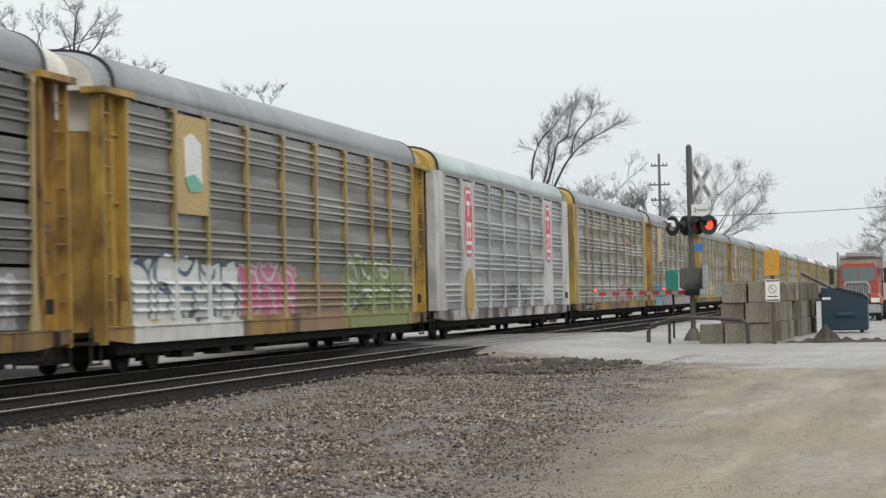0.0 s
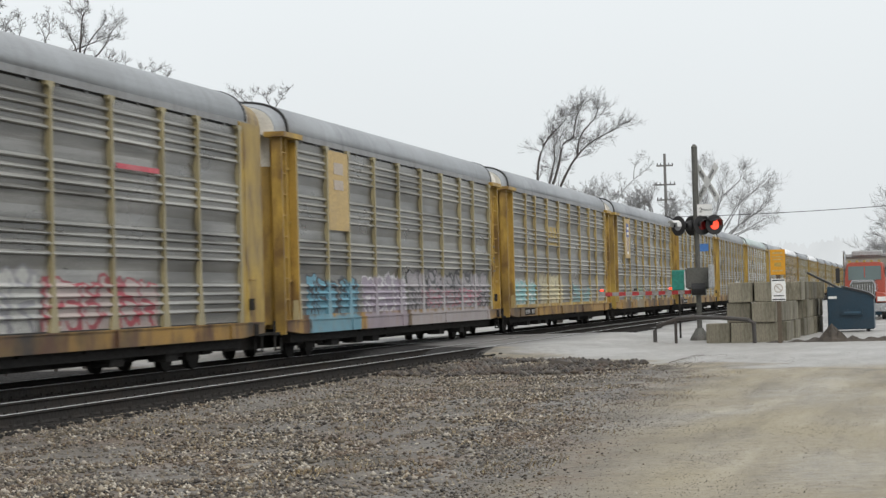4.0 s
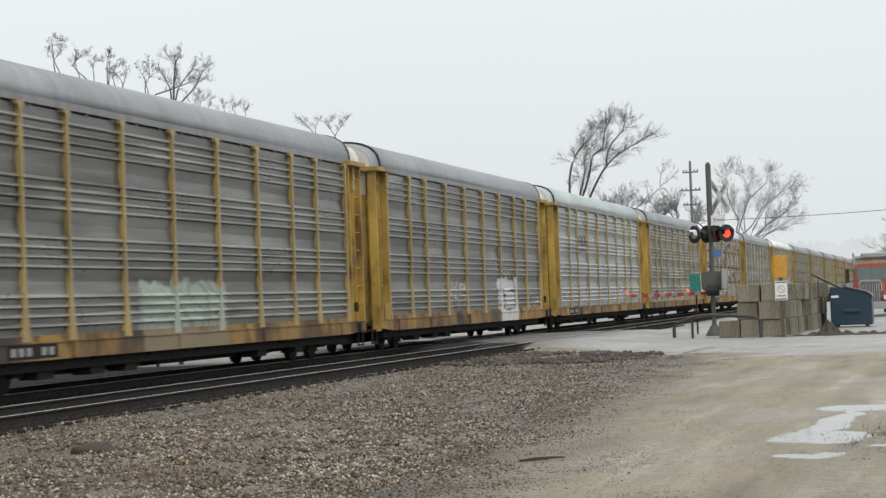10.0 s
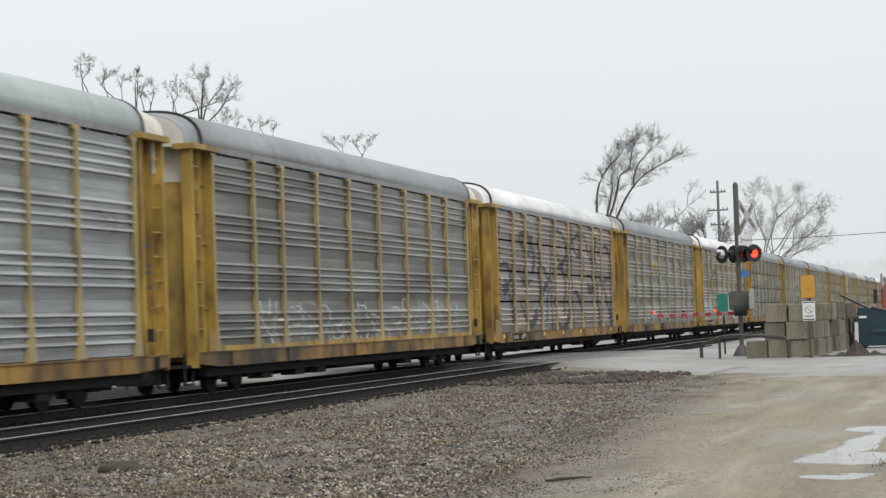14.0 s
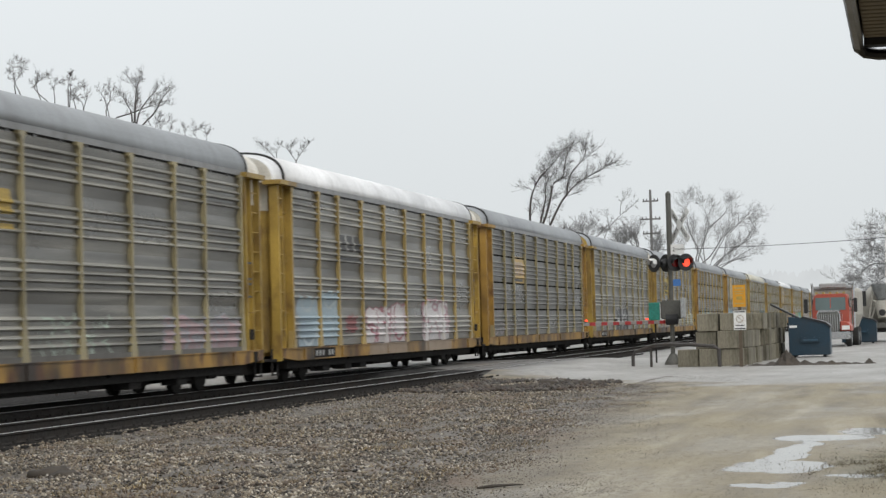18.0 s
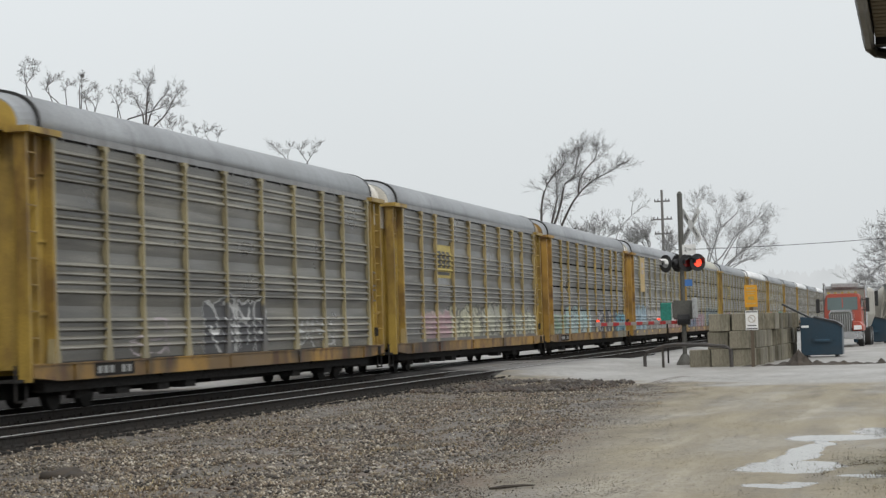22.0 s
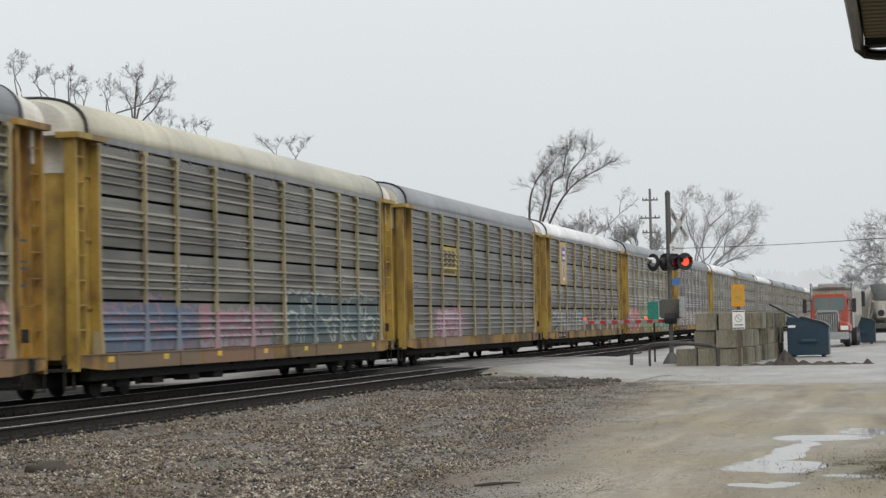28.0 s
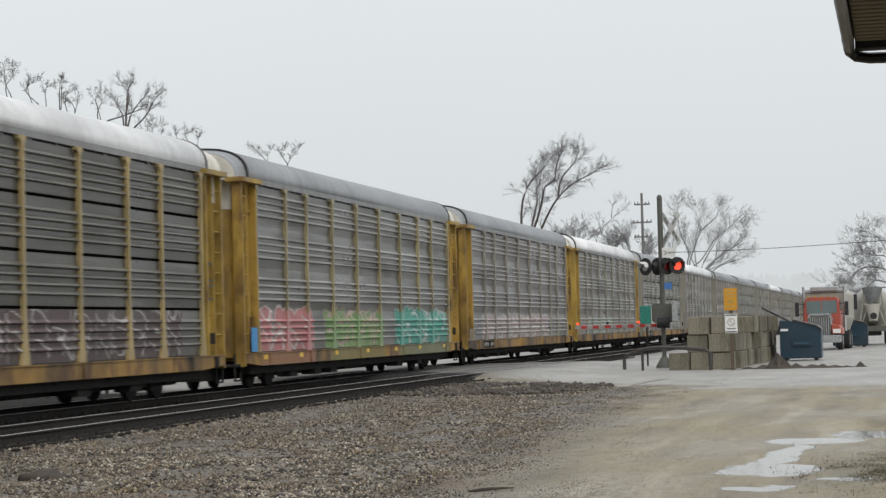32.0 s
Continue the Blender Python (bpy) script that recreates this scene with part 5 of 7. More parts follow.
PAINTED_PARTS = {"far_side", "end_wall_a", "end_wall_b", "corner_a", "corner_b", "ledge_a", "ledge_b", "door_a", "door_b"}


def build_car(k):
    c = SPECS[k]
    roof_word = {"grey": "grey", "white": "white", "mint": "pale mint", "cream": "cream"}[c["roof"]]
    body = "silver" if c["style"] == "silver" else "weathered yellow"
    car = thing("autorack_car", "%s autorack car, %s roof, %s" % (body, roof_word, c["note"] or "dull grime"), "freight car", group="cars of the train")
    end = SILVER if c["style"] == "silver" else POST_HAZED if k >= 24 else ENDS[c["end"]]
    skin = painted("panel_sheet", tuple(v * g for v, g in zip(c["tint"], (0.80, 0.785, 0.74) if 13 <= k <= 20 else (0.98, 0.98, 0.98))), 0.34, 0.22, (), seed=k * 1.37 + 2, perforated=True, dirt=(0.066, 0.061, 0.05), dirty=0.35 if k in (1, 8) else 1.4 if 13 <= k <= 20 else 1.15, smear=(0.16, 2.6))
    fat = [q for q in c["blocks"] if q[6] == "b" and q[2] < 0.72]
    sill = painted("sill_paint", (0.5, 0.5, 0.48) if c["style"] == "silver" else (0.33, 0.19, 0.042), 0.6, 0.0, [(a, b, 0.4, 1.1, tuple(g * v + (1 - g) * w for v, w in zip(f, (0.2, 0.12, 0.04))), o, kk) for g in ((0.85 if k in (0, 3, 7) else 0.22),) for a, b, z0, z1, f, o, kk in fat],
                   dirt=(0.032, 0.023, 0.017), dirty=1.45, rust=0.95, seed=k * 0.77, smear=(0.5, 0.45))
    post = SILVER if c["style"] == "silver" else POST_HAZED if k >= 22 else FADED if c["posts"] == "faded" else POST_YELLOW
    if fat and not c["style"]:
        post = painted("sprayed_post_paint", (0.325, 0.278, 0.155) if c["posts"] == "faded" else (0.39, 0.285, 0.105), 0.42, 0.05, [(a, b, 0.3, z1 - 0.1, tuple(0.8 * v + 0.05 for v in f), o, kk) for a, b, z0, z1, f, o, kk in fat], dirty=0.4, seed=k * 0.5)
    for key, name in PART_NAMES:
        if c["style"] and key.startswith("ledge") or key == "lower_rail" and k not in LOW_RAILS:
            continue
        ob = shared(name, S[key], car)
        if key in ("end_wall_a", "corner_a") and c["style"] == "flush":
            own_material(ob, PALE)
        elif key in PAINTED_PARTS and not (key.startswith("door") and c["style"] == "flush"):
            own_material(ob, end)
        elif key == "roof" or key == "cap_a" and not c["style"]:
            own_material(ob, ROOFS[c["roof"]])
        elif key == "sill":
            own_material(ob, sill)
        elif key == "lower_rail":
            own_material(ob, sill if fat else LOW_RAILS[k])
        elif key.startswith("door") and c["style"] == "flush":
            own_material(ob, PALE)

        elif key in ("front_skirt", "cap_front") and k in YELLOW_TOPS or key in ("cap_b", "door_skirt") and (c["style"] or k + 1 in YELLOW_TOPS) or key == "cap_a" and c["style"]:
            own_material(ob, ENDS[3] if c["style"] else end)
    if c["split"]:
        for i in range(3):
            shared("panel_joint", S["joint_%d" % i], car)
    for i, me in enumerate(PANELS[c["split"]]):
        own_material(shared("panel", me, car), skin)
    for me in POST_MESHES:
        own_material(shared("post", me, car), post)
    for key in ("a", "b"):
        if c["style"]:
            y0, y1 = (0.45, 1.72) if key == "a" else (25.9, 27.45)
            bm = bmesh.new()
            box(bm, 1.3, 1.575, y0, y1, 0.95, 5.42)
            part("flush_end_panel", bm, end, car)
            continue
        own_material(shared("ladder_rail", S["stile_" + key], car), end)
        for i in range(9):
            own_material(shared("rung", S["rung_" + key], car, at=pose(0, 0, 0.95 + 0.5 * i)), end)
    for yc in (4.15, 23.7):
        fr = shared("bogie_frame", S["bogie"], car, at=pose(0, yc, 0))
        for d in (-0.86, 0.86):
            shared("wheelset", S["wheelset"], fr, at=pose(0, d, 0.42))
    if c["tags"]:
        for y in (2.2, 5.6, 9.4, 13.2, 17.0, 20.6, 24.6):
            shared("reflector", S["reflector"], car, at=pose(0, y, 0.83))
    shared("latch_box", S["latch"], car, at=pose(0, 26.35, 1.35))
    shared("latch_box", S["latch"], car, at=pose(0, 26.62, 0.78))
    shared("grab_iron", S["grab"], car, at=pose(0, 26.5, 1.9))
    for i, z in enumerate((3.15, 2.75, 2.62, 2.3)):
        shared("stencil_bar", S["stencil"], car, at=pose(0, 26.42, z))
    if k % 2 == 0 and not any(q[0] < 6 for q in fat):
        pl = shared("number_plate", S["number"], car, at=pose(0, 4.7, 0.78))
        for i in range(6):
            if i != 3:
                shared("lettering_bar", S["digit"], pl, at=pose(0, -0.85 + 0.33 * i, 0))
    if c["plate"]:
        add_plate(car, c, c["plate"])
    add_graffiti(car, c, k)
    CARS.append((k, car))


for k in sorted(SPECS):
    build_car(k)
# ---- crossing and yard things ----
M_SIGN_YELLOW = surface("yellow_sign_face", (0.60, 0.28, 0.01), 0.5, stained=0.08, vary=0.08, bump=0)
M_SIGN_WHITE = surface("white_sign_face", (0.74, 0.74, 0.72), 0.45, stained=0.15, vary=0.08, bump=0)
M_SIGN_BLUE = surface("blue_sign_face", (0.05, 0.16, 0.42), 0.5, stained=0.1, vary=0.1, bump=0)
M_SIGN_GREEN = surface("green_cabinet_paint", (0.03, 0.26, 0.20), 0.5, stained=0.2)
M_RED = surface("red_arm_paint", (0.30, 0.025, 0.025), 0.5, stained=0.1)
M_LAMP = glowing("lit_red_lens", (1.0, 0.075, 0.035), 1.25)
M_MAST = surface("dull_mast_steel", (0.10, 0.10, 0.09), 0.6, 0.2, stained=0.4)
M_LAMP_DIM = surface("dark_red_lens", (0.16, 0.01, 0.01), 0.15, stained=0.05, bump=0)
M_LENS_PALE = surface("clouded_lens", (0.42, 0.43, 0.44), 0.2, stained=0.2, bump=0)
M_ARM = surface("dirty_white_arm_paint", (0.22, 0.215, 0.205), 0.6, stain=(0.2, 0.17, 0.14), stained=0.5)
M_PIPE = surface("wet_steel_pipe", (0.075, 0.07, 0.066), 0.4, 0.3, stain=(0.09, 0.05, 0.03), stained=0.4)
M_POST_BROWN = surface("brown_post_wood", (0.10, 0.078, 0.055), 0.85, stretch=(8, 8, 0.6), stained=0.4)
M_CHROME = surface("dull_chrome", (0.55, 0.56, 0.57), 0.25, 0.9, stained=0.15)
M_GLASS_DARK = surface("dark_windscreen", (0.14, 0.18, 0.18), 0.06, 0.0, vary=0.05, stained=0.1, bump=0)
M_TYRE = surface("tyre_rubber", (0.02, 0.02, 0.02), 0.85, stain=(0.1, 0.09, 0.07), stained=0.3)
M_TANK = surface("grey_body_steel", (0.37, 0.355, 0.31), 0.55, 0.1, stain=(0.2, 0.17, 0.13), stained=0.5)
M_MUD = surface("wet_mud_heap", (0.055, 0.046, 0.037), 0.85, grain=7, bump=0.6, stained=0.4)
M_BLUE_WORN = surface("worn_blue_paint", (0.03, 0.075, 0.115), 0.5, stained=0.4)
M_LID = surface("black_lid_plastic", (0.02, 0.021, 0.023), 0.45, stained=0.1)


def text_on(word, size, material, parent, at, name="lettering"):
    c = bpy.data.curves.new(name, "FONT")
    c.body = word
    c.size = size
    c.extrude = 0.004
    c.align_x = "CENTER"
    c.align_y = "CENTER"
    dg = new("draft", c)
    me = bpy.data.meshes.new_from_object(dg)
    bpy.data.objects.remove(dg)
    me.materials.clear()
    me.materials.append(material)
    ob = new(name, me)
    ob.parent = parent
    ob.matrix_basis = at
    return ob


def build_signal():
    """Flashing-light crossing signal with a lowered gate arm. Local -y faces the camera."""
    sig = thing("crossing_signal", "grey crossing signal with a lit red lamp and lowered arm", "crossing signal", pose(-8.63, 80.3, -0.27))
    bm = bmesh.new()
    tube(bm, [(0, 0, 0.35), (0, 0, 3.6), (0, 0, 3.66), (0, 0, 6.40)], [0.085, 0.085, 0.105, 0.10], 12)
    tube(bm, [(0, 0, 6.40), (0, 0, 6.50)], [0.115, 0.04], 12)
    part("mast", bm, M_MAST, sig)
    bm = bmesh.new()
    tube(bm, [(0, 0, 0), (0, 0, 0.12), (0, 0, 0.42)], [0.34, 0.30, 0.12], 10)
    part("base", bm, M_MAST, sig)
    # crossbuck, turned to the road
    for turn in (45, -45):
        at = pose(0.42, -0.22, 5.20, 0, 0, -50) @ pose(0, 0, 0, 0, turn, 0)
        bm = bmesh.new()
        box(bm, -0.80, 0.80, -0.01 + 0.012 * (turn > 0), 0.004 + 0.012 * (turn > 0), -0.13, 0.13)
        blade = part("crossbuck_blade", bm, M_SIGN_WHITE, sig)
        blade.matrix_basis = at
        for word, sx in ((("RAIL", -0.4), ("ROAD", 0.4)) if turn > 0 else (("CROS", -0.38), ("SING", 0.38))):
            text_on(word, 0.175, M_INK, blade, pose(sx, -0.018 if turn < 0 else -0.006, 0, 90, 0, 0))
    bm = bmesh.new()
    box(bm, 0.05, 0.55, -0.16, -0.14, 4.12, 4.5)
    plate = part("track_count_plate", bm, M_SIGN_WHITE, sig)
    text_on("2", 0.22, M_INK, plate, pose(0.17, -0.165, 4.31, 90, 0, 0))
    text_on("TRACKS", 0.1, M_INK, plate, pose(0.40, -0.165, 4.31, 90, 0, 0))
    # lamps: two heads each way on one cross arm
    bm = bmesh.new()
    tube(bm, [(-0.75, 0.05, 3.82), (0.75, -0.05, 3.82)], 0.045, 8)
    part("lamp_arm", bm, M_BLACK, sig)
    for x, yy, turn, lit in ((-0.60, 0.0, -42, False), (-0.16, 0.12, 140, False), (0.20, -0.12, 34, False), (0.60, -0.14, 36, True)):
        at = pose(x, yy, 3.82, 0, 0, turn)
        bm = bmesh.new()
        tube(bm, [(0, 0.02, 0), (0, -0.02, 0)], 0.33, 22)
        disc = part("backing_disc", bm, M_BLACK, sig)
        disc.matrix_basis = at
        bm = bmesh.new()
        tube(bm, [(0, 0.02, 0), (0, 0.16, 0), (0, 0.24, 0)], [0.18, 0.16, 0.08], 14)
        part("lamp_housing", bm, M_BLACK, disc)
        bm = bmesh.new()
        tube(bm, [(0, -0.022, 0), (0, -0.05, 0), (0, -0.062, 0)], [0.165, 0.15, 0.07], 18)
        part("lens", bm, M_LAMP if lit else M_LENS_PALE if x < -0.5 else M_LAMP_DIM, disc, "lit red lens" if lit else "pale clouded lens" if x < -0.5 else "dark red lens")
        bm = bmesh.new()
        for i in range(14):
            a0, a1 = math.radians(-10 + 200 * i / 14), math.radians(-10 + 200 * (i + 1) / 14)
            q = [bm.verts.new((0.185 * math.cos(a), d, 0.185 * math.sin(a))) for a, d in ((a0, -0.02), (a1, -0.02), (a1, -0.34 if 2 < i < 11 else -0.2), (a0, -0.34 if 2 < i < 11 else -0.2))]
            bm.faces.new(q)
        bmesh.ops.remove_doubles(bm, verts=bm.verts[:], dist=0.001)
        bmesh.ops.solidify(bm, geom=bm.faces[:], thickness=0.008)
        part("hood", bm, M_SIGN_WHITE if x < -0.5 else M_BLACK, disc)
    bm = bmesh.new()
    box(bm, 0.1, 0.38, -0.12, -0.1, 2.95, 3.2)
    part("notice_plate", bm, M_SIGN_BLUE, sig, "small blue notice plate")
    # gate mechanism
    bm = bmesh.new()
    box(bm, -0.40, 0.40, -0.22, 0.28, 1.72, 2.42)
    bevelled(bm, 0.05, 2)
    part("gate_mechanism", bm, M_MAST, sig, "grey gate mechanism box")
    bm = bmesh.new()
    tube(bm, [(-0.2, -0.1, 1.72), (0.25, -0.1, 1.72)], 0.22, 14)
    part("gate_pivot", bm, M_BLACK, sig)
    bm = bmesh.new()
    box(bm, 0.42, 0.56, -0.9, -0.2, 1.75, 2.5)
    bevelled(bm, 0.02)
    part("counterweight", bm, M_GALV, sig)
    # lowered arm, striped, reaching over the road towards the tracks
    d = Vector((-2.78, -2.6, -0.02))
    L = d.length
    d.normalize()
    heading = math.degrees(math.atan2(d.y, d.x))
    at = pose(-0.15, -0.1, 1.62, 0, 0, heading)
    bm = bmesh.new()
    box(bm, 0, L, -0.012, 0.012, -0.06, 0.06)
    arm = part("gate_arm", bm, M_ARM, sig, "red and white striped gate arm")
    arm.matrix_basis = at
    for i in range(7):
        bm = bmesh.new()
        x0 = 0.12 + i * L / 7.2
        box(bm, x0, x0 + L / 14.4, -0.017, 0.017, -0.063, 0.063)
        part("stripe", bm, M_RED, arm)
    for x0, lit in ((L - 0.12, True), (L * 0.62, False), (0.95, True)):
        bm = bmesh.new()
        tube(bm, [(x0, -0.05, 0.13), (x0, 0.05, 0.13)], 0.038, 10)
        part("arm_lamp", bm, M_LAMP if lit else M_BLACK, arm)
    return sig


build_signal()

# relay cabinet behind the signal
cab = thing("signal_cabinet", "green painted signal cabinet beside the crossing", "cabinet", pose(-9.45, 82.0, -0.20))
bm = bmesh.new()
box(bm, -0.21, 0.21, -0.3, 0.3, 1.62, 2.3)
bevelled(bm, 0.03)
part("cabinet_box", bm, M_SIGN_GREEN, cab)
bm = bmesh.new()
box(bm, -0.03, 0.03, -0.03, 0.03, 0, 1.56)
part("cabinet_post", bm, M_RAIL, cab)
bm = bmesh.new()
box(bm, 0.215, 0.30, -0.28, 0.28, 1.62, 2.25)
part("cabinet_door", bm, M_SIGN_WHITE, cab, "pale side door")

# bent pipe barrier in front of the signal
bar = thing("pipe_barrier", "bent rusty steel pipe barrier on three short posts", "barrier", pose(0, 0, 0))
bm = bmesh.new()
tube(bm, [(-9.72, 77.0, -0.3), (-9.72, 77.0, 0.16), (-9.62, 76.9, 0.30), (-8.9, 76.4, 0.52), (-8.4, 76.0, 0.56), (-7.5, 75.3, 0.54), (-6.6, 74.7, 0.46), (-6.44, 74.6, 0.36), (-6.42, 74.6, -0.3)], 0.065, 8)
part("pipe", bm, M_PIPE, bar)
bm = bmesh.new()
tube(bm, [(-9.0, 76.45, -0.3), (-9.0, 76.45, 0.46)], 0.05, 6)
part("post", bm, M_PIPE, bar)

# sign on a post
sp = thing("sign_post", "brown post with a yellow notice and a white notice", "sign", pose(-5.6, 73.6, -0.41))
bm = bmesh.new()
box(bm, -0.06, 0.06, 0, 0.1, 0.1, 2.9)
bevelled(bm, 0.008)
part("post", bm, M_POST_BROWN, sp)
bm = bmesh.new()
box(bm, -0.22, 0.22, -0.02, -0.003, 2.2, 2.95)
bevelled(bm, 0.006)
ys = part("yellow_notice", bm, M_SIGN_YELLOW, sp, "yellow notice board")
for i, (z0, h, w) in enumerate(((2.82, 0.05, 0.15), (2.72, 0.03, 0.17), (2.64, 0.03, 0.14), (2.44, 0.12, 0.10), (2.30, 0.04, 0.16))):
    bm = bmesh.new()
    box(bm, -w, w, -0.027, -0.021, z0, z0 + h)
    part("lettering_bar", bm, M_PLATE if i != 3 else M_OCHRE, ys)
bm = bmesh.new()
box(bm, -0.21, 0.21, -0.02, -0.003, 1.42, 2.08)
bevelled(bm, 0.006)
ws = part("white_notice", bm, M_SIGN_WHITE, sp, "white notice board")
for z0, h, w in ((2.02, 0.035, 0.19), (1.45, 0.035, 0.19), (1.56, 0.03, 0.15)):
    bm = bmesh.new()
    box(bm, -w, w, -0.027, -0.021, z0, z0 + h)
    part("lettering_bar", bm, M_INK, ws)
bm = bmesh.new()
for i in range(16):
    a0, a1 = 2 * math.pi * i / 16, 2 * math.pi * (i + 1) / 16
    tube(bm, [(0.12 * math.cos(a0), -0.024, 1.80 + 0.12 * math.sin(a0)), (0.12 * math.cos(a1), -0.024, 1.80 + 0.12 * math.sin(a1))], 0.014, 5)
tube(bm, [(-0.08, -0.024, 1.88), (0.08, -0.024, 1.72)], 0.014, 5)
part("pictogram", bm, M_LOGO_OLD, ws)


# ---- concrete block bay ----
def build_block_wall():
    w = thing("block_wall", "stacked weathered concrete blocks forming a storage bay", "wall", pose(0, 0, 0))
    rnd = random.Random(8)

    def block_mesh(lx, ly, lz):
        bm = bmesh.new()
        box(bm, -lx / 2, lx / 2, -ly / 2, ly / 2, 0, lz)
        bevelled(bm, 0.022, 1)
        return mesh_of("concrete_block", bm, M_CONCRETE)

    long_m, short_m = block_mesh(0.74, 1.48, 0.62), block_mesh(0.74, 0.74, 0.62)
    low_m = block_mesh(0.72, 0.74, 0.42)
    # long right-hand wall, receding from the corner
    for row in range(3):
        y = 76.7 + (0.37 if row % 2 else 0.0)
        while y < 90.5:
            x = -6.05 + (y - 76.0) * 0.042
            shared("concrete_block", short_m if rnd.random() < 0.55 else long_m, w, at=pose(x + rnd.uniform(-.14, .12), y + 0.74, -0.27 + 0.625 * row, 0, 0, rnd.uniform(-9.0, 5.0)))
            y += 1.52 if rnd.random() < 0.4 else 0.86
    # front face, two blocks wide
    for row, x0 in enumerate((-6.10, -6.22, -6.14)):
        for i in range((3, 2, 2)[row]):
            shared("concrete_block", short_m, w, at=pose(x0 - 0.77 * i, 76.3 + rnd.uniform(-.05, .05), -0.27 + 0.625 * row, 0, 0, rnd.uniform(-3, 3)))
    shared("concrete_block", low_m, w, at=pose(-7.78, 79.5, -0.27, 0, 0, 8))


build_block_wall()


# ---- dumpsters ----
def build_dumpster(at, label, wide=1.65, deep=1.9, open_lid=True):
    """Steel bin seen from its side: high at local -x, sloping down to +x."""
    d = thing("dumpster", label, "dumpster", at, group="dumpsters in the yard")
    bm = bmesh.new()
    prof = [(0, 0.1), (wide, 0.1), (wide, 1.22), (wide * 0.9, 1.36), (wide * 0.35, 1.60), (0, 1.66)]
    extrude_profile(bm, prof, 0, deep)
    bevelled(bm, 0.025)
    part("body", bm, M_BLUE, d)
    bm = bmesh.new()
    rim = [(wide + 0.03, 1.18), (wide + 0.03, 1.27), (wide * 0.9, 1.43), (wide * 0.35, 1.67), (wide * 0.3, 1.62), (wide * 0.88, 1.36)]
    extrude_profile(bm, rim, -0.04, deep + 0.04)
    part("closed_lid", bm, M_LID, d, "closed black lid")
    bm = bmesh.new()
    box(bm, wide * 0.3, wide * 0.75, -0.1, 0.0, 0.62, 0.82)
    part("fork_pocket", bm, M_BLUE, d)
    bm = bmesh.new()
    box(bm, wide * 0.35, wide * 0.7, -0.115, -0.1, 0.68, 0.75)
    part("lettering_bar", bm, M_BLUE_WORN, d)
    bm = bmesh.new()
    box(bm, 0.04, 0.34, -0.012, 0.0, 1.22, 1.31)
    part("label_plate", bm, M_SIGN_WHITE, d)
    for x in (0.15, wide - 0.3):
        bm = bmesh.new()
        box(bm, x, x + 0.12, 0.1, deep - 0.1, 0.0, 0.11)
        part("skid", bm, M_BLACK, d)
    if open_lid:
        bm = bmesh.new()
        box(bm, -1.5, 0.06, 0.0, deep * 0.5, -0.045, 0.03)
        bevelled(bm, 0.02)
        lid = part("open_lid", bm, M_LID, d, "black lid thrown open")
        lid.matrix_basis = pose(0.62, 0.05, 1.50, 0, 28, 0)
    return d


build_dumpster(pose(-4.76, 88.0, -0.26), "dark blue steel dumpster with its black lid open")
build_dumpster(pose(-3.8, 126.0, -0.26), "dark blue steel dumpster beside a parked truck", 2.0, 1.9, False)

# mud heap along the kerb of the yard
heap = thing("mud_heap", "low heap of wet mud and rubble along the yard", "mud heap", pose(-4.1, 74.2, -0.27))


def lump(bm, x, y, rx, ry, rz, seed):
    made = bmesh.ops.create_icosphere(bm, subdivisions=2, radius=1.0)["verts"]
    for v in made:
        k = 1 + 0.45 * noise.noise(v.co * 1.9 + Vector((seed, 0, 0)))
        v.co = Vector((x + v.co.x * rx * k, y + v.co.y * ry * k, max(v.co.z, -0.1) * rz * k))


def mound(bm, x, y, r, h, seed):
    """A ragged cone of tipped mud."""
    rings = [[bm.verts.new((x, y, h))]]
    for i in range(1, 8):
        f = i / 7
        ring = []
        for j in range(20):
            a = 2 * math.pi * j / 20
            k = 1 + 0.35 * noise.noise((math.cos(a) * 1.6 + seed, math.sin(a) * 1.6, f))
            up = h * max((1 - f) ** 1.25 + (0.22 * noise.noise((math.cos(a) * 3 + seed, math.sin(a) * 3, f * 4)) if f < 0.95 else -0.05), -0.03)
            ring.append(bm.verts.new((x + r * f * k * math.cos(a), y + r * f * k * math.sin(a), up)))
        rings.append(ring)
    for j in range(20):
        bm.faces.new((rings[0][0], rings[1][j], rings[1][(j + 1) % 20]))
        for p, q in zip(rings[1:], rings[2:]):
            bm.faces.new((p[j], q[j], q[(j + 1) % 20], p[(j + 1) % 20]))


for x, y, r, h in ((0, 0, .52, .58), (0.22, -0.1, .35, .36), (-0.5, 0.2, .6, .17), (0.6, 0.1, .5, .2), (1.15, 0.0, .7, .15), (1.9, 0.2, .6, .11), (2.75, 0.3, .26, .2), (-1.05, .4, .55, .11), (-1.7, .5, .5, .09), (1.5, -.1, .4, .16), (2.3, .3, .5, .08)):
    bm = bmesh.new()
    mound(bm, x, y, r, h, x * 3 + 1)
    part("mud_lump", bm, M_MUD, heap)
for k, (x, y, s) in enumerate(((-10.18, 24.4, .17), (-9.9, 24.2, .12), (-4.15, 21.4, .0), (-9.6, 57.5, .22), (-8.6, 57.0, .2))):
    if s:
        clod = thing("clod", "dark clod of earth lying on the gravel", "clod", pose(x, y, -0.26))
        bm = bmesh.new()
        lump(bm, 0, 0, s * 1.7, s * 1.3, s * 0.7, k * 5)
        part("earth", bm, M_MUD, clod, smooth=True)
stick = thing("stick", "dark broken stick lying on the wet mud", "stick", pose(-4.12, 21.4, -0.235))
bm = bmesh.new()
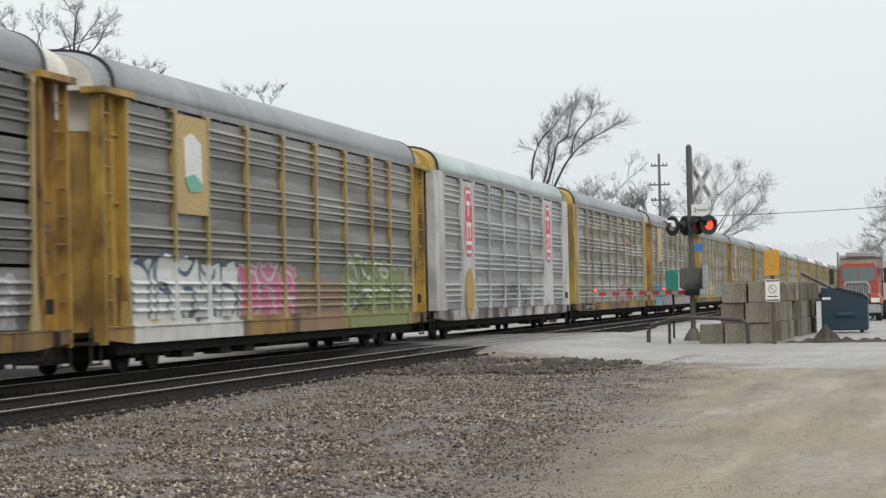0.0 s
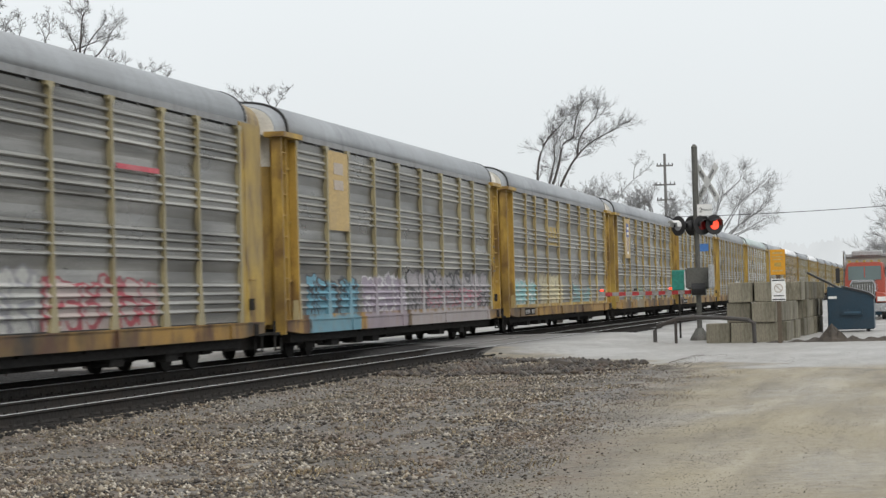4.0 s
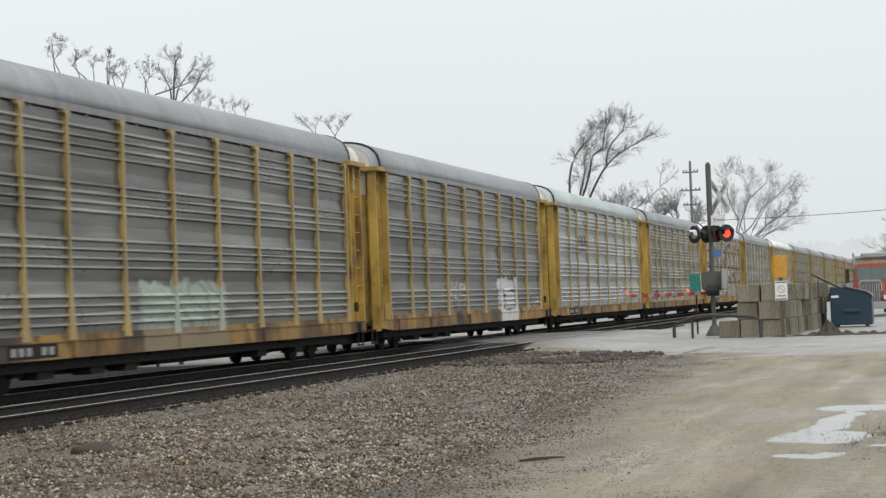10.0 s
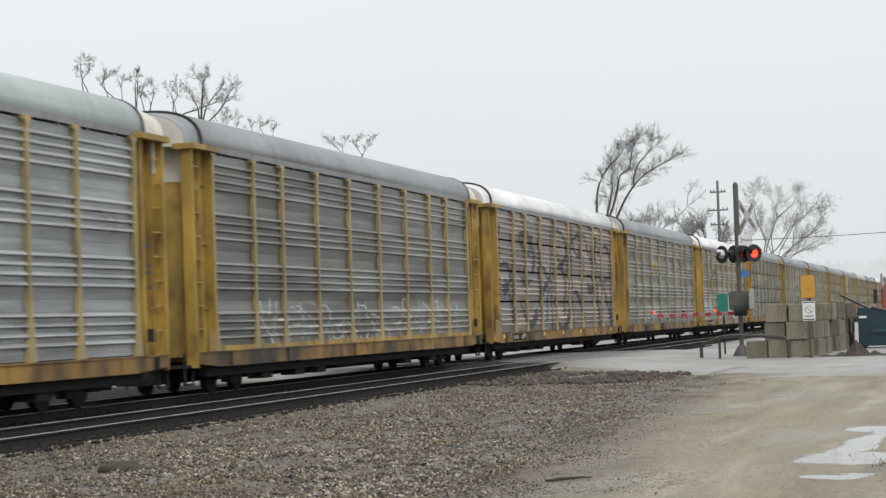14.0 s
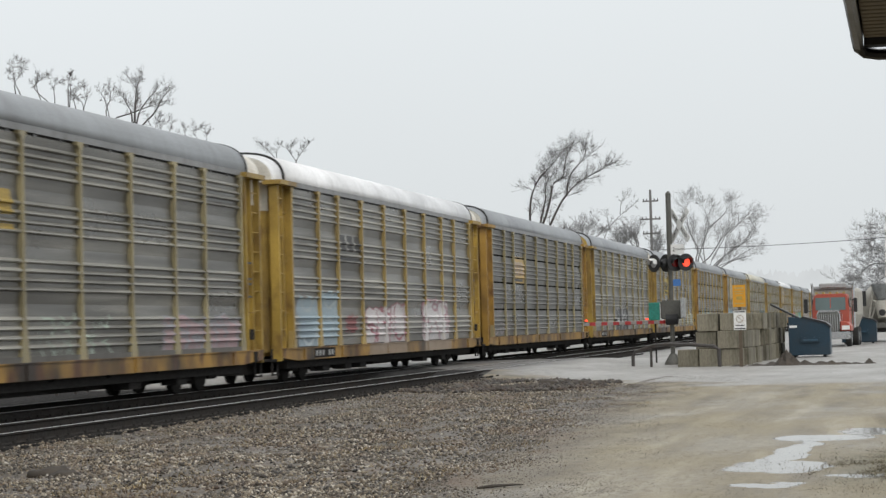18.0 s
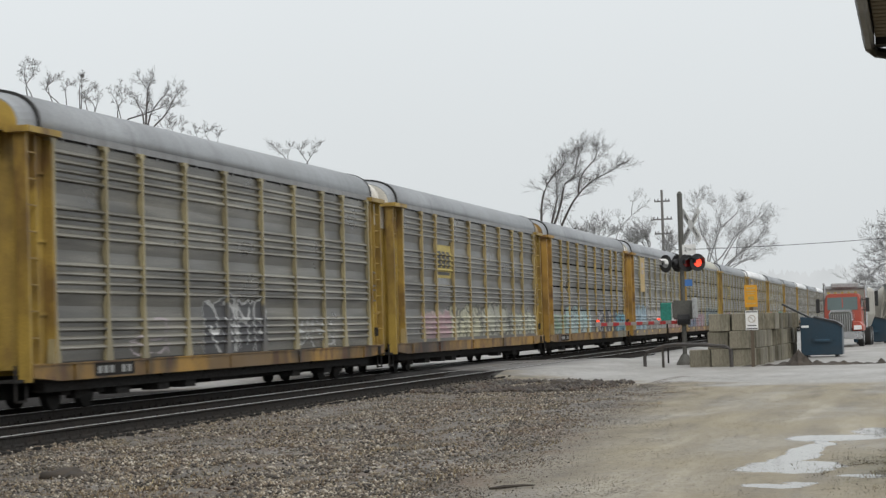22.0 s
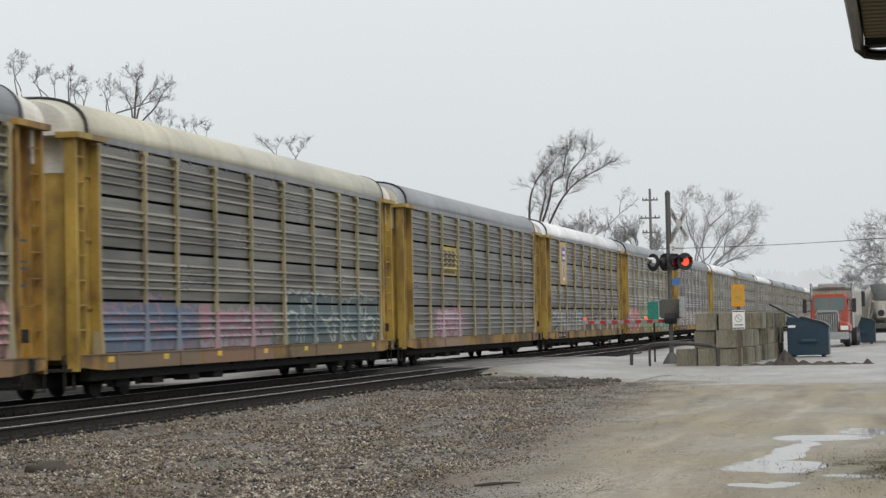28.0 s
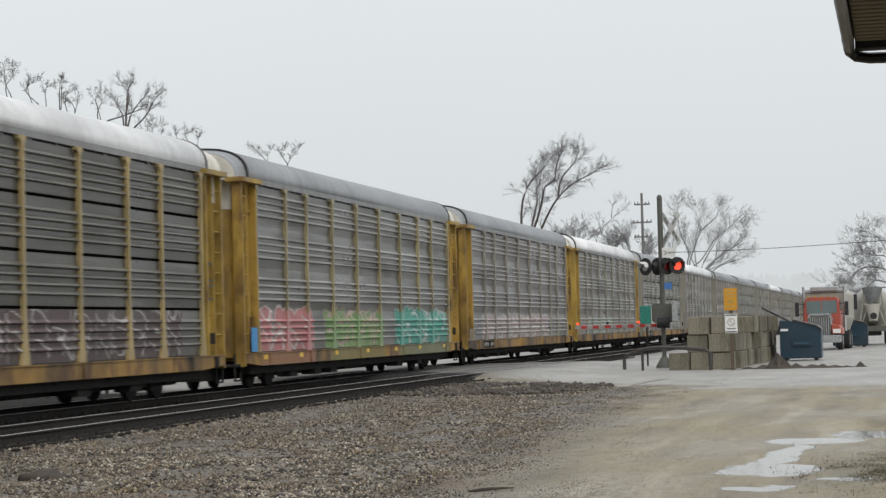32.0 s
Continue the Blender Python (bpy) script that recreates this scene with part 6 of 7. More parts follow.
tube(bm, [(-0.2, -0.05, 0), (-0.05, 0.02, 0.012), (0.1, 0.2, 0.01), (0.2, 0.35, 0.0)], [0.012, 0.02, 0.014, 0.006], 6)
part("wood", bm, M_MUD, stick)


# ---- trucks ----
def wheel(parent, x, y, r, w):
    bm = bmesh.new()
    tube(bm, [(x - w / 2, y, r), (x - w / 2 + 0.04, y, r), (x + w / 2 - 0.04, y, r), (x + w / 2, y, r)], [r - 0.05, r, r, r - 0.05], 24)
    t = part("wheel", bm, M_TYRE, parent)
    bm = bmesh.new()
    tube(bm, [(x - w / 2 - 0.01, y, r), (x + w / 2 + 0.01, y, r)], r * 0.55, 16)
    part("rim", bm, M_CHROME, t)


def build_truck(at):
    """Conventional cab facing local -y."""
    t = thing("dump_truck", "orange-red conventional cab dump truck with a chrome grille", "truck", at)
    bm = bmesh.new()
    prof = [(-0.98, 1.0), (0.98, 1.0), (0.98, 2.1), (0.86, 2.78), (0.7, 2.86), (-0.7, 2.86), (-0.86, 2.78), (-0.98, 2.1)]
    extrude_profile(bm, prof, 1.5, 3.1)
    bevelled(bm, 0.04)
    part("cab", bm, M_ORANGE, t)
    bm = bmesh.new()
    box(bm, -0.80, 0.80, 1.455, 1.50, 1.98, 2.66)
    part("windscreen", bm, M_GLASS_DARK, t, "dark glass windscreen")
    bm = bmesh.new()
    box(bm, -0.02, 0.02, 1.44, 1.46, 2.1, 2.62)
    part("windscreen_bar", bm, M_ORANGE, t)
    for s in (-1, 1):
        bm = bmesh.new()
        box(bm, s * 0.985 - 0.012, s * 0.985 + 0.012, 1.75, 2.7, 2.1, 2.62)
        part("side_window", bm, M_GLASS_DARK, t)
    bm = bmesh.new()
    prof = [(-0.62, 1.0), (0.62, 1.0), (0.62, 1.75), (0.5, 1.98), (-0.5, 1.98), (-0.62, 1.75)]
    extrude_profile(bm, prof, 0.0, 1.55)
    bevelled(bm, 0.04)
    part("hood", bm, M_CHROME, t)
    bm = bmesh.new()
    box(bm, -0.56, 0.56, -0.06, 0.02, 0.78, 1.86)
    g = part("grille", bm, M_MAST, t)
    for i in range(9):
        bm = bmesh.new()
        box(bm, -0.5 + 0.118 * i, -0.46 + 0.118 * i, -0.085, -0.06, 0.82, 1.78)
        part("grille_bar", bm, M_CHROME, g)
    bm = bmesh.new()
    prof = [(-0.64, 1.72), (-0.5, 1.98), (0.5, 1.98), (0.64, 1.72), (0.58, 1.72), (0.46, 1.9), (-0.46, 1.9), (-0.58, 1.72)]
    extrude_profile(bm, prof, -0.1, -0.03)
    part("grille_surround", bm, M_CHROME, t)
    bm = bmesh.new()
    box(bm, -1.16, 1.16, -0.38, -0.16, 0.42, 0.82)
    bevelled(bm, 0.04, 2)
    part("bumper", bm, M_CHROME, t, "dull chrome bumper")
    for s in (-1, 1):
        bm = bmesh.new()
        prof = [(s * 0.62, 0.85), (s * 1.18, 0.85), (s * 1.18, 1.12), (s * 1.0, 1.32), (s * 0.62, 1.38)]
        extrude_profile(bm, prof, -0.1, 1.45)
        bevelled(bm, 0.03)
        part("fender", bm, M_ORANGE, t)
        bm = bmesh.new()
        box(bm, s * 0.9 - 0.2, s * 0.9 + 0.2, -0.16, -0.1, 0.92, 1.14)
        part("headlight", bm, M_SIGN_WHITE, t)
        wheel(t, s * 1.0, 0.7, 0.52, 0.3)
        for y in (5.4, 6.7):
            wheel(t, s * 0.92, y, 0.52, 0.5)
        bm = bmesh.new()
        tube(bm, [(s * 1.1, 3.2, 1.0), (s * 1.1, 3.2, 3.3), (s * 1.13, 3.1, 3.45)], 0.075, 10)
        part("exhaust_pipe", bm, M_CHROME, t)
        bm = bmesh.new()
        tube(bm, [(s * 0.98, 1.7, 2.5), (s * 1.3, 1.55, 2.5)], 0.02, 6)
        tube(bm, [(s * 0.98, 1.7, 1.95), (s * 1.3, 1.55, 1.95)], 0.02, 6)
        part("mirror_bracket", bm, M_BLACK, t)
        bm = bmesh.new()
        box(bm, s * 1.32 - 0.1, s * 1.32 + 0.1, 1.5, 1.58, 1.85, 2.6)
        bevelled(bm, 0.02)
        part("mirror", bm, M_BLACK, t)
    for i in range(5):
        bm = bmesh.new()
        box(bm, -0.72 + 0.36 * i - 0.06, -0.72 + 0.36 * i + 0.06, 1.46, 1.6, 2.86, 2.95)
        part("roof_marker", bm, M_OCHRE, t)
    bm = bmesh.new()
    box(bm, -0.45, 0.45, 0.3, 8.2, 0.62, 0.95)
    part("chassis", bm, M_STEEL_DARK, t)
    bm = bmesh.new()
    prof = [(-0.95, 1.0), (0.95, 1.0), (1.22, 1.7), (1.22, 3.0), (1.05, 3.2), (-1.05, 3.2), (-1.22, 3.0), (-1.22, 1.7)]
    extrude_profile(bm, prof, 3.5, 8.3)
    bevelled(bm, 0.04)
    part("dump_body", bm, M_TANK, t, "grey steel dump body")
    bm = bmesh.new()
    box(bm, -0.75, 0.75, 3.3, 4.2, 3.18, 3.45)
    box(bm, -1.2, 1.2, 3.4, 3.5, 3.1, 3.3)
    bevelled(bm, 0.05)
    part("tarp_roller", bm, M_GALV, t)
    return t


build_truck(pose(-4.15, 116.0, -0.27, 0, 0, -3))


def build_mixer(at):
    """Concrete mixer truck with its discharge end at local -y."""
    t = thing("mixer_truck", "grey concrete mixer truck, hopper and chute towards the yard", "truck", at)
    bm = bmesh.new()
    tube(bm, [(0, 1.3, 2.75), (0, 2.0, 2.7), (0, 3.4, 2.45), (0, 5.0, 2.2), (0, 6.4, 1.95), (0, 6.9, 1.85)], [0.45, 0.75, 1.12, 1.2, 0.95, 0.5], 24)
    part("drum", bm, M_TANK, t, "grey mixer drum", smooth=True)
    bm = bmesh.new()
    tube(bm, [(0, 1.0, 3.45), (0, 0.95, 3.1), (0, 0.85, 2.55)], [0.62, 0.5, 0.26], 16, cap=False)
    bmesh.ops.solidify(bm, geom=bm.faces[:], thickness=0.03)
    part("charge_hopper", bm, M_GALV, t, "pale steel hopper")
    bm = bmesh.new()
    tube(bm, [(-0.5, 0.75, 2.5), (0, 0.6, 2.25), (0.5, 0.75, 2.5)], 0.07, 8)
    tube(bm, [(0, 0.6, 2.4), (0, 0.45, 1.9), (0, 0.3, 1.45)], [0.42, 0.34, 0.24], 14)
    part("discharge_chute", bm, M_TANK, t, "tapering discharge chute")
    bm = bmesh.new()
    tube(bm, [(0, 0.08, 1.78), (0, 0.16, 1.78)], 0.2, 16)
    part("chute_pivot", bm, M_BLACK, t)
    for s in (-1, 1):
        bm = bmesh.new()
        tube(bm, [(s * 0.85, 0.9, 0.9), (s * 0.55, 1.0, 2.9), (s * 0.5, 1.0, 3.3)], 0.06, 8)
        tube(bm, [(s * 0.85, 0.9, 0.9), (s * 0.3, 0.7, 2.3)], 0.045, 8)
        part("pedestal_leg", bm, M_TANK, t)
        bm = bmesh.new()
        box(bm, s * 1.05 - 0.13, s * 1.05 + 0.13, 0.5, 0.56, 2.2, 3.1)
        bevelled(bm, 0.02)
        part("splash_guard", bm, M_BLACK, t)
        bm = bmesh.new()
        box(bm, s * 0.95 - 0.22, s * 0.95 + 0.22, 0.3, 0.38, 0.45, 1.15)
        part("mud_flap", bm, M_BLACK, t)
        bm = bmesh.new()
        box(bm, s * 0.95 - 0.14, s * 0.95 + 0.14, 0.22, 0.3, 1.2, 1.32)
        part("tail_lamp", bm, M_RED, t)
        for y in (1.3, 2.7, 7.6):
            wheel(t, s * 0.98, y, 0.52, 0.35)
    bm = bmesh.new()
    box(bm, -1.15, 1.15, 0.25, 0.5, 0.85, 1.18)
    bevelled(bm, 0.03)
    part("rear_bumper", bm, M_MAST, t)
    bm = bmesh.new()
    box(bm, -0.45, 0.45, 0.5, 8.6, 0.6, 1.0)
    part("chassis", bm, M_STEEL_DARK, t)
    bm = bmesh.new()
    box(bm, -1.1, 1.1, 7.2, 9.0, 0.8, 2.75)
    bevelled(bm, 0.12, 2)
    part("cab", bm, M_TANK, t)
    return t


build_mixer(pose(-1.5, 131.0, -0.27, 0, 0, 2))


# ---- eave of the building beside the camera ----
def build_eave():
    M_SOFFIT = surface("brown_soffit_boards", (0.21, 0.18, 0.145), 0.7, stretch=(1, 8, 1), stained=0.3)
    M_GUTTER = surface("dark_gutter_metal", (0.02, 0.02, 0.022), 0.4, stained=0.1)
    e = thing("building_eave", "brown soffit of a building eave with a dark gutter", "eave", pose(0, 0, 0), kind="structure")
    bm = bmesh.new()
    box(bm, -0.20, 7.0, -14, 12.95, 3.07, 3.36)
    part("roof_deck", bm, M_SOFFIT, e)
    y = -0.05
    bm = bmesh.new()
    box(bm, -0.20, 1.9, -0.055, 0.055, 0, 0.03)
    bevelled(bm, 0.008)
    me = mesh_of("soffit_board", bm, M_SOFFIT)
    for i in range(70):
        shared("soffit_board", me, e, at=pose(0, 12.87 - 0.15 * i, 3.039))
    bm = bmesh.new()
    prof = [(-0.27, 3.02), (-0.255, 2.985), (-0.225, 2.98), (-0.205, 3.0), (-0.205, 3.36), (-0.27, 3.36)]
    extrude_profile(bm, prof, -14, 13.1)
    part("gutter", bm, M_GUTTER, e)
    bm = bmesh.new()
    tube(bm, [(-0.245, 12.9, 3.06), (-0.235, 13.06, 3.0), (-0.20, 13.1, 2.972), (-0.12, 13.12, 2.96), (2.2, 13.12, 2.92)], 0.034, 8)
    box(bm, -0.2, 7.0, 12.95, 13.1, 3.0, 3.36)
    part("end_fascia", bm, M_GUTTER, e)
    wm = surface("pale_wall_siding", (0.45, 0.43, 0.38), 0.7)
    bm = bmesh.new()
    box(bm, 1.9, 2.1, -14, 12.0, -0.4, 3.07)
    box(bm, 2.1, 7.0, 11.8, 12.0, -0.4, 3.07)
    box(bm, 2.1, 7.0, -14, -13.8, -0.4, 3.07)
    box(bm, 6.8, 7.0, -13.8, 11.8, -0.4, 3.07)
    part("building_wall", bm, wm, e)
    bm = bmesh.new()
    prof = [(-0.27, 3.37), (7.2, 3.37), (3.4, 4.7)]
    extrude_profile(bm, prof, -14.2, 13.1)
    part("roof", bm, M_GUTTER, e)


build_eave()
# ---- bare trees, pole and distance ----
def build_tree(label, at, fork, stems, seed, crown_r=0.14, levels=5, gnarl=0.2, open_angle=0.95, twig=0.006, haze=0, dense=2, shrink=(0.48, 0.78), bare=False, lean=0.0):
    """A bare winter tree: a tapered trunk up to the fork, then stems (dx, dy, length) that branch down to fine twigs."""
    rnd = random.Random(seed)
    tree = thing("bare_tree", label, "tree", at, group="bare trees along the line")
    trunk, crown = bmesh.new(), bmesh.new()

    def grow(p, d, length, r, level):
        steps = 6 if level == 0 else 4 if level < 3 else 3
        pts, rad = [p.copy()], [r]
        q, dd = p.copy(), d.copy()
        for i in range(steps):
            dd = (dd + Vector((rnd.gauss(lean if level else 0, gnarl), rnd.gauss(0, gnarl), rnd.gauss(0.04, gnarl * 0.6)))).normalized()
            q = q + dd * length / steps
            pts.append(q.copy())
            rad.append(max(r * (1 - 0.5 * (i + 1) / steps), twig * 0.55))
        tube(crown, pts, rad, 6 if level < 2 else 4 if level < 3 else 3, cap=False)
        if level >= levels:
            return
        n = dense + rnd.randint(0, 2) + (2 if level == 0 else 0)
        for i in range(n):
            k = rnd.randint(steps - 2 if bare and level == 0 else max(1, steps // 2 - 1), steps) if i else steps
            side = Vector((rnd.gauss(0, 1), rnd.gauss(0, 1), rnd.gauss(0.15, 0.6)))
            side = (side - side.dot(dd) * dd).normalized()
            a = rnd.uniform(0.35, 1.0) * open_angle if i else rnd.uniform(0.0, 0.3)
            nd = (dd * math.cos(a) + side * math.sin(a) + Vector((0, 0, 0.06))).normalized()
            grow(pts[k], nd, length * rnd.uniform(*shrink), max(rad[k] * rnd.uniform(0.38, 0.62), twig), level + 1)

    top = Vector((rnd.uniform(-.2, .2), rnd.uniform(-.2, .2), fork))
    pts = [Vector((0, 0, -0.3)), Vector((rnd.uniform(-.15, .15), 0, fork * 0.4)), Vector((rnd.uniform(-.2, .2), 0, fork * 0.75)), top]
    tube(trunk, pts, [crown_r * 2.0, crown_r * 1.6, crown_r * 1.4, crown_r * 1.2], 10, cap=False)
    for dx, dy, length in stems:
        grow(top - Vector((0, 0, rnd.uniform(0, 0.4))), Vector((dx, dy, 1)).normalized(), length, crown_r * rnd.uniform(0.65, 0.9), 0)
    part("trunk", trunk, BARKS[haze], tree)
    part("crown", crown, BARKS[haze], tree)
    return tree


# indices 1 and 2: distance mist put into the bark colour as grey
BARKS = [surface("wet_bark", (0.075, 0.068, 0.064), 0.9, stained=0.3, grain=6), surface("hazed_grey_bark", (0.27, 0.27, 0.272), 0.9, stained=0.2, grain=6), surface("hazed_pale_bark", (0.33, 0.33, 0.33), 0.9, stained=0.1, grain=6)]

def limbed_tree(label, at, limbs, seed, r0=0.1, twig=0.007, haze=0, levels=3, reach=1.0, trunk_top=None, gnarl=0.2, dense=3, bare=0):
    """A bare tree with its main limbs laid out one by one, each a bent line of (x, z) over the foot; the last `bare` limbs are broken stubs."""
    rnd = random.Random(seed)
    tree = thing("bare_tree", label, "tree", at, group="bare trees along the line")
    trunk, crown = bmesh.new(), bmesh.new()

    def twigs(p, d, length, r, level):
        steps = 4 if level < 2 else 3
        pts, rad = [p.copy()], [r]
        q, dd = p.copy(), d.copy()
        for i in range(steps):
            dd = (dd + Vector((rnd.gauss(0, gnarl), rnd.gauss(0, gnarl), rnd.gauss(0.06, gnarl)))).normalized()
            q = q + dd * length / steps
            pts.append(q.copy())
            rad.append(max(r * (1 - 0.55 * (i + 1) / steps), twig * 0.5))
        tube(crown, pts, rad, 4 if level < 2 else 3, cap=False)
        if level >= levels:
            return
        for i in range(dense + rnd.randint(0, 1)):
            k = rnd.randint(1, steps)
            side = Vector((rnd.gauss(0, 1), rnd.gauss(0, 0.8), rnd.gauss(0.1, 0.7)))
            side = (side - side.dot(dd) * dd).normalized()
            t = rnd.uniform(0.35, 0.95)
            twigs(pts[k], (dd * math.cos(t) + side * math.sin(t)).normalized(), length * rnd.uniform(0.5, 0.8), max(rad[k] * 0.42, twig), level + 1)

    top = trunk_top if trunk_top else min(p[0][1] for p in limbs) * 0.72
    tube(trunk, [Vector((0, 0, -0.3)), Vector((0.05, 0, top * 0.5)), Vector((0, 0, top))], [r0 * 2.1, r0 * 1.7, r0 * 1.4], 10, cap=False)
    for n, limb in enumerate(limbs):
        joined = limb[0][1] > min(p[0][1] for p in limbs) + 1.2
        ctrl = [Vector((x, rnd.uniform(-0.25, 0.25), z)) for x, z in limb]
        if not joined:
            ctrl.insert(0, Vector((0, 0, top)))
        pts = []
        for i in range(len(ctrl) - 1):
            p0, p1, p2, p3 = ctrl[max(i - 1, 0)], ctrl[i], ctrl[i + 1], ctrl[min(i + 2, len(ctrl) - 1)]
            for t in (0.0, 0.33, 0.67):
                pts.append(0.5 * (2 * p1 + (p2 - p0) * t + (2 * p0 - 5 * p1 + 4 * p2 - p3) * t * t + (3 * p1 - p0 - 3 * p2 + p3) * t ** 3))
        pts.append(ctrl[-1])
        pts = [p + Vector((rnd.gauss(0, 0.012), 0, rnd.gauss(0, 0.012))) * reach for p in pts]
        stub = n >= len(limbs) - bare
        first = r0 * (0.55 if joined else 0.85)
        last = first * 0.7 if stub else max(first * 0.16, twig)
        rad = [first + (last - first) * i / (len(pts) - 1) for i in range(len(pts))]
        tube(crown, pts, rad, 7, cap=stub)
        if stub:
            continue
        for i in range(4 if not joined else 2, len(pts)):
            f = i / (len(pts) - 1)
            for _ in range(1 if f < 0.45 else 2):
                if f < 0.5 and rnd.random() < 0.7:
                    continue
                dd = (pts[i] - pts[i - 1]).normalized()
                side = Vector((rnd.gauss(0, 1), rnd.gauss(0, 0.7), rnd.gauss(0.25, 0.6)))
                side = (side - side.dot(dd) * dd).normalized()
                t = rnd.uniform(0.3, 0.9) if i < len(pts) - 1 else rnd.uniform(0.0, 0.5)
                twigs(pts[i], (dd * math.cos(t) + side * math.sin(t)).normalized(), reach * rnd.uniform(0.5, 1.0), max(rad[i] * 0.34, twig), 1)
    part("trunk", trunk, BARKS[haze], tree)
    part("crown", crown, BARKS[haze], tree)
    return tree


NEAR = "leafless tree with fine dark twigs behind the train"
limbed_tree(NEAR, pose(-24.42, 57, -0.42), (((0.1, 8.7), (-0.1, 9.1), (-0.2, 9.4), (-0.2, 9.75)), ((-0.1, 9.0), (0.0, 9.35), (0.05, 9.6))), 31, 0.024, 0.0030, levels=3, dense=4, gnarl=0.18, reach=0.21, trunk_top=8.2)
limbed_tree(NEAR, pose(-23.96, 58, -0.42), (((0.1, 8.5), (-0.4, 9.0), (-0.25, 9.25), (-0.15, 9.4)), ((-0.4, 8.98), (-0.42, 9.35)), ((0.2, 8.5), (0.2, 9.05), (0.27, 9.2))), 32, 0.024, 0.0030, levels=3, dense=4, gnarl=0.18, reach=0.21, trunk_top=8.0)
limbed_tree(NEAR, pose(-23.78, 59, -0.42), (((0.0, 8.5), (0.03, 9.1), (-0.03, 9.5)), ((0.02, 9.15), (0.17, 9.45))), 33, 0.027, 0.0030, levels=3, dense=4, gnarl=0.18, reach=0.18, trunk_top=8.0)
limbed_tree(NEAR, pose(-24.2, 61, -0.42), (((0.05, 8.6), (0.16, 9.05), (0.0, 9.35)), ((-0.08, 8.7), (-0.2, 9.1), (-0.12, 9.35)), ((0.06, 8.8), (-0.08, 9.1))), 34, 0.024, 0.0030, levels=3, dense=4, gnarl=0.18, reach=0.21, trunk_top=8.1)
limbed_tree(NEAR, pose(-23.69, 62, -0.42), (((0.0, 8.5), (-0.15, 9.0), (-0.33, 9.35)), ((-0.02, 8.7), (0.13, 9.1), (0.05, 9.45))), 35, 0.027, 0.0030, levels=3, dense=4, gnarl=0.18, reach=0.23, trunk_top=8.0)
limbed_tree(NEAR, pose(-23.67, 64, -0.42), (((0.1, 8.4), (0.0, 9.0), (0.1, 9.5), (-0.15, 9.95)), ((-0.7, 8.65), (-0.1, 8.85), (0.6, 9.0), (1.15, 9.15)), ((0.3, 8.4), (0.7, 8.85), (1.0, 9.2), (1.15, 9.45)), ((0.15, 8.85), (0.45, 9.25), (0.85, 9.5)), ((0.08, 9.3), (0.2, 9.7), (0.38, 9.9)), ((0.0, 8.8), (-0.22, 9.1), (-0.38, 9.4))), 36, 0.041, 0.0032, levels=3, dense=4, gnarl=0.18, reach=0.32, trunk_top=8.0)
limbed_tree(NEAR, pose(-23.79, 67, -0.42), (((0.0, 8.4), (-0.03, 8.75)), ((0.3, 8.35), (0.38, 8.7)), ((-0.3, 8.5), (-0.2, 8.85))), 37, 0.020, 0.0032, levels=3, dense=4, gnarl=0.18, reach=0.29, trunk_top=8.0)
limbed_tree(NEAR, pose(-23.3, 69, -0.42), (((-0.3, 8.4), (-0.38, 8.7)), ((0.08, 8.3), (0.02, 8.6), (0.18, 8.75)), ((0.28, 8.3), (0.42, 8.55))), 38, 0.020, 0.0032, levels=3, dense=4, gnarl=0.18, reach=0.26, trunk_top=7.9)
limbed_tree(NEAR, pose(-22.82, 78, -0.42), (((-0.3, 8.3), (-0.6, 8.65), (-0.8, 8.85)), ((-0.35, 8.35), (-0.2, 8.8)), ((0.4, 8.1), (0.2, 8.6), (0.22, 8.85)), ((0.4, 8.1), (0.65, 8.55), (0.9, 8.8))), 39, 0.027, 0.0036, levels=3, dense=4, gnarl=0.18, reach=0.30, trunk_top=7.6)
limbed_tree("tall leafless tree with several leaning stems behind the train", pose(-22.5, 136, -1.45),
            (((-0.8, 8.3), (-1.0, 9.7), (-0.85, 11.4), (-0.2, 12.4), (0.3, 12.8), (0.8, 13.4)), ((-0.1, 8.1), (0.2, 9.1), (1.0, 10.5), (1.45, 11.1), (2.1, 11.8), (3.1, 12.3), (4.1, 12.8)),
             ((-0.6, 8.2), (-0.2, 9.3), (0.3, 10.7), (0.6, 11.8), (1.2, 12.3), (1.4, 13.2), (1.7, 13.9)), ((-0.4, 8.8), (-0.2, 10.0), (0.0, 10.9), (0.0, 12.0)), ((1.4, 11.1), (1.7, 12.3), (2.5, 13.3), (2.7, 13.9)), ((0.4, 8.0), (1.2, 9.0))), 88, 0.125, 0.006, levels=3, dense=6, reach=0.95, bare=1, gnarl=0.15)
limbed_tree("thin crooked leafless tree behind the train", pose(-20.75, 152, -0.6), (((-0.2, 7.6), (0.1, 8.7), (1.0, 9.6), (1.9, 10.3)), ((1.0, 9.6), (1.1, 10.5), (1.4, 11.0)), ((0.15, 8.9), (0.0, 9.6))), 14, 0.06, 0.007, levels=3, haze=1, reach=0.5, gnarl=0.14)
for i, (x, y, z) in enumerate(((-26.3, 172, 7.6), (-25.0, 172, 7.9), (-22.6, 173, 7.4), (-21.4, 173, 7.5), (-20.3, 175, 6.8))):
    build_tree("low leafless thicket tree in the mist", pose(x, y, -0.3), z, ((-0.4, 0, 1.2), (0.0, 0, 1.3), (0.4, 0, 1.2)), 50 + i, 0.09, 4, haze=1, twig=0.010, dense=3)
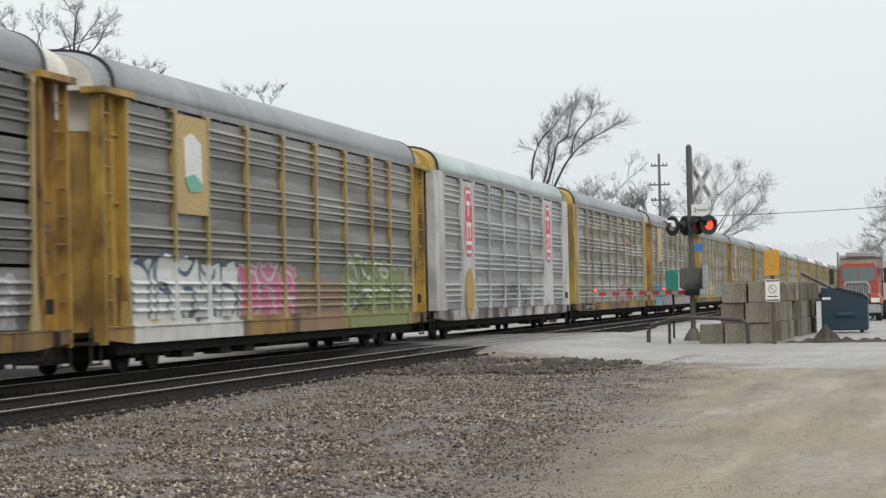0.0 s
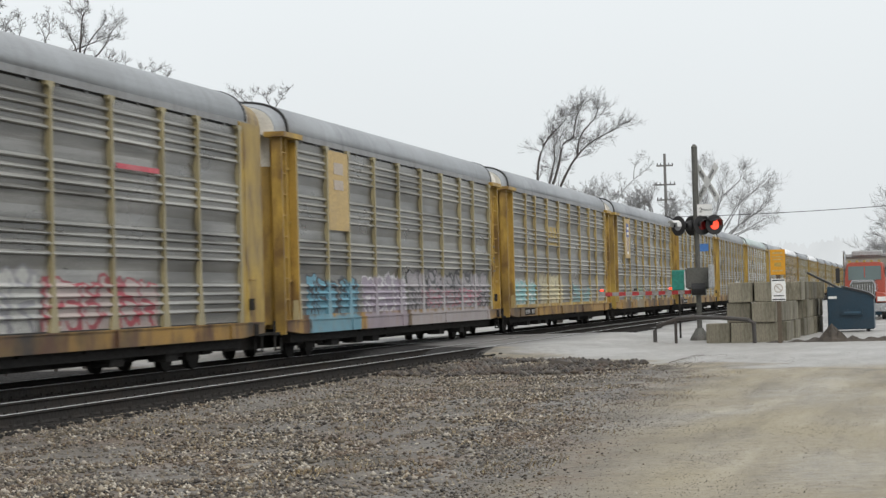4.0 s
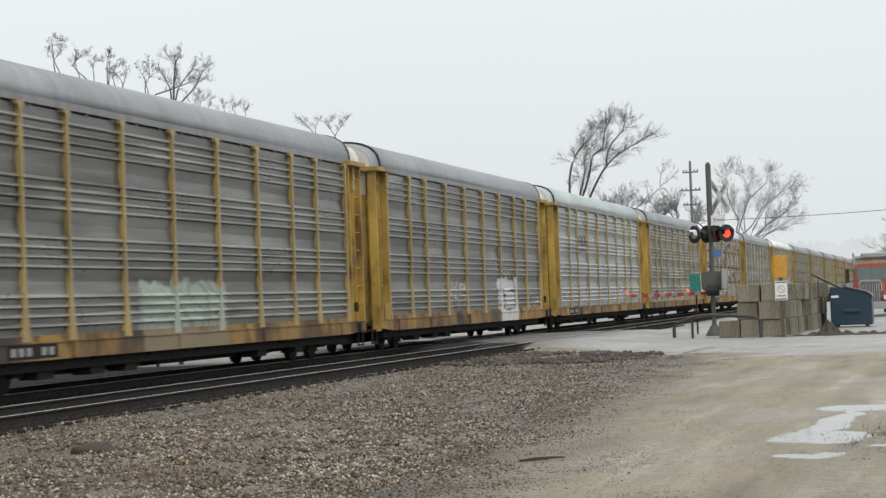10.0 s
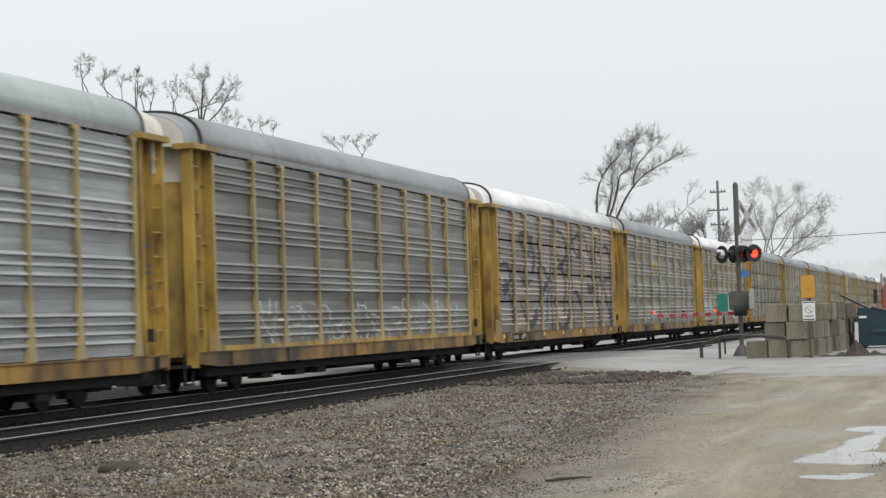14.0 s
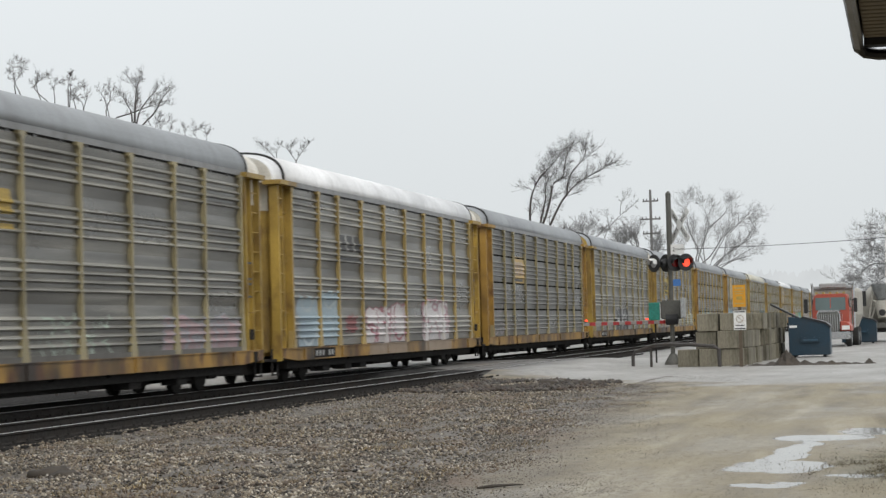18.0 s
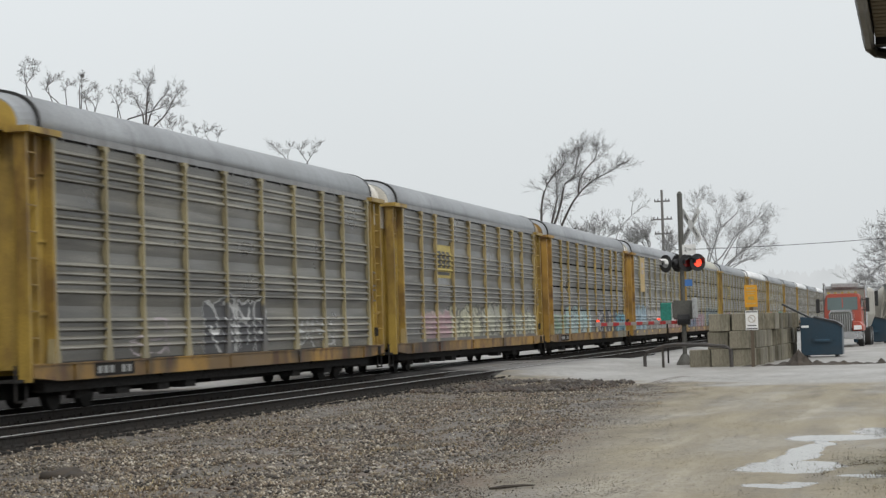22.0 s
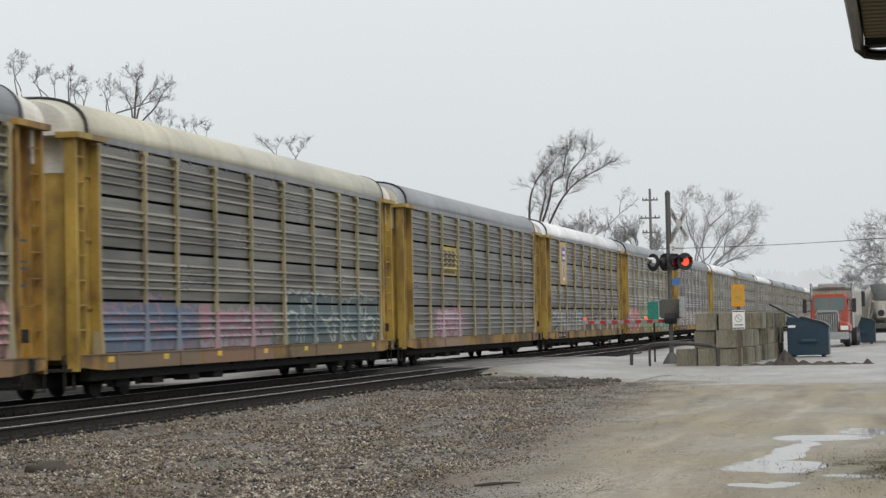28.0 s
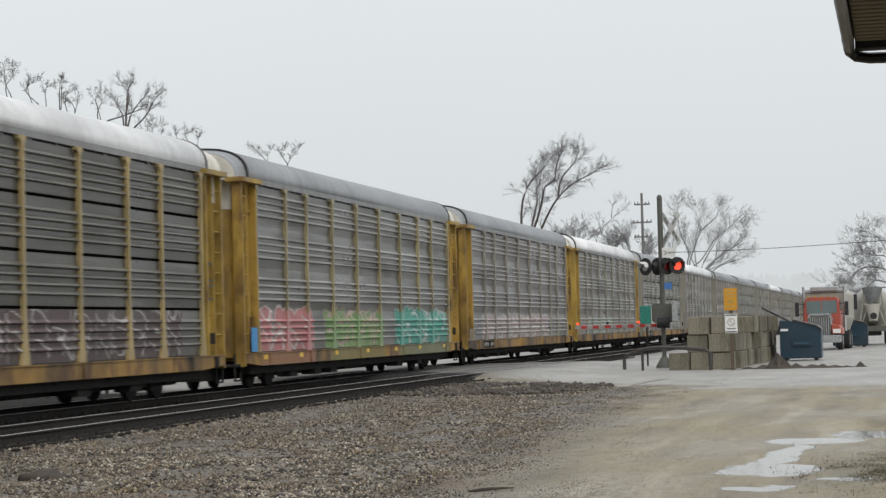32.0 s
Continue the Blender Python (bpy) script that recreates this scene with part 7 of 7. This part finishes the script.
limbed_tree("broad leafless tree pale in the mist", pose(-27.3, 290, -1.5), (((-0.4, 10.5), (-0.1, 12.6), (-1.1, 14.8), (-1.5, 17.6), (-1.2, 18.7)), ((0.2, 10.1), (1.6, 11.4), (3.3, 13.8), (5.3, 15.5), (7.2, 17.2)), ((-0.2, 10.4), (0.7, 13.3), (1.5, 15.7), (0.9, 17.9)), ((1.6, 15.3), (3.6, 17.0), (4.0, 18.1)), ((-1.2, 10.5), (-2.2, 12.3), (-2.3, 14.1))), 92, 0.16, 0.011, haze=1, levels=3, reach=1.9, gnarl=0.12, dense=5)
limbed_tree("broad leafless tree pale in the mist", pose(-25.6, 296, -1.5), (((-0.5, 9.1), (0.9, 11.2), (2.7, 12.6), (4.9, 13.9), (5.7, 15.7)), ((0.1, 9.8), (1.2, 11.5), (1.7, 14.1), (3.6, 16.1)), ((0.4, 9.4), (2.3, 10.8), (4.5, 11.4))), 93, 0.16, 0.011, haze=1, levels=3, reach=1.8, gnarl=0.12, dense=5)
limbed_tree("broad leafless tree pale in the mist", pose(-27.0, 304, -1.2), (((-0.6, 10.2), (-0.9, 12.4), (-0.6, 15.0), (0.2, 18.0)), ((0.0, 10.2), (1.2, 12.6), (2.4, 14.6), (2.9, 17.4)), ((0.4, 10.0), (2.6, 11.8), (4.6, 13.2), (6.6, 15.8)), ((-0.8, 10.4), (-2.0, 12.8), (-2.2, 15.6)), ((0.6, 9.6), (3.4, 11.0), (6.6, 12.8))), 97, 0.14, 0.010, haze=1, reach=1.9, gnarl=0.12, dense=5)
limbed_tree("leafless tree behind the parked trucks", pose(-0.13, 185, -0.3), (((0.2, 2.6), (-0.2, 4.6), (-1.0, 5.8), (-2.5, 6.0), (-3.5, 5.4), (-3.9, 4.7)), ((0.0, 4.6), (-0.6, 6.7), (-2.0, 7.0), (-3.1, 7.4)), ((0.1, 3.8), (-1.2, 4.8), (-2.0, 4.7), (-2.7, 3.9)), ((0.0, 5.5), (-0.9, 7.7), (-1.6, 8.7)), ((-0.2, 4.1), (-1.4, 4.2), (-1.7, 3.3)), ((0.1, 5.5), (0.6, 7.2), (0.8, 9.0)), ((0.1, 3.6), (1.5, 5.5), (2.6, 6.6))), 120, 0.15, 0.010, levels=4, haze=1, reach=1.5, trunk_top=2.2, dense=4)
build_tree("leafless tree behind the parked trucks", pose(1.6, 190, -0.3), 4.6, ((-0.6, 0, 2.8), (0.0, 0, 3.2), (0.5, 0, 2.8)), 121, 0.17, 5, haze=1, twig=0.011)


def build_pole():
    p = thing("utility_pole", "wooden utility pole with three cross arms", "utility pole", pose(-20.6, 178, -0.3))
    bm = bmesh.new()
    tube(bm, [(0, 0, 0), (0, 0, 12.6)], [0.16, 0.10], 10)
    part("pole", bm, M_WOODPOST, p)
    for z, w in ((11.6, 0.65), (10.1, 0.8), (8.9, 0.7)):
        bm = bmesh.new()
        box(bm, -w, w, -0.06, 0.06, z, z + 0.12)
        arm = part("cross_arm", bm, M_WOODPOST, p)
        for s in (-0.9, -0.5, 0.5, 0.9):
            bm = bmesh.new()
            tube(bm, [(s * w, 0, z + 0.12), (s * w, 0, z + 0.28)], [0.05, 0.03], 6)
            part("insulator", bm, M_BLACK, arm)
    wire = thing("overhead_wire", "thin overhead wire sagging across the sky", "wire", pose(0, 0, 0))
    bm = bmesh.new()
    a, b = Vector((-20.6, 178, 7.3)), Vector((16, 150, 7.9))
    pts = [a.lerp(b, i / 16) + Vector((0, 0, -0.5 * (1 - (i / 8 - 1) ** 2))) for i in range(17)]
    tube(bm, pts, 0.022, 4)
    part("wire_span", bm, M_BLACK, wire)


build_pole()


def build_distance():
    """Misty woods at the horizon: a far backdrop with an uneven top, its mist painted as an even pale glow."""
    m = bpy.data.materials.new("glowing_mist_distance")
    m.use_nodes = True
    n, l = m.node_tree.nodes, m.node_tree.links
    b = n["Principled BSDF"]
    tc = n.new("ShaderNodeTexCoord")
    tx = n.new("ShaderNodeTexNoise")
    tx.inputs["Scale"].default_value = 0.05
    tx.inputs["Detail"].default_value = 6
    l.new(tc.outputs["Object"], tx.inputs["Vector"])
    r = n.new("ShaderNodeValToRGB")
    r.color_ramp.elements[0].position, r.color_ramp.elements[1].position = 0.3, 0.7
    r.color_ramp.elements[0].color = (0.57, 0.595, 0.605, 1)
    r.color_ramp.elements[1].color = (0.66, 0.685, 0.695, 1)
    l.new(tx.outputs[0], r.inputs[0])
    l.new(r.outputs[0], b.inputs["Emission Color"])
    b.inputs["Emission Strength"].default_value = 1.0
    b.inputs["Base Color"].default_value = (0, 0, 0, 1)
    b.inputs["Roughness"].default_value = 1
    b.inputs["Specular IOR Level"].default_value = 0
    rnd = random.Random(4)
    verts, faces = [], []
    N = 3200
    for i in range(N + 1):
        a = math.radians(-75 + 150 * i / N)
        R = 900
        h = 20.5 + 3.0 * noise.noise((i * 0.04, 0, 0)) + 3.0 * noise.noise((i * 0.21, 2, 0)) + rnd.uniform(-1.6, 1.6)
        verts += [(R * math.sin(a), R * math.cos(a), -3), (R * math.sin(a), R * math.cos(a), h)]
        if i:
            k = 2 * i
            faces.append((k - 2, k, k + 1, k - 1))
    me = bpy.data.meshes.new("distant_woods")
    me.from_pydata(verts, [], faces)
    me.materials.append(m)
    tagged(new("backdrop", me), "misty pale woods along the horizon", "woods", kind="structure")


build_distance()


# ---- what moves ----
def front_y(t):
    """Where the leading corner of the first full car stands at t seconds."""
    return 46.32 - 18.68 * t + 0.00236 * t * t


def motions():
    for k, car in CARS:
        walk(car, [(t, pose(-17.75, front_y(t) + PITCH * k, 0)) for t in (0, 4, 8, 12, 16, 20, 24, 28, 32)])


motions()
